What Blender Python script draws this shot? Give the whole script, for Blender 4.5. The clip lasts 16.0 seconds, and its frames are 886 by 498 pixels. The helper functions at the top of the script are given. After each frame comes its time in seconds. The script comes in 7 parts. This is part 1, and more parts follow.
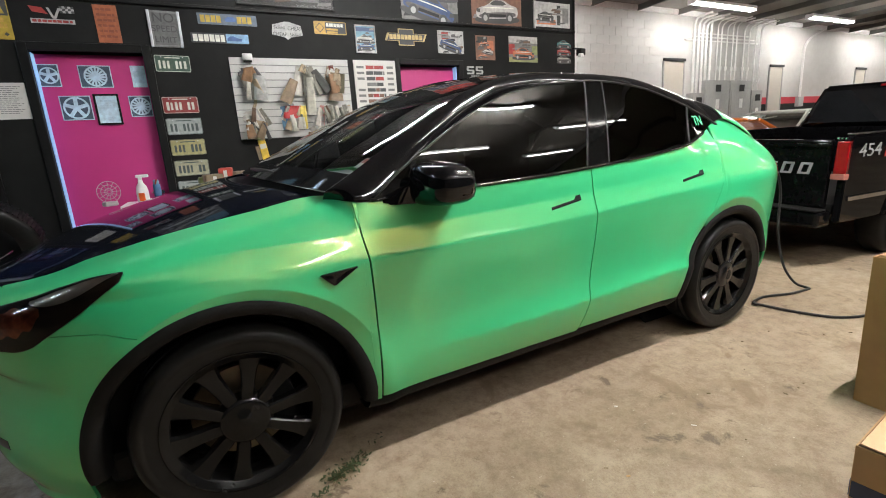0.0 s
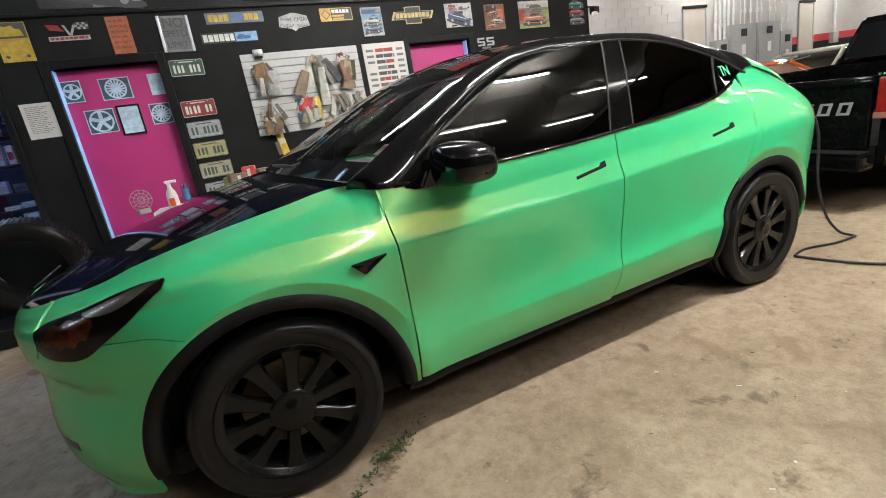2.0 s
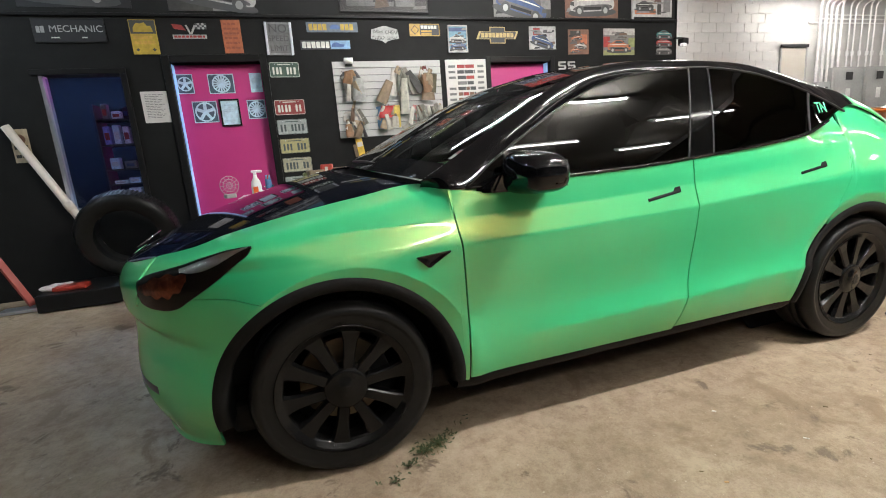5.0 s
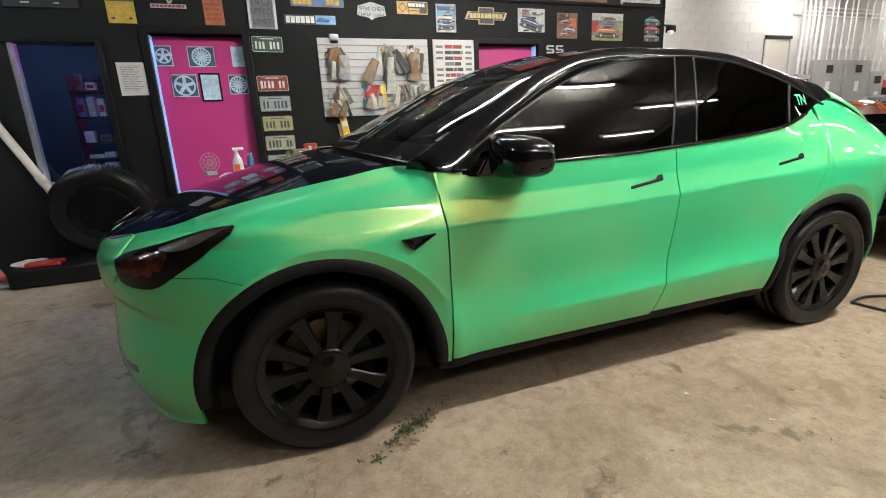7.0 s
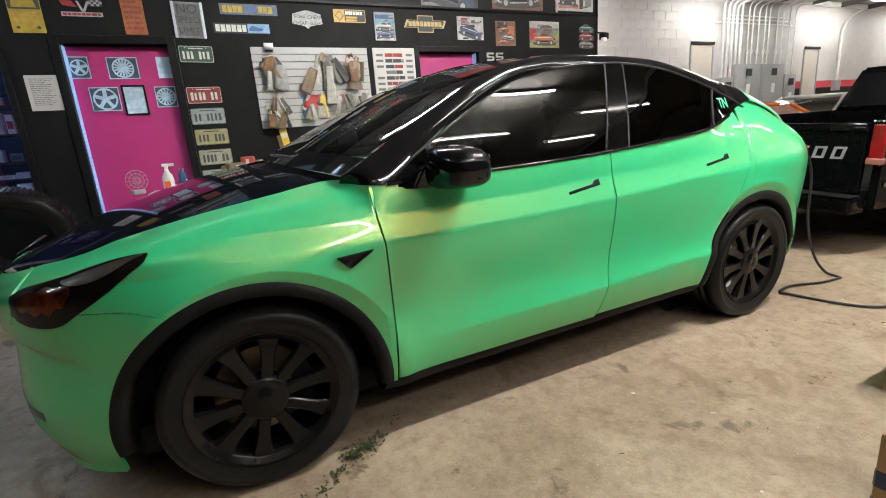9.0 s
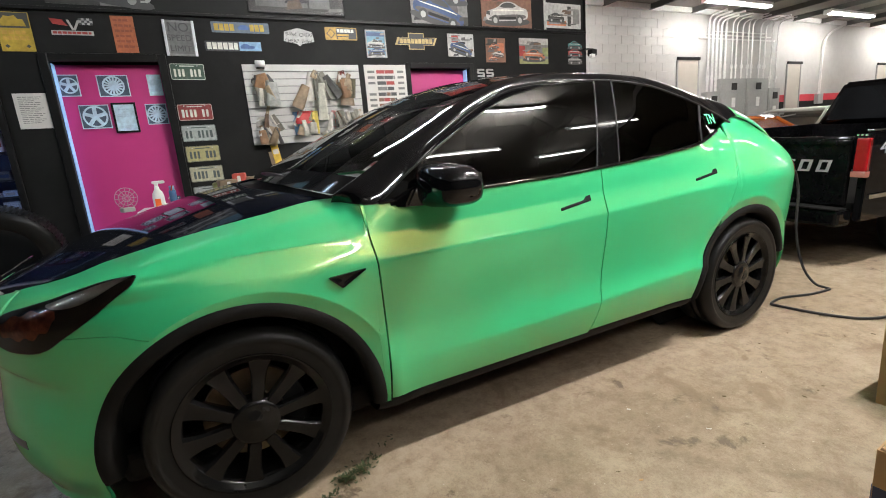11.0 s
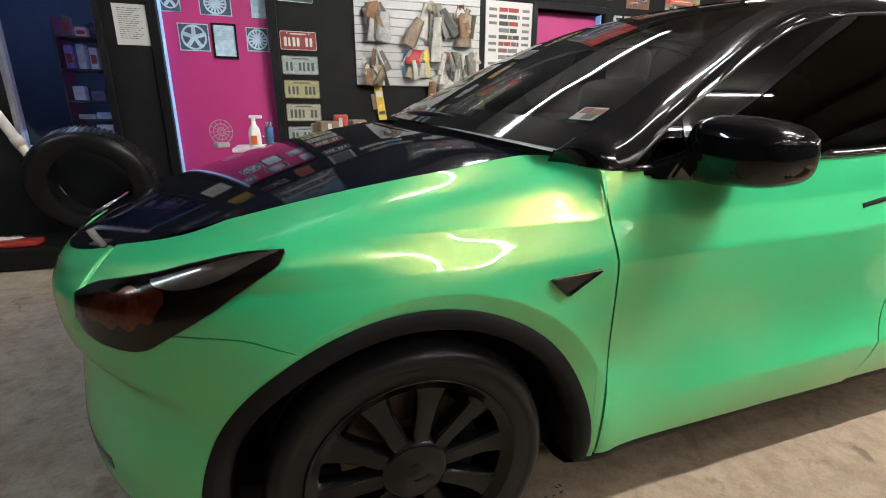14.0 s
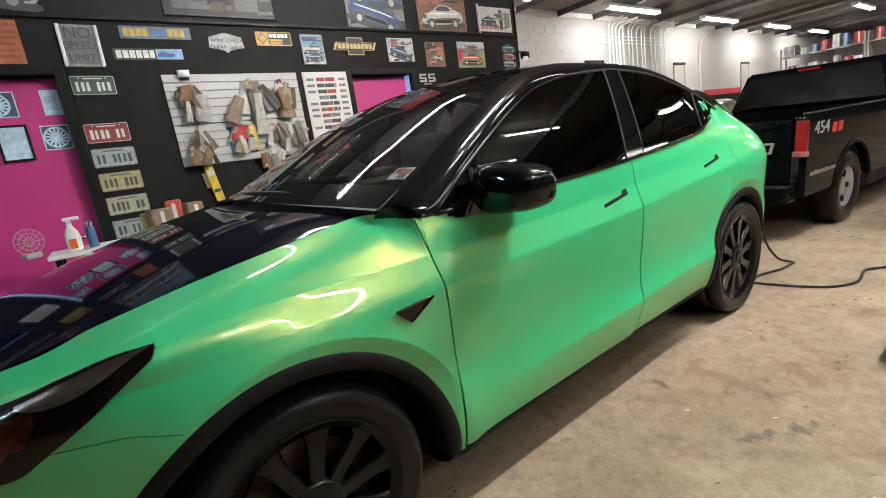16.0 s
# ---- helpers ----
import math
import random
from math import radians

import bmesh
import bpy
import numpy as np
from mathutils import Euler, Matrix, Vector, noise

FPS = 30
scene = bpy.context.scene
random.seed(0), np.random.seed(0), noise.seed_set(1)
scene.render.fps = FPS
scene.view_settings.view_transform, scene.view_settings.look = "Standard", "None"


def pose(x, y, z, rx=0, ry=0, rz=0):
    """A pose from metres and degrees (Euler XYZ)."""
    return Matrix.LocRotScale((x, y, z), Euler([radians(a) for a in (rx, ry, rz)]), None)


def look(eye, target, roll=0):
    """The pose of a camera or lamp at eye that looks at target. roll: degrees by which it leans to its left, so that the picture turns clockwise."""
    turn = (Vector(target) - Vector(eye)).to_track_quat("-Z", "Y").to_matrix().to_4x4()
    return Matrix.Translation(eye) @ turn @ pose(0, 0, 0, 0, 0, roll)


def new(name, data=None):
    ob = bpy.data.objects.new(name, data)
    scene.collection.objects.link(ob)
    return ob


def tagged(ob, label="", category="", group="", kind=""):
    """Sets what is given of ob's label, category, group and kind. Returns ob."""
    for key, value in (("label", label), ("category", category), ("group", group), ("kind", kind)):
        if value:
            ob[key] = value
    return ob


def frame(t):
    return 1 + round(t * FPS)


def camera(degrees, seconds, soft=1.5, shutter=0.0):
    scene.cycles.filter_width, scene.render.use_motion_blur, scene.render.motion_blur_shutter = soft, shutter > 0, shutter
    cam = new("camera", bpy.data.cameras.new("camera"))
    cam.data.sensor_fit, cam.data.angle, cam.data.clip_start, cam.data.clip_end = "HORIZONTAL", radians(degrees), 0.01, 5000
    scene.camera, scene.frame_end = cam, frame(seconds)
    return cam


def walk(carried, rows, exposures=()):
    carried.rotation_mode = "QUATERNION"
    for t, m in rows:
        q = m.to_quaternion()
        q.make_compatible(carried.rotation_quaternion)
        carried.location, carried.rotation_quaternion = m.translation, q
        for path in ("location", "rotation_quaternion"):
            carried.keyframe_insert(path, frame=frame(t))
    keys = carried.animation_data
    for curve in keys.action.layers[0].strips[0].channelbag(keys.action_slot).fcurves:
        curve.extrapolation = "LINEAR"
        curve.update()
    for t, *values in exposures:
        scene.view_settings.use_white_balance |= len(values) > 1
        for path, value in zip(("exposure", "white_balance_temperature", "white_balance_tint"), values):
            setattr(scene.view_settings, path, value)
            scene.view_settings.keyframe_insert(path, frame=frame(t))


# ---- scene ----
cam = camera(87.9, 16.0, 1.0)
PATH = [
    (0, (-0.485, -5.328, 1.282), (0.413, -3.596, 0.843), -3.9),
    (0.5, (-0.509, -5.313, 1.289), (0.29, -3.546, 0.801), -6.5),
    (1, (-0.492, -5.305, 1.278), (0.294, -3.547, 0.737), -7.8),
    (1.5, (-0.455, -5.311, 1.268), (0.392, -3.588, 0.706), -8.8),
    (2, (-0.487, -5.322, 1.292), (0.293, -3.554, 0.775), -9.6),
    (2.5, (-0.5, -5.33, 1.283), (0.188, -3.508, 0.829), -10.1),
    (3, (-0.516, -5.335, 1.31), (0.139, -3.483, 0.935), -9.8),
    (3.5, (-0.522, -5.356, 1.304), (0.13, -3.487, 1.022), -7.7),
    (4, (-0.512, -5.366, 1.294), (0.181, -3.507, 1.04), -5.7),
    (4.5, (-0.514, -5.376, 1.256), (0.142, -3.512, 0.945), -4.1),
    (5, (-0.55, -5.377, 1.242), (0.023, -3.505, 0.831), -4.4),
    (7.5, (-0.556, -5.382, 1.246), (0.107, -3.559, 0.758), -2.6),
    (8, (-0.535, -5.38, 1.263), (0.186, -3.571, 0.81), -3.3),
    (8.5, (-0.5, -5.368, 1.275), (0.267, -3.574, 0.837), -4.0),
    (9, (-0.472, -5.347, 1.256), (0.339, -3.581, 0.783), -4.4),
    (11.5, (-0.462, -5.338, 1.276), (0.387, -3.573, 0.87), -4.8),
    (12, (-0.406, -5.323, 1.248), (0.386, -3.531, 0.848), -4.6),
    (12.5, (-0.466, -5.217, 1.257), (0.335, -3.437, 0.822), -1.9),
    (13, (-0.583, -5.056, 1.262), (0.284, -3.334, 0.73), 2.1),
    (13.5, (-0.673, -4.834, 1.228), (0.049, -3.06, 0.655), 2.4),
    (14, (-0.712, -4.574, 1.225), (-0.089, -2.76, 0.66), 0.2),
    (14.5, (-0.761, -4.523, 1.239), (0.13, -2.844, 0.617), -0.5),
    (15, (-0.816, -4.557, 1.276), (0.389, -3.085, 0.659), -1.6),
    (15.5, (-0.806, -4.677, 1.29), (0.455, -3.208, 0.788), -4.7),
    (16, (-0.765, -4.821, 1.288), (0.393, -3.243, 0.874), -8.4),
]
walk(cam, [(t, look(eye, target, roll)) for t, eye, target, roll in PATH], [(0.0, 0.24), (2.5, 0.26), (5.0, 0.32), (9.0, 0.26), (12.0, 0.27), (14.0, 0.40), (16.0, 0.20)])

# ---------------------------------------------------------------- world and light
world = bpy.data.worlds.new("world")
scene.world = world
world.use_nodes = True
world.node_tree.nodes["Background"].inputs["Color"].default_value = (0.6, 0.7, 0.8, 1)
world.node_tree.nodes["Background"].inputs["Strength"].default_value = 0.05


# ---------------------------------------------------------------- materials
def mat_new(name):
    m = bpy.data.materials.new(name)
    m.use_nodes = True
    nt = m.node_tree
    return m, nt, nt.nodes["Principled BSDF"]


def node(nt, kind, **inputs):
    n = nt.nodes.new(kind)
    for k, v in inputs.items():
        n.inputs[k.replace("_", " ")].default_value = v
    return n


def rgb(c):
    return (c[0], c[1], c[2], 1)


def plain(name, col, rough=0.5, metal=0.0, coat=0.0, var=0.12, scale=18.0, bump=0.0, bscale=120.0, spec=0.5, dirt=0.0, dirtcol=(0.25, 0.2, 0.15)):
    """A surface with two scales of variation in colour and gloss."""
    m, nt, b = mat_new(name)
    co = nt.nodes.new("ShaderNodeTexCoord")
    n1 = node(nt, "ShaderNodeTexNoise", Scale=scale, Detail=6.0, Roughness=0.6)
    n2 = node(nt, "ShaderNodeTexNoise", Scale=scale * 0.13, Detail=3.0)
    nt.links.new(co.outputs["Object"], n1.inputs["Vector"])
    nt.links.new(co.outputs["Object"], n2.inputs["Vector"])
    mix = nt.nodes.new("ShaderNodeMath")
    mix.operation = "ADD"
    nt.links.new(n1.outputs["Fac"], mix.inputs[0])
    nt.links.new(n2.outputs["Fac"], mix.inputs[1])
    ramp = nt.nodes.new("ShaderNodeValToRGB")
    ramp.color_ramp.elements[0].position, ramp.color_ramp.elements[1].position = 0.35, 0.65
    ramp.color_ramp.elements[0].color = rgb([max(0, c * (1 - var)) for c in col])
    ramp.color_ramp.elements[1].color = rgb([min(1, c * (1 + var)) for c in col])
    half = nt.nodes.new("ShaderNodeMath")
    half.operation = "MULTIPLY"
    half.inputs[1].default_value = 0.5
    nt.links.new(mix.outputs[0], half.inputs[0])
    nt.links.new(half.outputs[0], ramp.inputs["Fac"])
    out = ramp.outputs["Color"]
    if dirt:
        n3 = node(nt, "ShaderNodeTexNoise", Scale=scale * 0.3, Detail=8.0, Roughness=0.7)
        nt.links.new(co.outputs["Object"], n3.inputs["Vector"])
        r3 = nt.nodes.new("ShaderNodeValToRGB")
        r3.color_ramp.elements[0].position, r3.color_ramp.elements[1].position = 0.52, 0.72
        r3.color_ramp.elements[1].color = (dirt, dirt, dirt, 1)
        nt.links.new(n3.outputs["Fac"], r3.inputs["Fac"])
        mx = nt.nodes.new("ShaderNodeMixRGB")
        nt.links.new(r3.outputs["Color"], mx.inputs["Fac"])
        nt.links.new(out, mx.inputs["Color1"])
        mx.inputs["Color2"].default_value = rgb(dirtcol)
        out = mx.outputs["Color"]
    nt.links.new(out, b.inputs["Base Color"])
    rr = nt.nodes.new("ShaderNodeMapRange")
    rr.inputs["To Min"].default_value, rr.inputs["To Max"].default_value = max(0.0, rough * 0.85), min(1, rough * 1.15)
    nt.links.new(n1.outputs["Fac"], rr.inputs["Value"])
    nt.links.new(rr.outputs["Result"], b.inputs["Roughness"])
    b.inputs["Metallic"].default_value = metal
    b.inputs["Coat Weight"].default_value = coat
    b.inputs["Coat Roughness"].default_value = 0.04
    b.inputs["Specular IOR Level"].default_value = spec
    if bump:
        n4 = node(nt, "ShaderNodeTexNoise", Scale=bscale, Detail=4.0)
        nt.links.new(co.outputs["Object"], n4.inputs["Vector"])
        bp = nt.nodes.new("ShaderNodeBump")
        bp.inputs["Strength"].default_value, bp.inputs["Distance"].default_value = bump, 0.004
        nt.links.new(n4.outputs["Fac"], bp.inputs["Height"])
        nt.links.new(bp.outputs["Normal"], b.inputs["Normal"])
    return m


def glowing(name, col, strength):
    m, nt, b = mat_new(name)
    b.inputs["Base Color"].default_value = rgb(col)
    b.inputs["Emission Color"].default_value = rgb(col)
    b.inputs["Emission Strength"].default_value = strength
    return m


def glass_mat(name, tint, rough=0.0, ior=1.5):
    """Thin tinted pane: clear through the tint, gloss by Fresnel."""
    m, nt, b = mat_new(name)
    nt.nodes.remove(b)
    tr = nt.nodes.new("ShaderNodeBsdfTransparent")
    tr.inputs["Color"].default_value = rgb(tint)
    gl = nt.nodes.new("ShaderNodeBsdfGlossy")
    gl.inputs["Roughness"].default_value = rough
    fr = nt.nodes.new("ShaderNodeFresnel")
    fr.inputs["IOR"].default_value = ior
    mx = nt.nodes.new("ShaderNodeMixShader")
    nt.links.new(fr.outputs[0], mx.inputs[0])
    nt.links.new(tr.outputs[0], mx.inputs[1])
    nt.links.new(gl.outputs[0], mx.inputs[2])
    nt.links.new(mx.outputs[0], nt.nodes["Material Output"].inputs["Surface"])
    return m


def wrap_mat():
    """Satin pearl wrap film: green body colour with a yellow pearl gloss and a clear top."""
    m, nt, b = mat_new("green_pearl_wrap")
    co = nt.nodes.new("ShaderNodeTexCoord")
    n1 = node(nt, "ShaderNodeTexNoise", Scale=3.0, Detail=4.0)
    nt.links.new(co.outputs["Object"], n1.inputs["Vector"])
    ramp = nt.nodes.new("ShaderNodeValToRGB")
    ramp.color_ramp.elements[0].color = (0.022, 0.50, 0.210, 1)
    ramp.color_ramp.elements[1].color = (0.030, 0.58, 0.25, 1)
    nt.links.new(n1.outputs["Fac"], ramp.inputs["Fac"])
    nt.links.new(ramp.outputs["Color"], b.inputs["Base Color"])
    b.inputs["Roughness"].default_value = 0.55
    b.inputs["Specular IOR Level"].default_value = 0.06
    b.inputs["Coat Weight"].default_value = 1.0
    b.inputs["Coat Roughness"].default_value = 0.03
    b.inputs["Coat IOR"].default_value = 1.45
    pearl = nt.nodes.new("ShaderNodeBsdfGlossy")
    pearl.inputs["Color"].default_value = (0.95, 0.74, 0.15, 1)
    pearl.inputs["Roughness"].default_value = 0.33
    fine = node(nt, "ShaderNodeTexNoise", Scale=900.0, Detail=2.0)
    nt.links.new(co.outputs["Object"], fine.inputs["Vector"])
    bp = nt.nodes.new("ShaderNodeBump")
    bp.inputs["Strength"].default_value, bp.inputs["Distance"].default_value = 0.04, 0.001
    nt.links.new(fine.outputs["Fac"], bp.inputs["Height"])
    nt.links.new(bp.outputs["Normal"], pearl.inputs["Normal"])
    mx = nt.nodes.new("ShaderNodeMixShader")
    mx.inputs[0].default_value = 0.15
    nt.links.new(b.outputs[0], mx.inputs[1])
    nt.links.new(pearl.outputs[0], mx.inputs[2])
    nt.links.new(mx.outputs[0], nt.nodes["Material Output"].inputs["Surface"])
    return m


def concrete_mat():
    m, nt, b = mat_new("worn_concrete")
    co = nt.nodes.new("ShaderNodeTexCoord")

    def noise_n(scale, detail=6.0, rough=0.6, dist=0.0):
        n = node(nt, "ShaderNodeTexNoise", Scale=scale, Detail=detail, Roughness=rough, Distortion=dist)
        nt.links.new(co.outputs["Object"], n.inputs["Vector"])
        return n.outputs["Fac"]

    def ramp(fac, p0, c0, p1, c1):
        r = nt.nodes.new("ShaderNodeValToRGB")
        e = r.color_ramp.elements
        e[0].position, e[0].color, e[1].position, e[1].color = p0, rgb(c0), p1, rgb(c1)
        nt.links.new(fac, r.inputs["Fac"])
        return r.outputs["Color"]

    def mixc(kind, fac, a, c):
        x = nt.nodes.new("ShaderNodeMixRGB")
        x.blend_type = kind
        if isinstance(fac, float):
            x.inputs[0].default_value = fac
        else:
            nt.links.new(fac, x.inputs[0])
        nt.links.new(a, x.inputs[1])
        if isinstance(c, tuple):
            x.inputs[2].default_value = rgb(c)
        else:
            nt.links.new(c, x.inputs[2])
        return x.outputs[0]

    base = ramp(noise_n(0.9, 8.0, 0.62, 0.6), 0.35, (0.25, 0.185, 0.125), 0.65, (0.42, 0.335, 0.24))
    base = mixc("MULTIPLY", 0.75, base, ramp(noise_n(14.0, 8.0, 0.8), 0.34, (0.55, 0.50, 0.44), 0.58, (1, 1, 1)))
    base = mixc("MULTIPLY", 0.3, base, ramp(noise_n(130.0, 4.0, 0.8), 0.36, (0.5, 0.47, 0.43), 0.5, (1, 1, 1)))
    # brown worn-through patches and oil marks
    base = mixc("MIX", ramp(noise_n(2.6, 7.0, 0.62, 0.9), 0.56, (0, 0, 0), 0.66, (0.65, 0.65, 0.65)), base, (0.17, 0.11, 0.065))
    base = mixc("MIX", ramp(noise_n(4.4, 8.0, 0.68, 0.5), 0.595, (0, 0, 0), 0.66, (0.85, 0.85, 0.85)), base, (0.11, 0.073, 0.045))
    base = mixc("MIX", ramp(noise_n(60.0, 3.0, 0.5), 0.70, (0, 0, 0), 0.76, (0.4, 0.4, 0.4)), base, (0.65, 0.58, 0.5))
    nt.links.new(base, b.inputs["Base Color"])
    rr = ramp(noise_n(3.0), 0.3, (0.55, 0.55, 0.55), 0.7, (0.85, 0.85, 0.85))
    nt.links.new(rr, b.inputs["Roughness"])
    bp = nt.nodes.new("ShaderNodeBump")
    bp.inputs["Strength"].default_value, bp.inputs["Distance"].default_value = 0.35, 0.006
    nt.links.new(noise_n(45.0, 8.0, 0.7), bp.inputs["Height"])
    nt.links.new(bp.outputs["Normal"], b.inputs["Normal"])
    return m


WRAP = wrap_mat()
CONCRETE = concrete_mat()
GLOSS_BLACK = plain("gloss_black_film", (0.006, 0.006, 0.007), 0.06, coat=0.0, var=0.2)
HOOD_BLACK = plain("hood_black_film", (0.004, 0.005, 0.010), 0.05, coat=0.0, var=0.2, spec=0.2)
SATIN_BLACK = plain("satin_black", (0.010, 0.010, 0.010), 0.35, var=0.2)
CLAD = plain("black_plastic", (0.010, 0.010, 0.0097), 0.6, var=0.25, bump=0.15, bscale=600, spec=0.14)
RUBBER = plain("tyre_rubber", (0.011, 0.011, 0.0107), 0.30, var=0.3, bump=0.1, bscale=300, spec=0.2)
RIM = plain("black_alloy", (0.006, 0.006, 0.006), 0.14, var=0.2, spec=0.25)
STEEL = plain("brake_steel", (0.24, 0.19, 0.13), 0.45, metal=0.9, var=0.25)
DARKGREY = plain("dark_grey_trim", (0.03, 0.03, 0.03), 0.6, spec=0.2)
TINT = glass_mat("privacy_glass", (0.008, 0.009, 0.010), 0.0, 1.42)
SCREEN = glass_mat("windscreen_glass", (0.66, 0.69, 0.68), 0.0, 1.72)
LENS = glass_mat("lamp_lens", (0.80, 0.77, 0.76), 0.0, 1.5)
CHROME = plain("chrome", (0.75, 0.75, 0.75), 0.12, metal=1.0, var=0.05)
SILVER = plain("silver_trim", (0.35, 0.35, 0.34), 0.3, metal=0.8, var=0.1)
AMBER = plain("amber_reflector", (0.55, 0.15, 0.07), 0.3, coat=0.6, var=0.85, scale=40)
LAMP_GREY = plain("lamp_reflector", (0.85, 0.78, 0.74), 0.45, metal=0.0, var=0.3, scale=9)
LAMP_DARK = plain("lamp_housing", (0.040, 0.028, 0.024), 0.35, var=0.8, scale=14)
INTERIOR = plain("cabin_trim", (0.018, 0.018, 0.018), 0.7)
DASH = plain("dashboard_trim", (0.28, 0.285, 0.28), 0.7)
STICKER = plain("green_sticker", (0.09, 0.72, 0.34), 0.5)
BLACK_WALL = plain("black_wall_paint", (0.009, 0.009, 0.0088), 0.6, var=0.3, scale=5, spec=0.16, bump=0.12, bscale=60, dirt=0.12, dirtcol=(0.05, 0.048, 0.045))
GREY_WALL = plain("charcoal_wall_paint", (0.014, 0.014, 0.0137), 0.6, var=0.25, scale=4, spec=0.16, bump=0.1, bscale=60)
BLACK_TRIM = plain("black_trim_paint", (0.010, 0.010, 0.010), 0.4, var=0.2, spec=0.15)
MAGENTA = plain("magenta_paint", (0.52, 0.036, 0.20), 0.45, var=0.06, scale=3, bump=0.05)
WHITE_BLOCK = plain("white_block_paint", (0.49, 0.48, 0.465), 0.6, var=0.08, scale=6, bump=0.25, bscale=90, dirt=0.12)
RED_PAINT = plain("red_paint", (0.55, 0.03, 0.05), 0.5)
CEILING_M = plain("ceiling_grey", (0.24, 0.225, 0.205), 0.8, var=0.12, scale=3)
STEEL_PAINT = plain("painted_joist", (0.13, 0.125, 0.118), 0.6)
TUBE = glowing("lit_tube", (1.0, 0.965, 0.90), 42.0)
TUBE_BRIGHT = glowing("lit_bright_tube", (1.0, 0.978, 0.945), 1560.0)
TUBE_FILL = glowing("added_fill_tube", (1.0, 0.97, 0.91), 6.0)
TUBE_SIDE = glowing("lit_side_tube", (1.0, 0.98, 0.95), 300.0)
TUBE_DIM = glowing("lit_dim_tube", (1.0, 0.97, 0.92), 130.0)
TUBE_SOFT = glowing("lit_soft_tube", (0.95, 0.98, 1.0), 120.0)
TUBE_FAR = glowing("lit_far_tube", (1.0, 0.975, 0.93), 84.0)
TUBE_BLUE = glowing("lit_blue_tube", (0.45, 0.65, 1.0), 240.0)
TUBE_HOOD_FILL = glowing("added_cool_tube", (0.55, 0.76, 1.0), 14.0)
TUBE_LEFT_FILL = glowing("added_left_fill_tube", (0.74, 0.88, 1.0), 110.0)
LED = glowing("led_strip", (0.34, 0.58, 1.0), 0.3)
FIXTURE = plain("white_enamel", (0.8, 0.8, 0.8), 0.4)
CONDUIT = plain("galvanised_conduit", (0.72, 0.71, 0.69), 0.4, metal=0.15)
PANEL_GREY = plain("electric_panel_grey", (0.36, 0.36, 0.35), 0.5)
PAPER = plain("paper", (0.60, 0.57, 0.54), 0.7, var=0.05, scale=9)
INK = plain("print_ink", (0.06, 0.06, 0.06), 0.7)
SLAT_M = plain("slatwall_white", (0.50, 0.49, 0.475), 0.5, var=0.06)
GROOVE = plain("slat_groove", (0.20, 0.20, 0.20), 0.6)
CARD = plain("cardboard", (0.40, 0.235, 0.105), 0.75, var=0.12, scale=7, bump=0.1, bscale=200)
CARD_EDGE = plain("cardboard_flap", (0.56, 0.37, 0.21), 0.75)
NAVY = plain("navy_tape", (0.02, 0.03, 0.075), 0.45)
TEAL = plain("teal_plastic", (0.03, 0.16, 0.19), 0.4)
TRUCK = plain("truck_black_paint", (0.004, 0.004, 0.0045), 0.06, var=0.2, spec=0.14)
TRUCK_GLASS = glass_mat("truck_glass", (0.05, 0.05, 0.055), 0.0, 1.5)
CAB_GLASS = plain("cab_rear_glass", (0.012, 0.013, 0.015), 0.03, var=0.5, scale=6, spec=0.8)
TAIL_RED = plain("tail_red", (0.24, 0.006, 0.010), 0.2, coat=1.0)
TAIL_CLEAR = plain("tail_clear", (0.34, 0.12, 0.10), 0.2, coat=1.0)
LETTER = plain("silver_letter", (0.28, 0.285, 0.29), 0.5)
LETTER_RED = plain("red_letter", (0.45, 0.04, 0.025), 0.5)
ORANGE = plain("orange_car_paint", (0.72, 0.17, 0.03), 0.25, coat=0.8)
SILVERCAR = plain("grey_car_paint", (0.45, 0.43, 0.40), 0.3, coat=0.6)
CABLE = plain("cable_black", (0.012, 0.012, 0.012), 0.45)
LEAF = plain("weed_leaf", (0.045, 0.065, 0.018), 0.6, var=0.4, scale=60)
SOIL = plain("dry_stalk", (0.12, 0.085, 0.035), 0.8, var=0.4)
WHITE_P = plain("white_plastic", (0.78, 0.78, 0.76), 0.4)
RED_STEEL = plain("red_tool_steel", (0.34, 0.035, 0.02), 0.45)
ORANGE_P = plain("orange_plastic", (0.75, 0.12, 0.02), 0.4)
POLE_M = plain("pole_cream", (0.66, 0.58, 0.50), 0.5)
CLEAR = glass_mat("clear_plastic", (0.82, 0.82, 0.82), 0.025, 1.4)
PANE = glass_mat("shop_window_glass", (0.75, 0.8, 0.88), 0.0, 1.5)
NAVY_WALL = plain("navy_wall", (0.006, 0.007, 0.011), 0.8, spec=0.02)
PILLAR = plain("pillar_black", (0.004, 0.004, 0.004), 0.07, var=0.2, spec=0.08)
BEIGE = plain("beige_steel", (0.50, 0.46, 0.40), 0.5, var=0.06, scale=4)
ALU = plain("bare_aluminium", (0.62, 0.64, 0.68), 0.3, metal=0.8)


def paint(name, col, rough=0.5):
    """One flat printed colour, kept by name."""
    m = bpy.data.materials.get(name)
    return m or plain(name, col, rough, var=0.32, scale=26)


# ---------------------------------------------------------------- building helpers
def link(name, bm, mat, parent=None, smooth=False):
    me = bpy.data.meshes.new(name)
    bm.to_mesh(me)
    bm.free()
    me.materials.append(mat)
    if smooth:
        me.shade_smooth()
    ob = new(name, me)
    if parent is not None:
        ob.parent = parent
    return ob


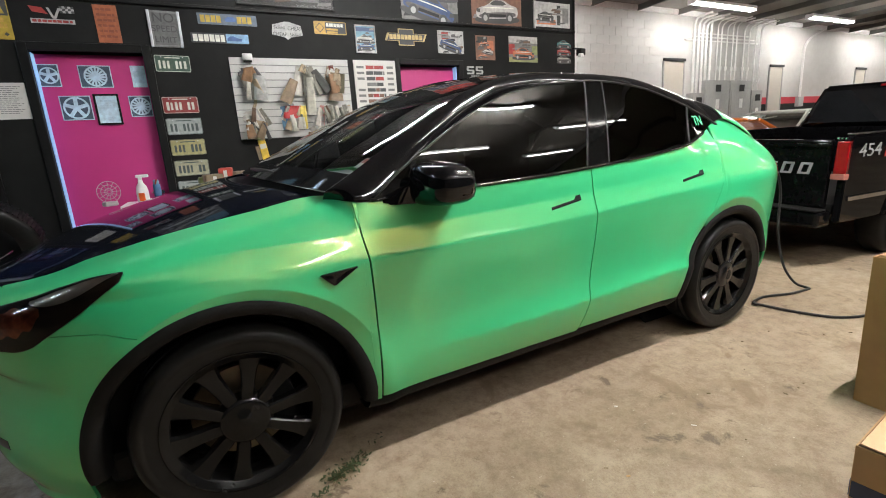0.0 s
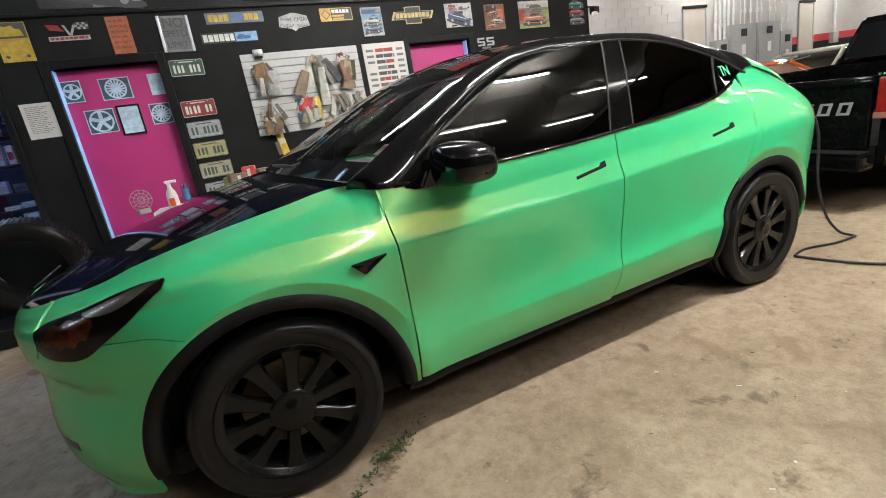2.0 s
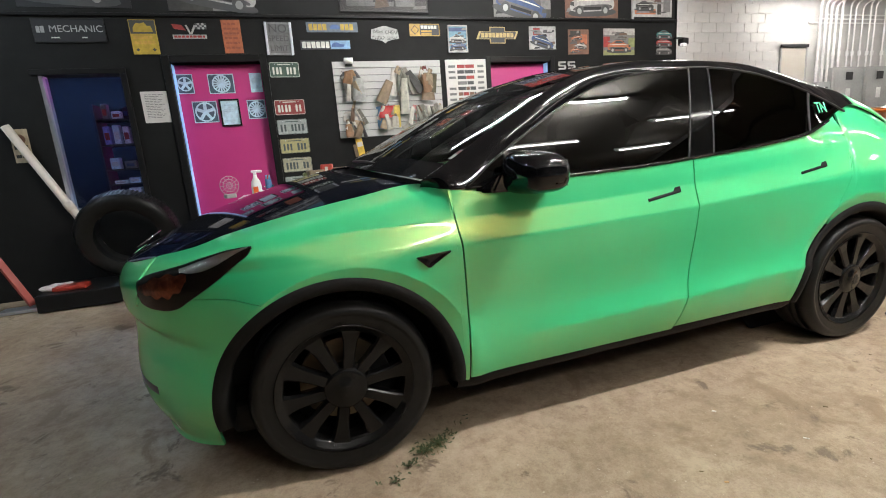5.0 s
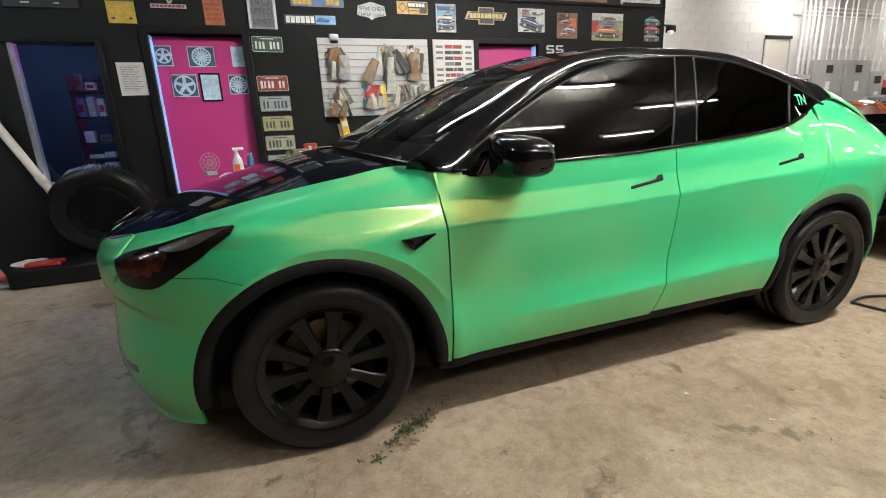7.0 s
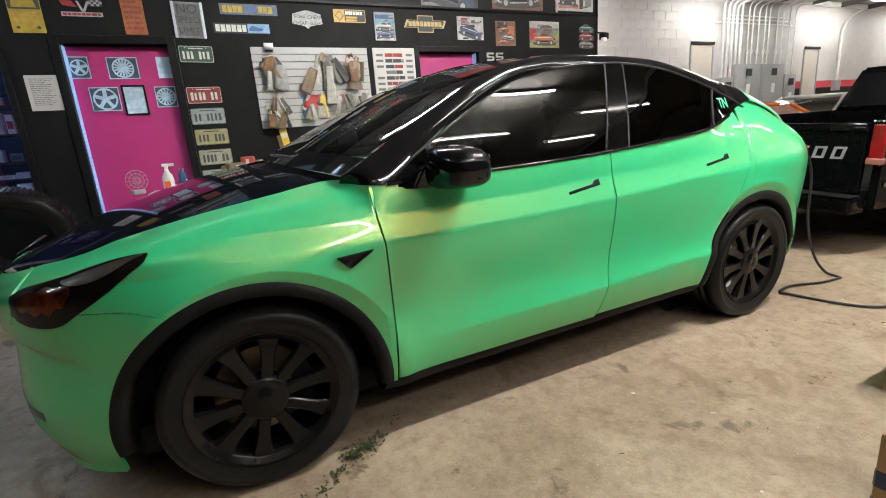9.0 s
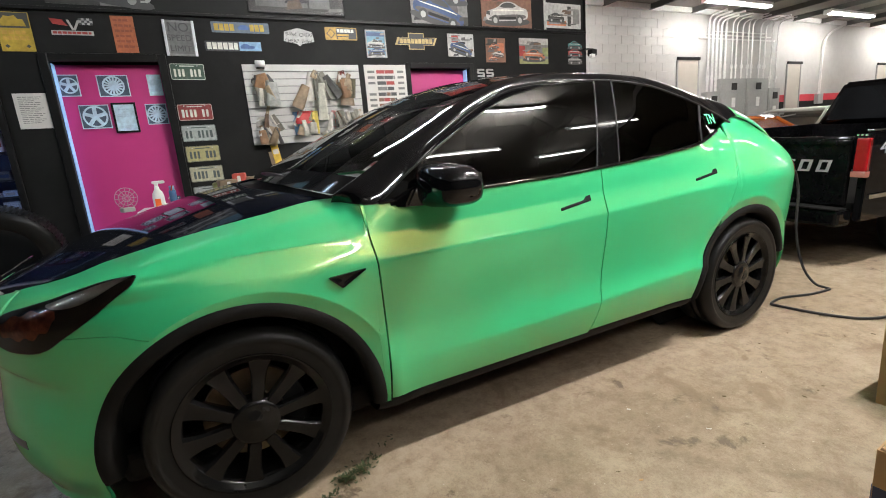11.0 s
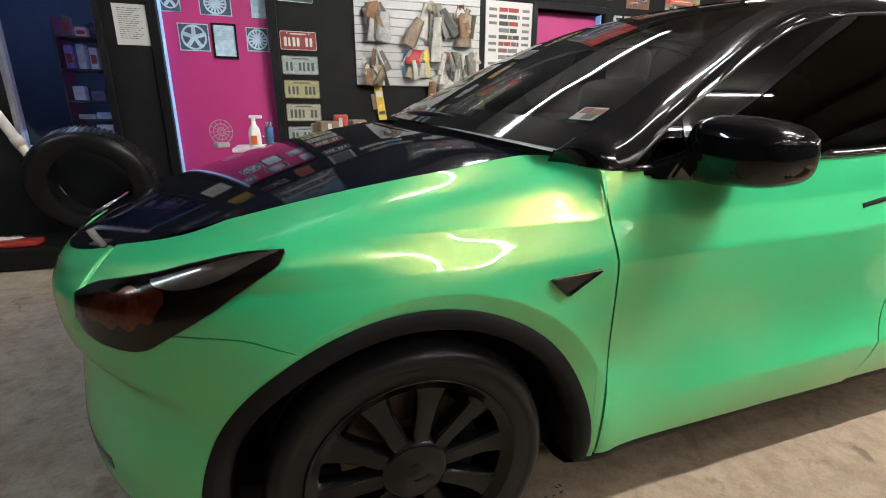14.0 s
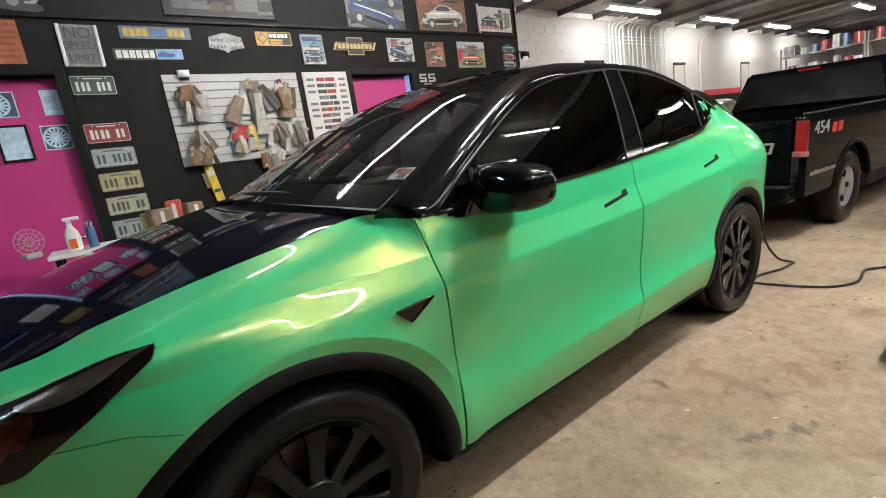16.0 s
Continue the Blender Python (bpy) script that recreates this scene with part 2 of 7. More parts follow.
def part(name, bm, mat, parent, label="", smooth=False):
    ob = link(name, bm, mat, parent, smooth)
    return tagged(ob, label) if label else ob


def thing(name, label, category, m=None, group="", kind=""):
    ob = new(name)
    ob.empty_display_size = 0.1
    if m is not None:
        ob.matrix_basis = m
    return tagged(ob, label, category, group, kind)


def box(bm, c, s, bevel=0.0, m=None, seg=2):
    g = bmesh.ops.create_cube(bm, size=1.0)
    vs = g["verts"]
    bmesh.ops.scale(bm, vec=s, verts=vs)
    if bevel:
        es = list({e for v in vs for e in v.link_edges})
        r = bmesh.ops.bevel(bm, geom=es, offset=bevel, segments=seg, profile=0.5, affect="EDGES")
        vs = list({v for f in r["faces"] for v in f.verts} | {v for v in vs if v.is_valid})
    bmesh.ops.translate(bm, vec=c, verts=vs)
    if m is not None:
        bmesh.ops.transform(bm, matrix=m, verts=vs)
    return bm


def nbox(c, s, bevel=0.0, m=None):
    return box(bmesh.new(), c, s, bevel, m)


def span(x0, x1, y0, y1, z0, z1, bevel=0.0):
    return nbox(((x0 + x1) / 2, (y0 + y1) / 2, (z0 + z1) / 2), (abs(x1 - x0), abs(y1 - y0), abs(z1 - z0)), bevel)


def cyl(bm, p0, p1, r0, r1=None, n=16, caps=True):
    p0, p1 = Vector(p0), Vector(p1)
    d = p1 - p0
    g = bmesh.ops.create_cone(bm, cap_ends=caps, segments=n, radius1=r0, radius2=r0 if r1 is None else r1, depth=d.length)
    bmesh.ops.transform(bm, matrix=Matrix.Translation((p0 + p1) / 2) @ d.to_track_quat("Z", "Y").to_matrix().to_4x4(), verts=g["verts"])
    return bm


def tube(bm, pts, r, n=8):
    """A round tube along a line of points."""
    pts = [Vector(p) for p in pts]
    rings, side = [], None
    for i, p in enumerate(pts):
        d = (pts[min(i + 1, len(pts) - 1)] - pts[max(i - 1, 0)]).normalized()
        a = d.cross(Vector((0, 0, 1))) if side is None else side - d * side.dot(d)
        if a.length < 1e-4:
            a = d.cross(Vector((0, 1, 0)))
        side = a.normalized()
        b = d.cross(side)
        rings.append([bm.verts.new(p + r * (math.cos(k * math.tau / n) * side + math.sin(k * math.tau / n) * b)) for k in range(n)])
    for a, b in zip(rings, rings[1:]):
        for k in range(n):
            bm.faces.new((a[k], a[(k + 1) % n], b[(k + 1) % n], b[k]))
    bm.faces.new(rings[0][::-1])
    bm.faces.new(rings[-1])
    return bm


def curve_pts(keys, n=60):
    """Points along a smooth curve through the keys."""
    k = np.array(keys, float)
    t = np.concatenate([[0], np.cumsum(np.linalg.norm(np.diff(k, axis=0), axis=1))])
    s = np.linspace(0, t[-1], n)
    return np.stack([hermite(s, t, k[:, j]) for j in range(k.shape[1])], axis=1)


def hermite(x, xs, ys):
    """Smooth interpolation through (xs, ys), without overshoot."""
    x, xs, ys = np.asarray(x, float), np.asarray(xs, float), np.asarray(ys, float)
    d = np.diff(ys) / np.diff(xs)
    m = np.concatenate([[d[0]], np.where(d[:-1] * d[1:] > 0, 2 * d[:-1] * d[1:] / (d[:-1] + d[1:] + 1e-12), 0), [d[-1]]])
    xc = np.clip(x, xs[0], xs[-1])
    i = np.clip(np.searchsorted(xs, xc, side="right") - 1, 0, len(xs) - 2)
    h = xs[i + 1] - xs[i]
    t = (xc - xs[i]) / h
    return (2 * t**3 - 3 * t**2 + 1) * ys[i] + (t**3 - 2 * t**2 + t) * h * m[i] + (-2 * t**3 + 3 * t**2) * ys[i + 1] + (t**3 - t**2) * h * m[i + 1]


def prism(poly, depth, m=None):
    """A flat polygon in x, z given depth along +y."""
    bm = bmesh.new()
    a = [bm.verts.new((x, 0, z)) for x, z in poly]
    b = [bm.verts.new((x, depth, z)) for x, z in poly]
    bm.faces.new(a)
    bm.faces.new(b[::-1])
    for i in range(len(poly)):
        j = (i + 1) % len(poly)
        bm.faces.new((a[j], a[i], b[i], b[j]))
    bmesh.ops.recalc_face_normals(bm, faces=bm.faces)
    if m is not None:
        bmesh.ops.transform(bm, matrix=m, verts=bm.verts)
    return bm


def text_mesh(name, words, size, mat, parent, m, depth=0.002, label="", stretch=1.0):
    cu = bpy.data.curves.new(name, "FONT")
    cu.body, cu.size, cu.extrude, cu.align_x, cu.align_y = words, size, depth, "CENTER", "CENTER"
    tmp = new(name + "_src", cu)
    me = bpy.data.meshes.new_from_object(tmp.evaluated_get(bpy.context.evaluated_depsgraph_get()))
    bpy.data.objects.remove(tmp)
    bpy.data.curves.remove(cu)
    me.transform(m @ Matrix.Diagonal((stretch, 1, 1, 1)))
    me.materials.clear()
    me.materials.append(mat)
    ob = new(name, me)
    ob.parent = parent
    return tagged(ob, label) if label else ob

# ---------------------------------------------------------------- the hall
def structure(name, bm, mat, label, smooth=False):
    return tagged(link(name, bm, mat, None, smooth), label, name.split("_")[0], kind="structure")


def floor_z(y):
    """The slab falls gently from the shop wall towards the hall."""
    return 0.04 * (y + 3.65) - 0.0115


def build_floor():
    bm = bmesh.new()
    xs = np.linspace(-7, 34, 90)
    ys = np.linspace(-12.1, 4.2, 30)
    g = [[bm.verts.new((x, y, floor_z(y))) for y in ys] for x in xs]
    for i in range(len(xs) - 1):
        for j in range(len(ys) - 1):
            bm.faces.new((g[i][j], g[i + 1][j], g[i + 1][j + 1], g[i][j + 1]))
    return structure("floor", bm, CONCRETE, "worn stained tan concrete garage floor", True)


build_floor()
CEIL = 4.25
structure("ceiling", span(-7, 34, -12, 4.2, CEIL, CEIL + 0.1), CEILING_M, "grey painted hall ceiling")
# Unseen south and west walls close the hall; south is dark to cut fill
structure("wall_south", span(-7, 34, -12.1, -12, -0.5, CEIL), GREY_WALL, "unseen dark wall behind the camera, added to close the hall and limit fill")
structure("wall_west", span(-7.1, -7, -12.1, 4.2, -0.5, CEIL), BLACK_WALL, "unseen black end wall, added to close the hall")
structure("wall_east", span(34, 34.1, -12.1, 4.2, -0.5, CEIL), WHITE_BLOCK, "white painted far end wall")

# the black shop front: wall with two doorways and a window, built of butted pieces
DOOR = (-1.56, -0.73, 2.30)
DOOR2 = (1.86, 2.67, 2.25)
WIN = (-2.67, -2.00, 0.95, 2.21)
WALL_X0, WALL_X1, T = -7.0, 4.62, 0.16
LEDGE = 2.72
wall = thing("wall_shop", "black painted shop front wall hung with signs", "wall", kind="structure")
for x0, x1, z0, z1 in ((WALL_X0, WIN[0], 0, LEDGE), (WIN[0], WIN[1], 0, WIN[2]), (WIN[0], WIN[1], WIN[3], LEDGE), (WIN[1], DOOR[0], 0, LEDGE),
                       (DOOR[0], DOOR[1], DOOR[2], LEDGE), (DOOR[1], DOOR2[0], 0, LEDGE), (DOOR2[0], DOOR2[1], DOOR2[2], LEDGE), (DOOR2[1], WALL_X1, 0, LEDGE)):
    part("wall_panel", span(x0, x1, 0, T, z0, z1), BLACK_WALL, wall)
part("upper_wall", span(WALL_X0, WALL_X1, 0.02, T, LEDGE + 0.03, CEIL), GREY_WALL, wall, "charcoal painted upper wall")
part("ledge", span(WALL_X0, WALL_X1 + 0.01, -0.025, T, LEDGE, LEDGE + 0.03, 0.006), BLACK_TRIM, wall, "thin black trim ledge")
part("end_face", span(WALL_X1, WALL_X1 + 0.012, -0.01, 3.0, 0, CEIL), BLACK_WALL, wall)
baseb = structure("baseboard", span(WIN[1], DOOR[0] - 0.08, -0.015, 0, 0.12, 0.24, 0.004), BLACK_TRIM, "black skirting board")


def casing(name, x0, x1, z1, w, label):
    t = thing(name, label, "door frame", kind="structure")
    part("jamb", span(x0 - w, x0, -0.03, T, 0.1, z1 + w, 0.006), BLACK_TRIM, t)
    part("jamb", span(x1, x1 + w, -0.03, T, 0.1, z1 + w, 0.006), BLACK_TRIM, t)
    part("head", span(x0, x1, -0.03, T, z1, z1 + w, 0.006), BLACK_TRIM, t)
    return t


casing("door_frame_1", *DOOR, 0.07, "black painted door frame")
casing("door_frame_2", *DOOR2, 0.06, "black painted door frame")


def magenta_door(name, x0, x1, z1, y, led):
    d = thing(name, "flat magenta painted door with wheel pictures on it", "door", kind="structure")
    part("leaf", span(x0 + 0.004, x1 - 0.004, y, y + 0.04, 0.14, z1 - 0.004, 0.003), MAGENTA, d)
    bm = bmesh.new()
    cyl(bm, (x1 - 0.06, y, 1.02), (x1 - 0.06, y - 0.05, 1.02), 0.018)
    cyl(bm, (x1 - 0.06, y - 0.045, 1.02), (x1 - 0.15, y - 0.045, 1.02), 0.010)
    part("door_handle", bm, CHROME, d, "chrome lever handle")
    x0 = x0 if led < 0 else x1 - 0.034
    part("edge_strip", span(x0 + 0.004, x0 + 0.012, y - 0.09, y - 0.004, 0.2, z1 - 0.01), LED, d, "glowing bluish strip along the door edge")
    return d


magenta_door("door_1", *DOOR, 0.10, -1)
magenta_door("door_2", *DOOR2, 0.10, 1)

# small shop room behind the window, with its own lamp
room = thing("wall_room", "magenta painted side wall of the lit back room", "wall", kind="structure")
part("side_wall", span(WIN[1] - 0.02, WIN[1] + 0.03, T, 2.4, 0, 3.0), MAGENTA, room)
part("back_wall", span(-4.6, WIN[1], 2.4, 2.45, 0, 3.0), NAVY_WALL, room)
part("left_wall", span(-4.65, -4.6, T, 2.4, 0, 3.0), NAVY_WALL, room)
part("room_ceiling", span(-4.6, WIN[1], T, 2.4, 2.9, 2.95), FIXTURE, room)
win = thing("window_1", "shop window with a bright metal edge", "window", kind="structure")
wx0, wx1, wz0, wz1 = WIN
part("pane", span(wx0 + 0.03, wx1 - 0.01, 0.06, 0.066, wz0 + 0.02, wz1 - 0.02), PANE, win).visible_shadow = False
part("frame", span(wx0, wx0 + 0.03, 0.01, 0.12, wz0, wz1), ALU, win, "bare aluminium frame")
part("frame", span(wx0, wx1, 0.01, 0.12, wz0, wz0 + 0.02), ALU, win, "bare aluminium frame")
part("frame", span(wx0 - 0.05, wx1 + 0.05, -0.03, 0.0, wz1, wz1 + 0.05, 0.006), BLACK_TRIM, win)
part("frame", span(wx1, wx1 + 0.05, -0.03, 0.0, wz0, wz1, 0.006), BLACK_TRIM, win)

# white block wall set back behind the shop, each block with recessed joints
WY = 3.0
whitew = thing("wall_white", "white painted concrete block wall with a red stripe", "wall", kind="structure")
part("backing", span(4.62, 34, WY, WY + 0.15, 0, CEIL), WHITE_BLOCK, whitew)
part("red_stripe", span(12.6, 34, WY - 0.008, WY, 1.86, 2.06), RED_PAINT, whitew, "red painted stripe")
part("dark_dado", span(12.6, 34, WY - 0.008, WY, 0.0, 1.86), BLACK_WALL, whitew, "black painted dado")
part("cornice", span(4.62, 34, WY - 0.06, WY, CEIL - 0.12, CEIL), FIXTURE, whitew)


def hall_door(name, x0, x1, z1):
    d = thing(name, "closed beige steel door with a black closer", "door", kind="structure")
    part("leaf", span(x0, x1, WY - 0.03, WY - 0.005, 0.9, z1, 0.004), BEIGE, d)
    part("closer", span(x0 - 0.05, x1 + 0.04, WY - 0.07, WY - 0.03, z1 - 0.01, z1 + 0.06, 0.004), BLACK_TRIM, d)
    for x in (x0 - 0.04, x1):
        part("jamb", span(x, x + 0.04, WY - 0.045, WY - 0.008, 0.9, z1), PANEL_GREY, d)


hall_door("door_3", 10.55, 11.33, 3.02)
hall_door("door_4", 15.42, 16.1, 2.95)
hall_door("door_5", 20.9, 21.6, 2.95)

# electric panels and conduits on the white wall
for x0, x1, z0, z1 in ((12.0, 13.1, 1.0, 2.52), (13.15, 14.15, 1.0, 2.52), (14.2, 14.75, 1.0, 2.25), (11.5, 11.95, 1.0, 2.2)):
    p = thing("electric_panel", "grey steel electrical panel on the white wall", "electric panel", group="electric panels")
    part("cabinet", span(x0, x1, WY - 0.22, WY - 0.01, z0, z1, 0.01), PANEL_GREY, p)
    part("panel_door", span(x0 + 0.05, x1 - 0.05, WY - 0.235, WY - 0.22, z0 + 0.1, z1 - 0.25, 0.006), PANEL_GREY, p)
    part("latch", span((x0 + x1) / 2 - 0.07, (x0 + x1) / 2 + 0.07, WY - 0.25, WY - 0.235, z1 - 0.75, z1 - 0.5), WHITE_P, p)
    part("label_plate", span((x0 + x1) / 2 - 0.1, (x0 + x1) / 2 + 0.12, WY - 0.25, WY - 0.235, z1 - 0.3, z1 - 0.12), DARKGREY, p)
for i, x in enumerate((11.62, 11.80, 11.97, 12.14, 12.33, 12.62, 12.80, 13.05, 13.32, 13.50, 13.86, 14.10, 14.42, 14.68)):
    zt = CEIL - 0.35 - 0.03 * (i % 4)
    zb = 2.5 if 11.98 < x < 14.2 else 2.2
    c = thing("conduit", "galvanised steel conduit bent along the ceiling", "conduit", group="conduits")
    part("pipe", tube(bmesh.new(), curve_pts([(x, WY - 0.1, zb), (x, WY - 0.1, zt), (x + 0.01, WY - 0.12, zt + 0.12), (x + 0.05, WY - 0.22, zt + 0.2), (x + 0.10 + 0.03 * (i % 3), WY - 0.5, zt + 0.22)], 26), 0.028 if i < 5 else 0.017, 6), CONDUIT, c)
    part("coupling", tube(bmesh.new(), [(x, WY - 0.1, zb + 0.3), (x, WY - 0.1, zb + 0.4)], 0.036, 8), CONDUIT, c)
for k in range(3):
    c = thing("conduit", "galvanised conduit running along the wall under the ceiling", "conduit", group="conduits")
    part("pipe", tube(bmesh.new(), [(11.3 + 0.3 * k, WY - 0.06, 3.55 + 0.09 * k), (14.6 - 0.2 * k, WY - 0.06, 3.55 + 0.09 * k)], 0.018, 6), CONDUIT, c)
c = thing("conduit", "single galvanised conduit running up the white wall", "conduit", group="conduits")
part("pipe", tube(bmesh.new(), curve_pts([(17.2, WY - 0.06, 1.9), (17.2, WY - 0.06, 3.45), (17.4, WY - 0.06, 3.75), (18.3, WY - 0.1, CEIL - 0.1)], 24), 0.035, 6), CONDUIT, c)
part("junction_box", span(17.05, 17.35, WY - 0.12, WY, 1.75, 2.05, 0.01), PANEL_GREY, c)

# joists
for i in range(19):
    x = 5.0 + i * 1.5
    j = thing("ceiling_joist", "grey painted steel ceiling joist", "joist", group="ceiling joists", kind="structure")
    part("flange", span(x - 0.03, x + 0.03, -11.9, 2.95, CEIL - 0.13, CEIL - 0.11), STEEL_PAINT, j)
    part("web", span(x - 0.006, x + 0.006, -11.9, 2.95, CEIL - 0.11, CEIL), STEEL_PAINT, j)


def ceiling_light(x, y, z, length=2.4, lit=None, width=0.2):
    f = thing("ceiling_light", "lit white fluorescent strip light under the ceiling; some are unseen added fill", "ceiling light", pose(x, y, z), group="ceiling strip lights")
    part("housing", nbox((0, 0, 0.05), (length, width if width > 0.15 else 0.05, 0.07), 0.012), FIXTURE, f)
    for s in (-width / 4, width / 4) if width > 0.15 else (0,):
        bm = bmesh.new()
        cyl(bm, (-length / 2 + 0.03, s, 0), (length / 2 - 0.03, s, 0), 0.019 if s else 0.015, n=10)
        part("tube", bm, lit or TUBE, f, "lit fluorescent tube, an added source in the fill fixtures", True)
    for s in (-1, 1):
        part("end_cap", nbox((s * (length / 2 - 0.015), 0, 0.0), (0.03, width - 0.01 if width > 0.15 else 0.045, 0.06), 0.004), FIXTURE, f)
        bm = bmesh.new()
        cyl(bm, (s * length * 0.3, 0, 0.085), (s * length * 0.3, 0, CEIL - z), 0.006, n=6)
        part("hanger", bm, STEEL_PAINT, f)
    return f


LIGHT_Z = 4.02
for k in range(5):
    ceiling_light(6.05 + 5.05 * k, 1.85, LIGHT_Z, 2.4, TUBE_FAR)
    # The next two rows are assumed, added out of view as fill
    ceiling_light(9.4 + 5.05 * k, -5.6, LIGHT_Z)
    ceiling_light(9.6 + 5.05 * k, -7.5, LIGHT_Z)
for y in (-0.5, -2.6, -4.7):
    ceiling_light(21.8, y, LIGHT_Z, 2.4)
ceiling_light(1.1, -0.95, LIGHT_Z, 2.4, TUBE_SOFT, 0.1)
ceiling_light(2.6, -4.85, LIGHT_Z + 0.12, 1.5, TUBE_BRIGHT, 0.1)
# Unseen fill fixtures behind the camera, added to light the near flank
for x, y in ((-1.2, -8.6), (4.2, -8.8), (6.8, -8.2), (2.4, -10.6), (5.6, -10.4)):
    ceiling_light(x, y, LIGHT_Z, 2.4 if x > 0 else 1.8, TUBE_FILL)
for x, y, l, lit in ((1.7, -8.4, 2.2, TUBE_SIDE), (4.6, -5.6, 1.22, TUBE_DIM), (4.4, -6.5, 0.8, TUBE_DIM), (2.55, -6.0, 1.22, TUBE_DIM)):
    ceiling_light(x, y, LIGHT_Z + 0.12, l, lit, 0.1)
# Unseen cool tube, added for a hood streak and light on the wall
ceiling_light(-1.5, -0.75, LIGHT_Z, 1.8, TUBE_HOOD_FILL, 0.1)
# Guessed cool fill, added out of view to brighten the left floor
ceiling_light(-5.2, -2.4, LIGHT_Z, 2.4, TUBE_LEFT_FILL, 0.2)
# lamp of the back room behind the shop window
ceiling_light(-3.2, 1.2, 2.80, 1.2, TUBE_BLUE)

# ---------------------------------------------------------------- the green car
# car frame: u runs from the front axle to the rear, v outwards from the centre line, z up
CAR_X, CAR_Y, WB = -0.464, -2.712, 2.889
ARCH_F, ARCH_R = (0.0, 0.33, 0.487), (2.862, 0.33, 0.472)
SILL = 0.305

TOP_U = [-0.875, -0.85, -0.80, -0.72, -0.63, -0.50, -0.384, -0.13, 0.158, 0.38, 0.45, 0.51, 0.70, 1.06, 1.43, 1.75, 2.10, 2.43, 2.64, 2.80, 2.95, 3.14, 3.39, 3.57, 3.70, 3.80]
TOP_Z = [0.845, 0.852, 0.867, 0.890, 0.915, 0.947, 0.980, 1.036, 1.082, 1.113, 1.112, 1.088, 1.090, 1.098, 1.107, 1.124, 1.149, 1.180, 1.236, 1.290, 1.325, 1.290, 1.210, 1.13, 1.06, 1.0]
TOP_V = [0.0, 0.24, 0.41, 0.535, 0.61, 0.665, 0.69, 0.715, 0.725, 0.735, 0.79, 0.885, 0.902, 0.905, 0.905, 0.903, 0.898, 0.885, 0.850, 0.800, 0.755, 0.725, 0.69, 0.65, 0.6, 0.5]
KEY_Z = (0.18, 0.30, 0.40, 0.58, 0.80, 0.885, 0.985)
KEY_V = (0.885, 0.934, 0.947, 0.936, 0.953, 0.957, 0.922)
CREASE, CREASE_UP = 5, 6
# crisp flare round each wheel opening: centre u, z, radius, lift, fall-off, turn-in
FLARE_F, FLARE_R = (0.035, 0.34, 0.514, 0.034, 0.085, 0.22), (2.862, 0.345, 0.512, 0.026, 0.07, 0.22)


def top_z(u):
    return hermite(u, TOP_U, TOP_Z)


def top_v(u):
    return hermite(u, TOP_U, TOP_V)


def nose(z):
    return hermite(z, [0.15, 0.25, 0.35, 0.5, 0.60, 0.665, 0.72, 0.78, 0.845, 0.9, 1.0, 1.15], [-0.80, -0.85, -0.876, -0.884, -0.868, -0.858, -0.894, -0.890, -0.876, -0.83, -0.75, -0.62])


def tail(z):
    return hermite(z, [0.18, 0.35, 0.55, 0.8, 1.0, 1.1, 1.35], [3.56, 3.70, 3.81, 3.87, 3.85, 3.80, 3.45])


def plan(u, z):
    """How the flank closes towards nose and tail."""
    a = np.clip((-0.12 - u) / (-0.12 - nose(z)), 0, 1)
    b = np.clip((u - 2.95) / (tail(z) - 2.95), 0, 1)
    return (1 - a**2.5) ** (1 / 2.5) * (1 - b**2.7) ** (1 / 2.7)


def shoulder_rise(u):
    return np.interp(u, [0.3, 0.8, 1.2, 1.68, 2.19, 2.6, 3.0], [-0.008, -0.005, 0.005, 0.022, 0.052, 0.066, 0.07])


def foot_z(u):
    """Height of the pressed line low on the doors."""
    return np.interp(u, [0.55, 0.78, 1.21, 1.67, 2.01, 2.32, 2.6], [0.436, 0.446, 0.462, 0.476, 0.494, 0.505, 0.52])


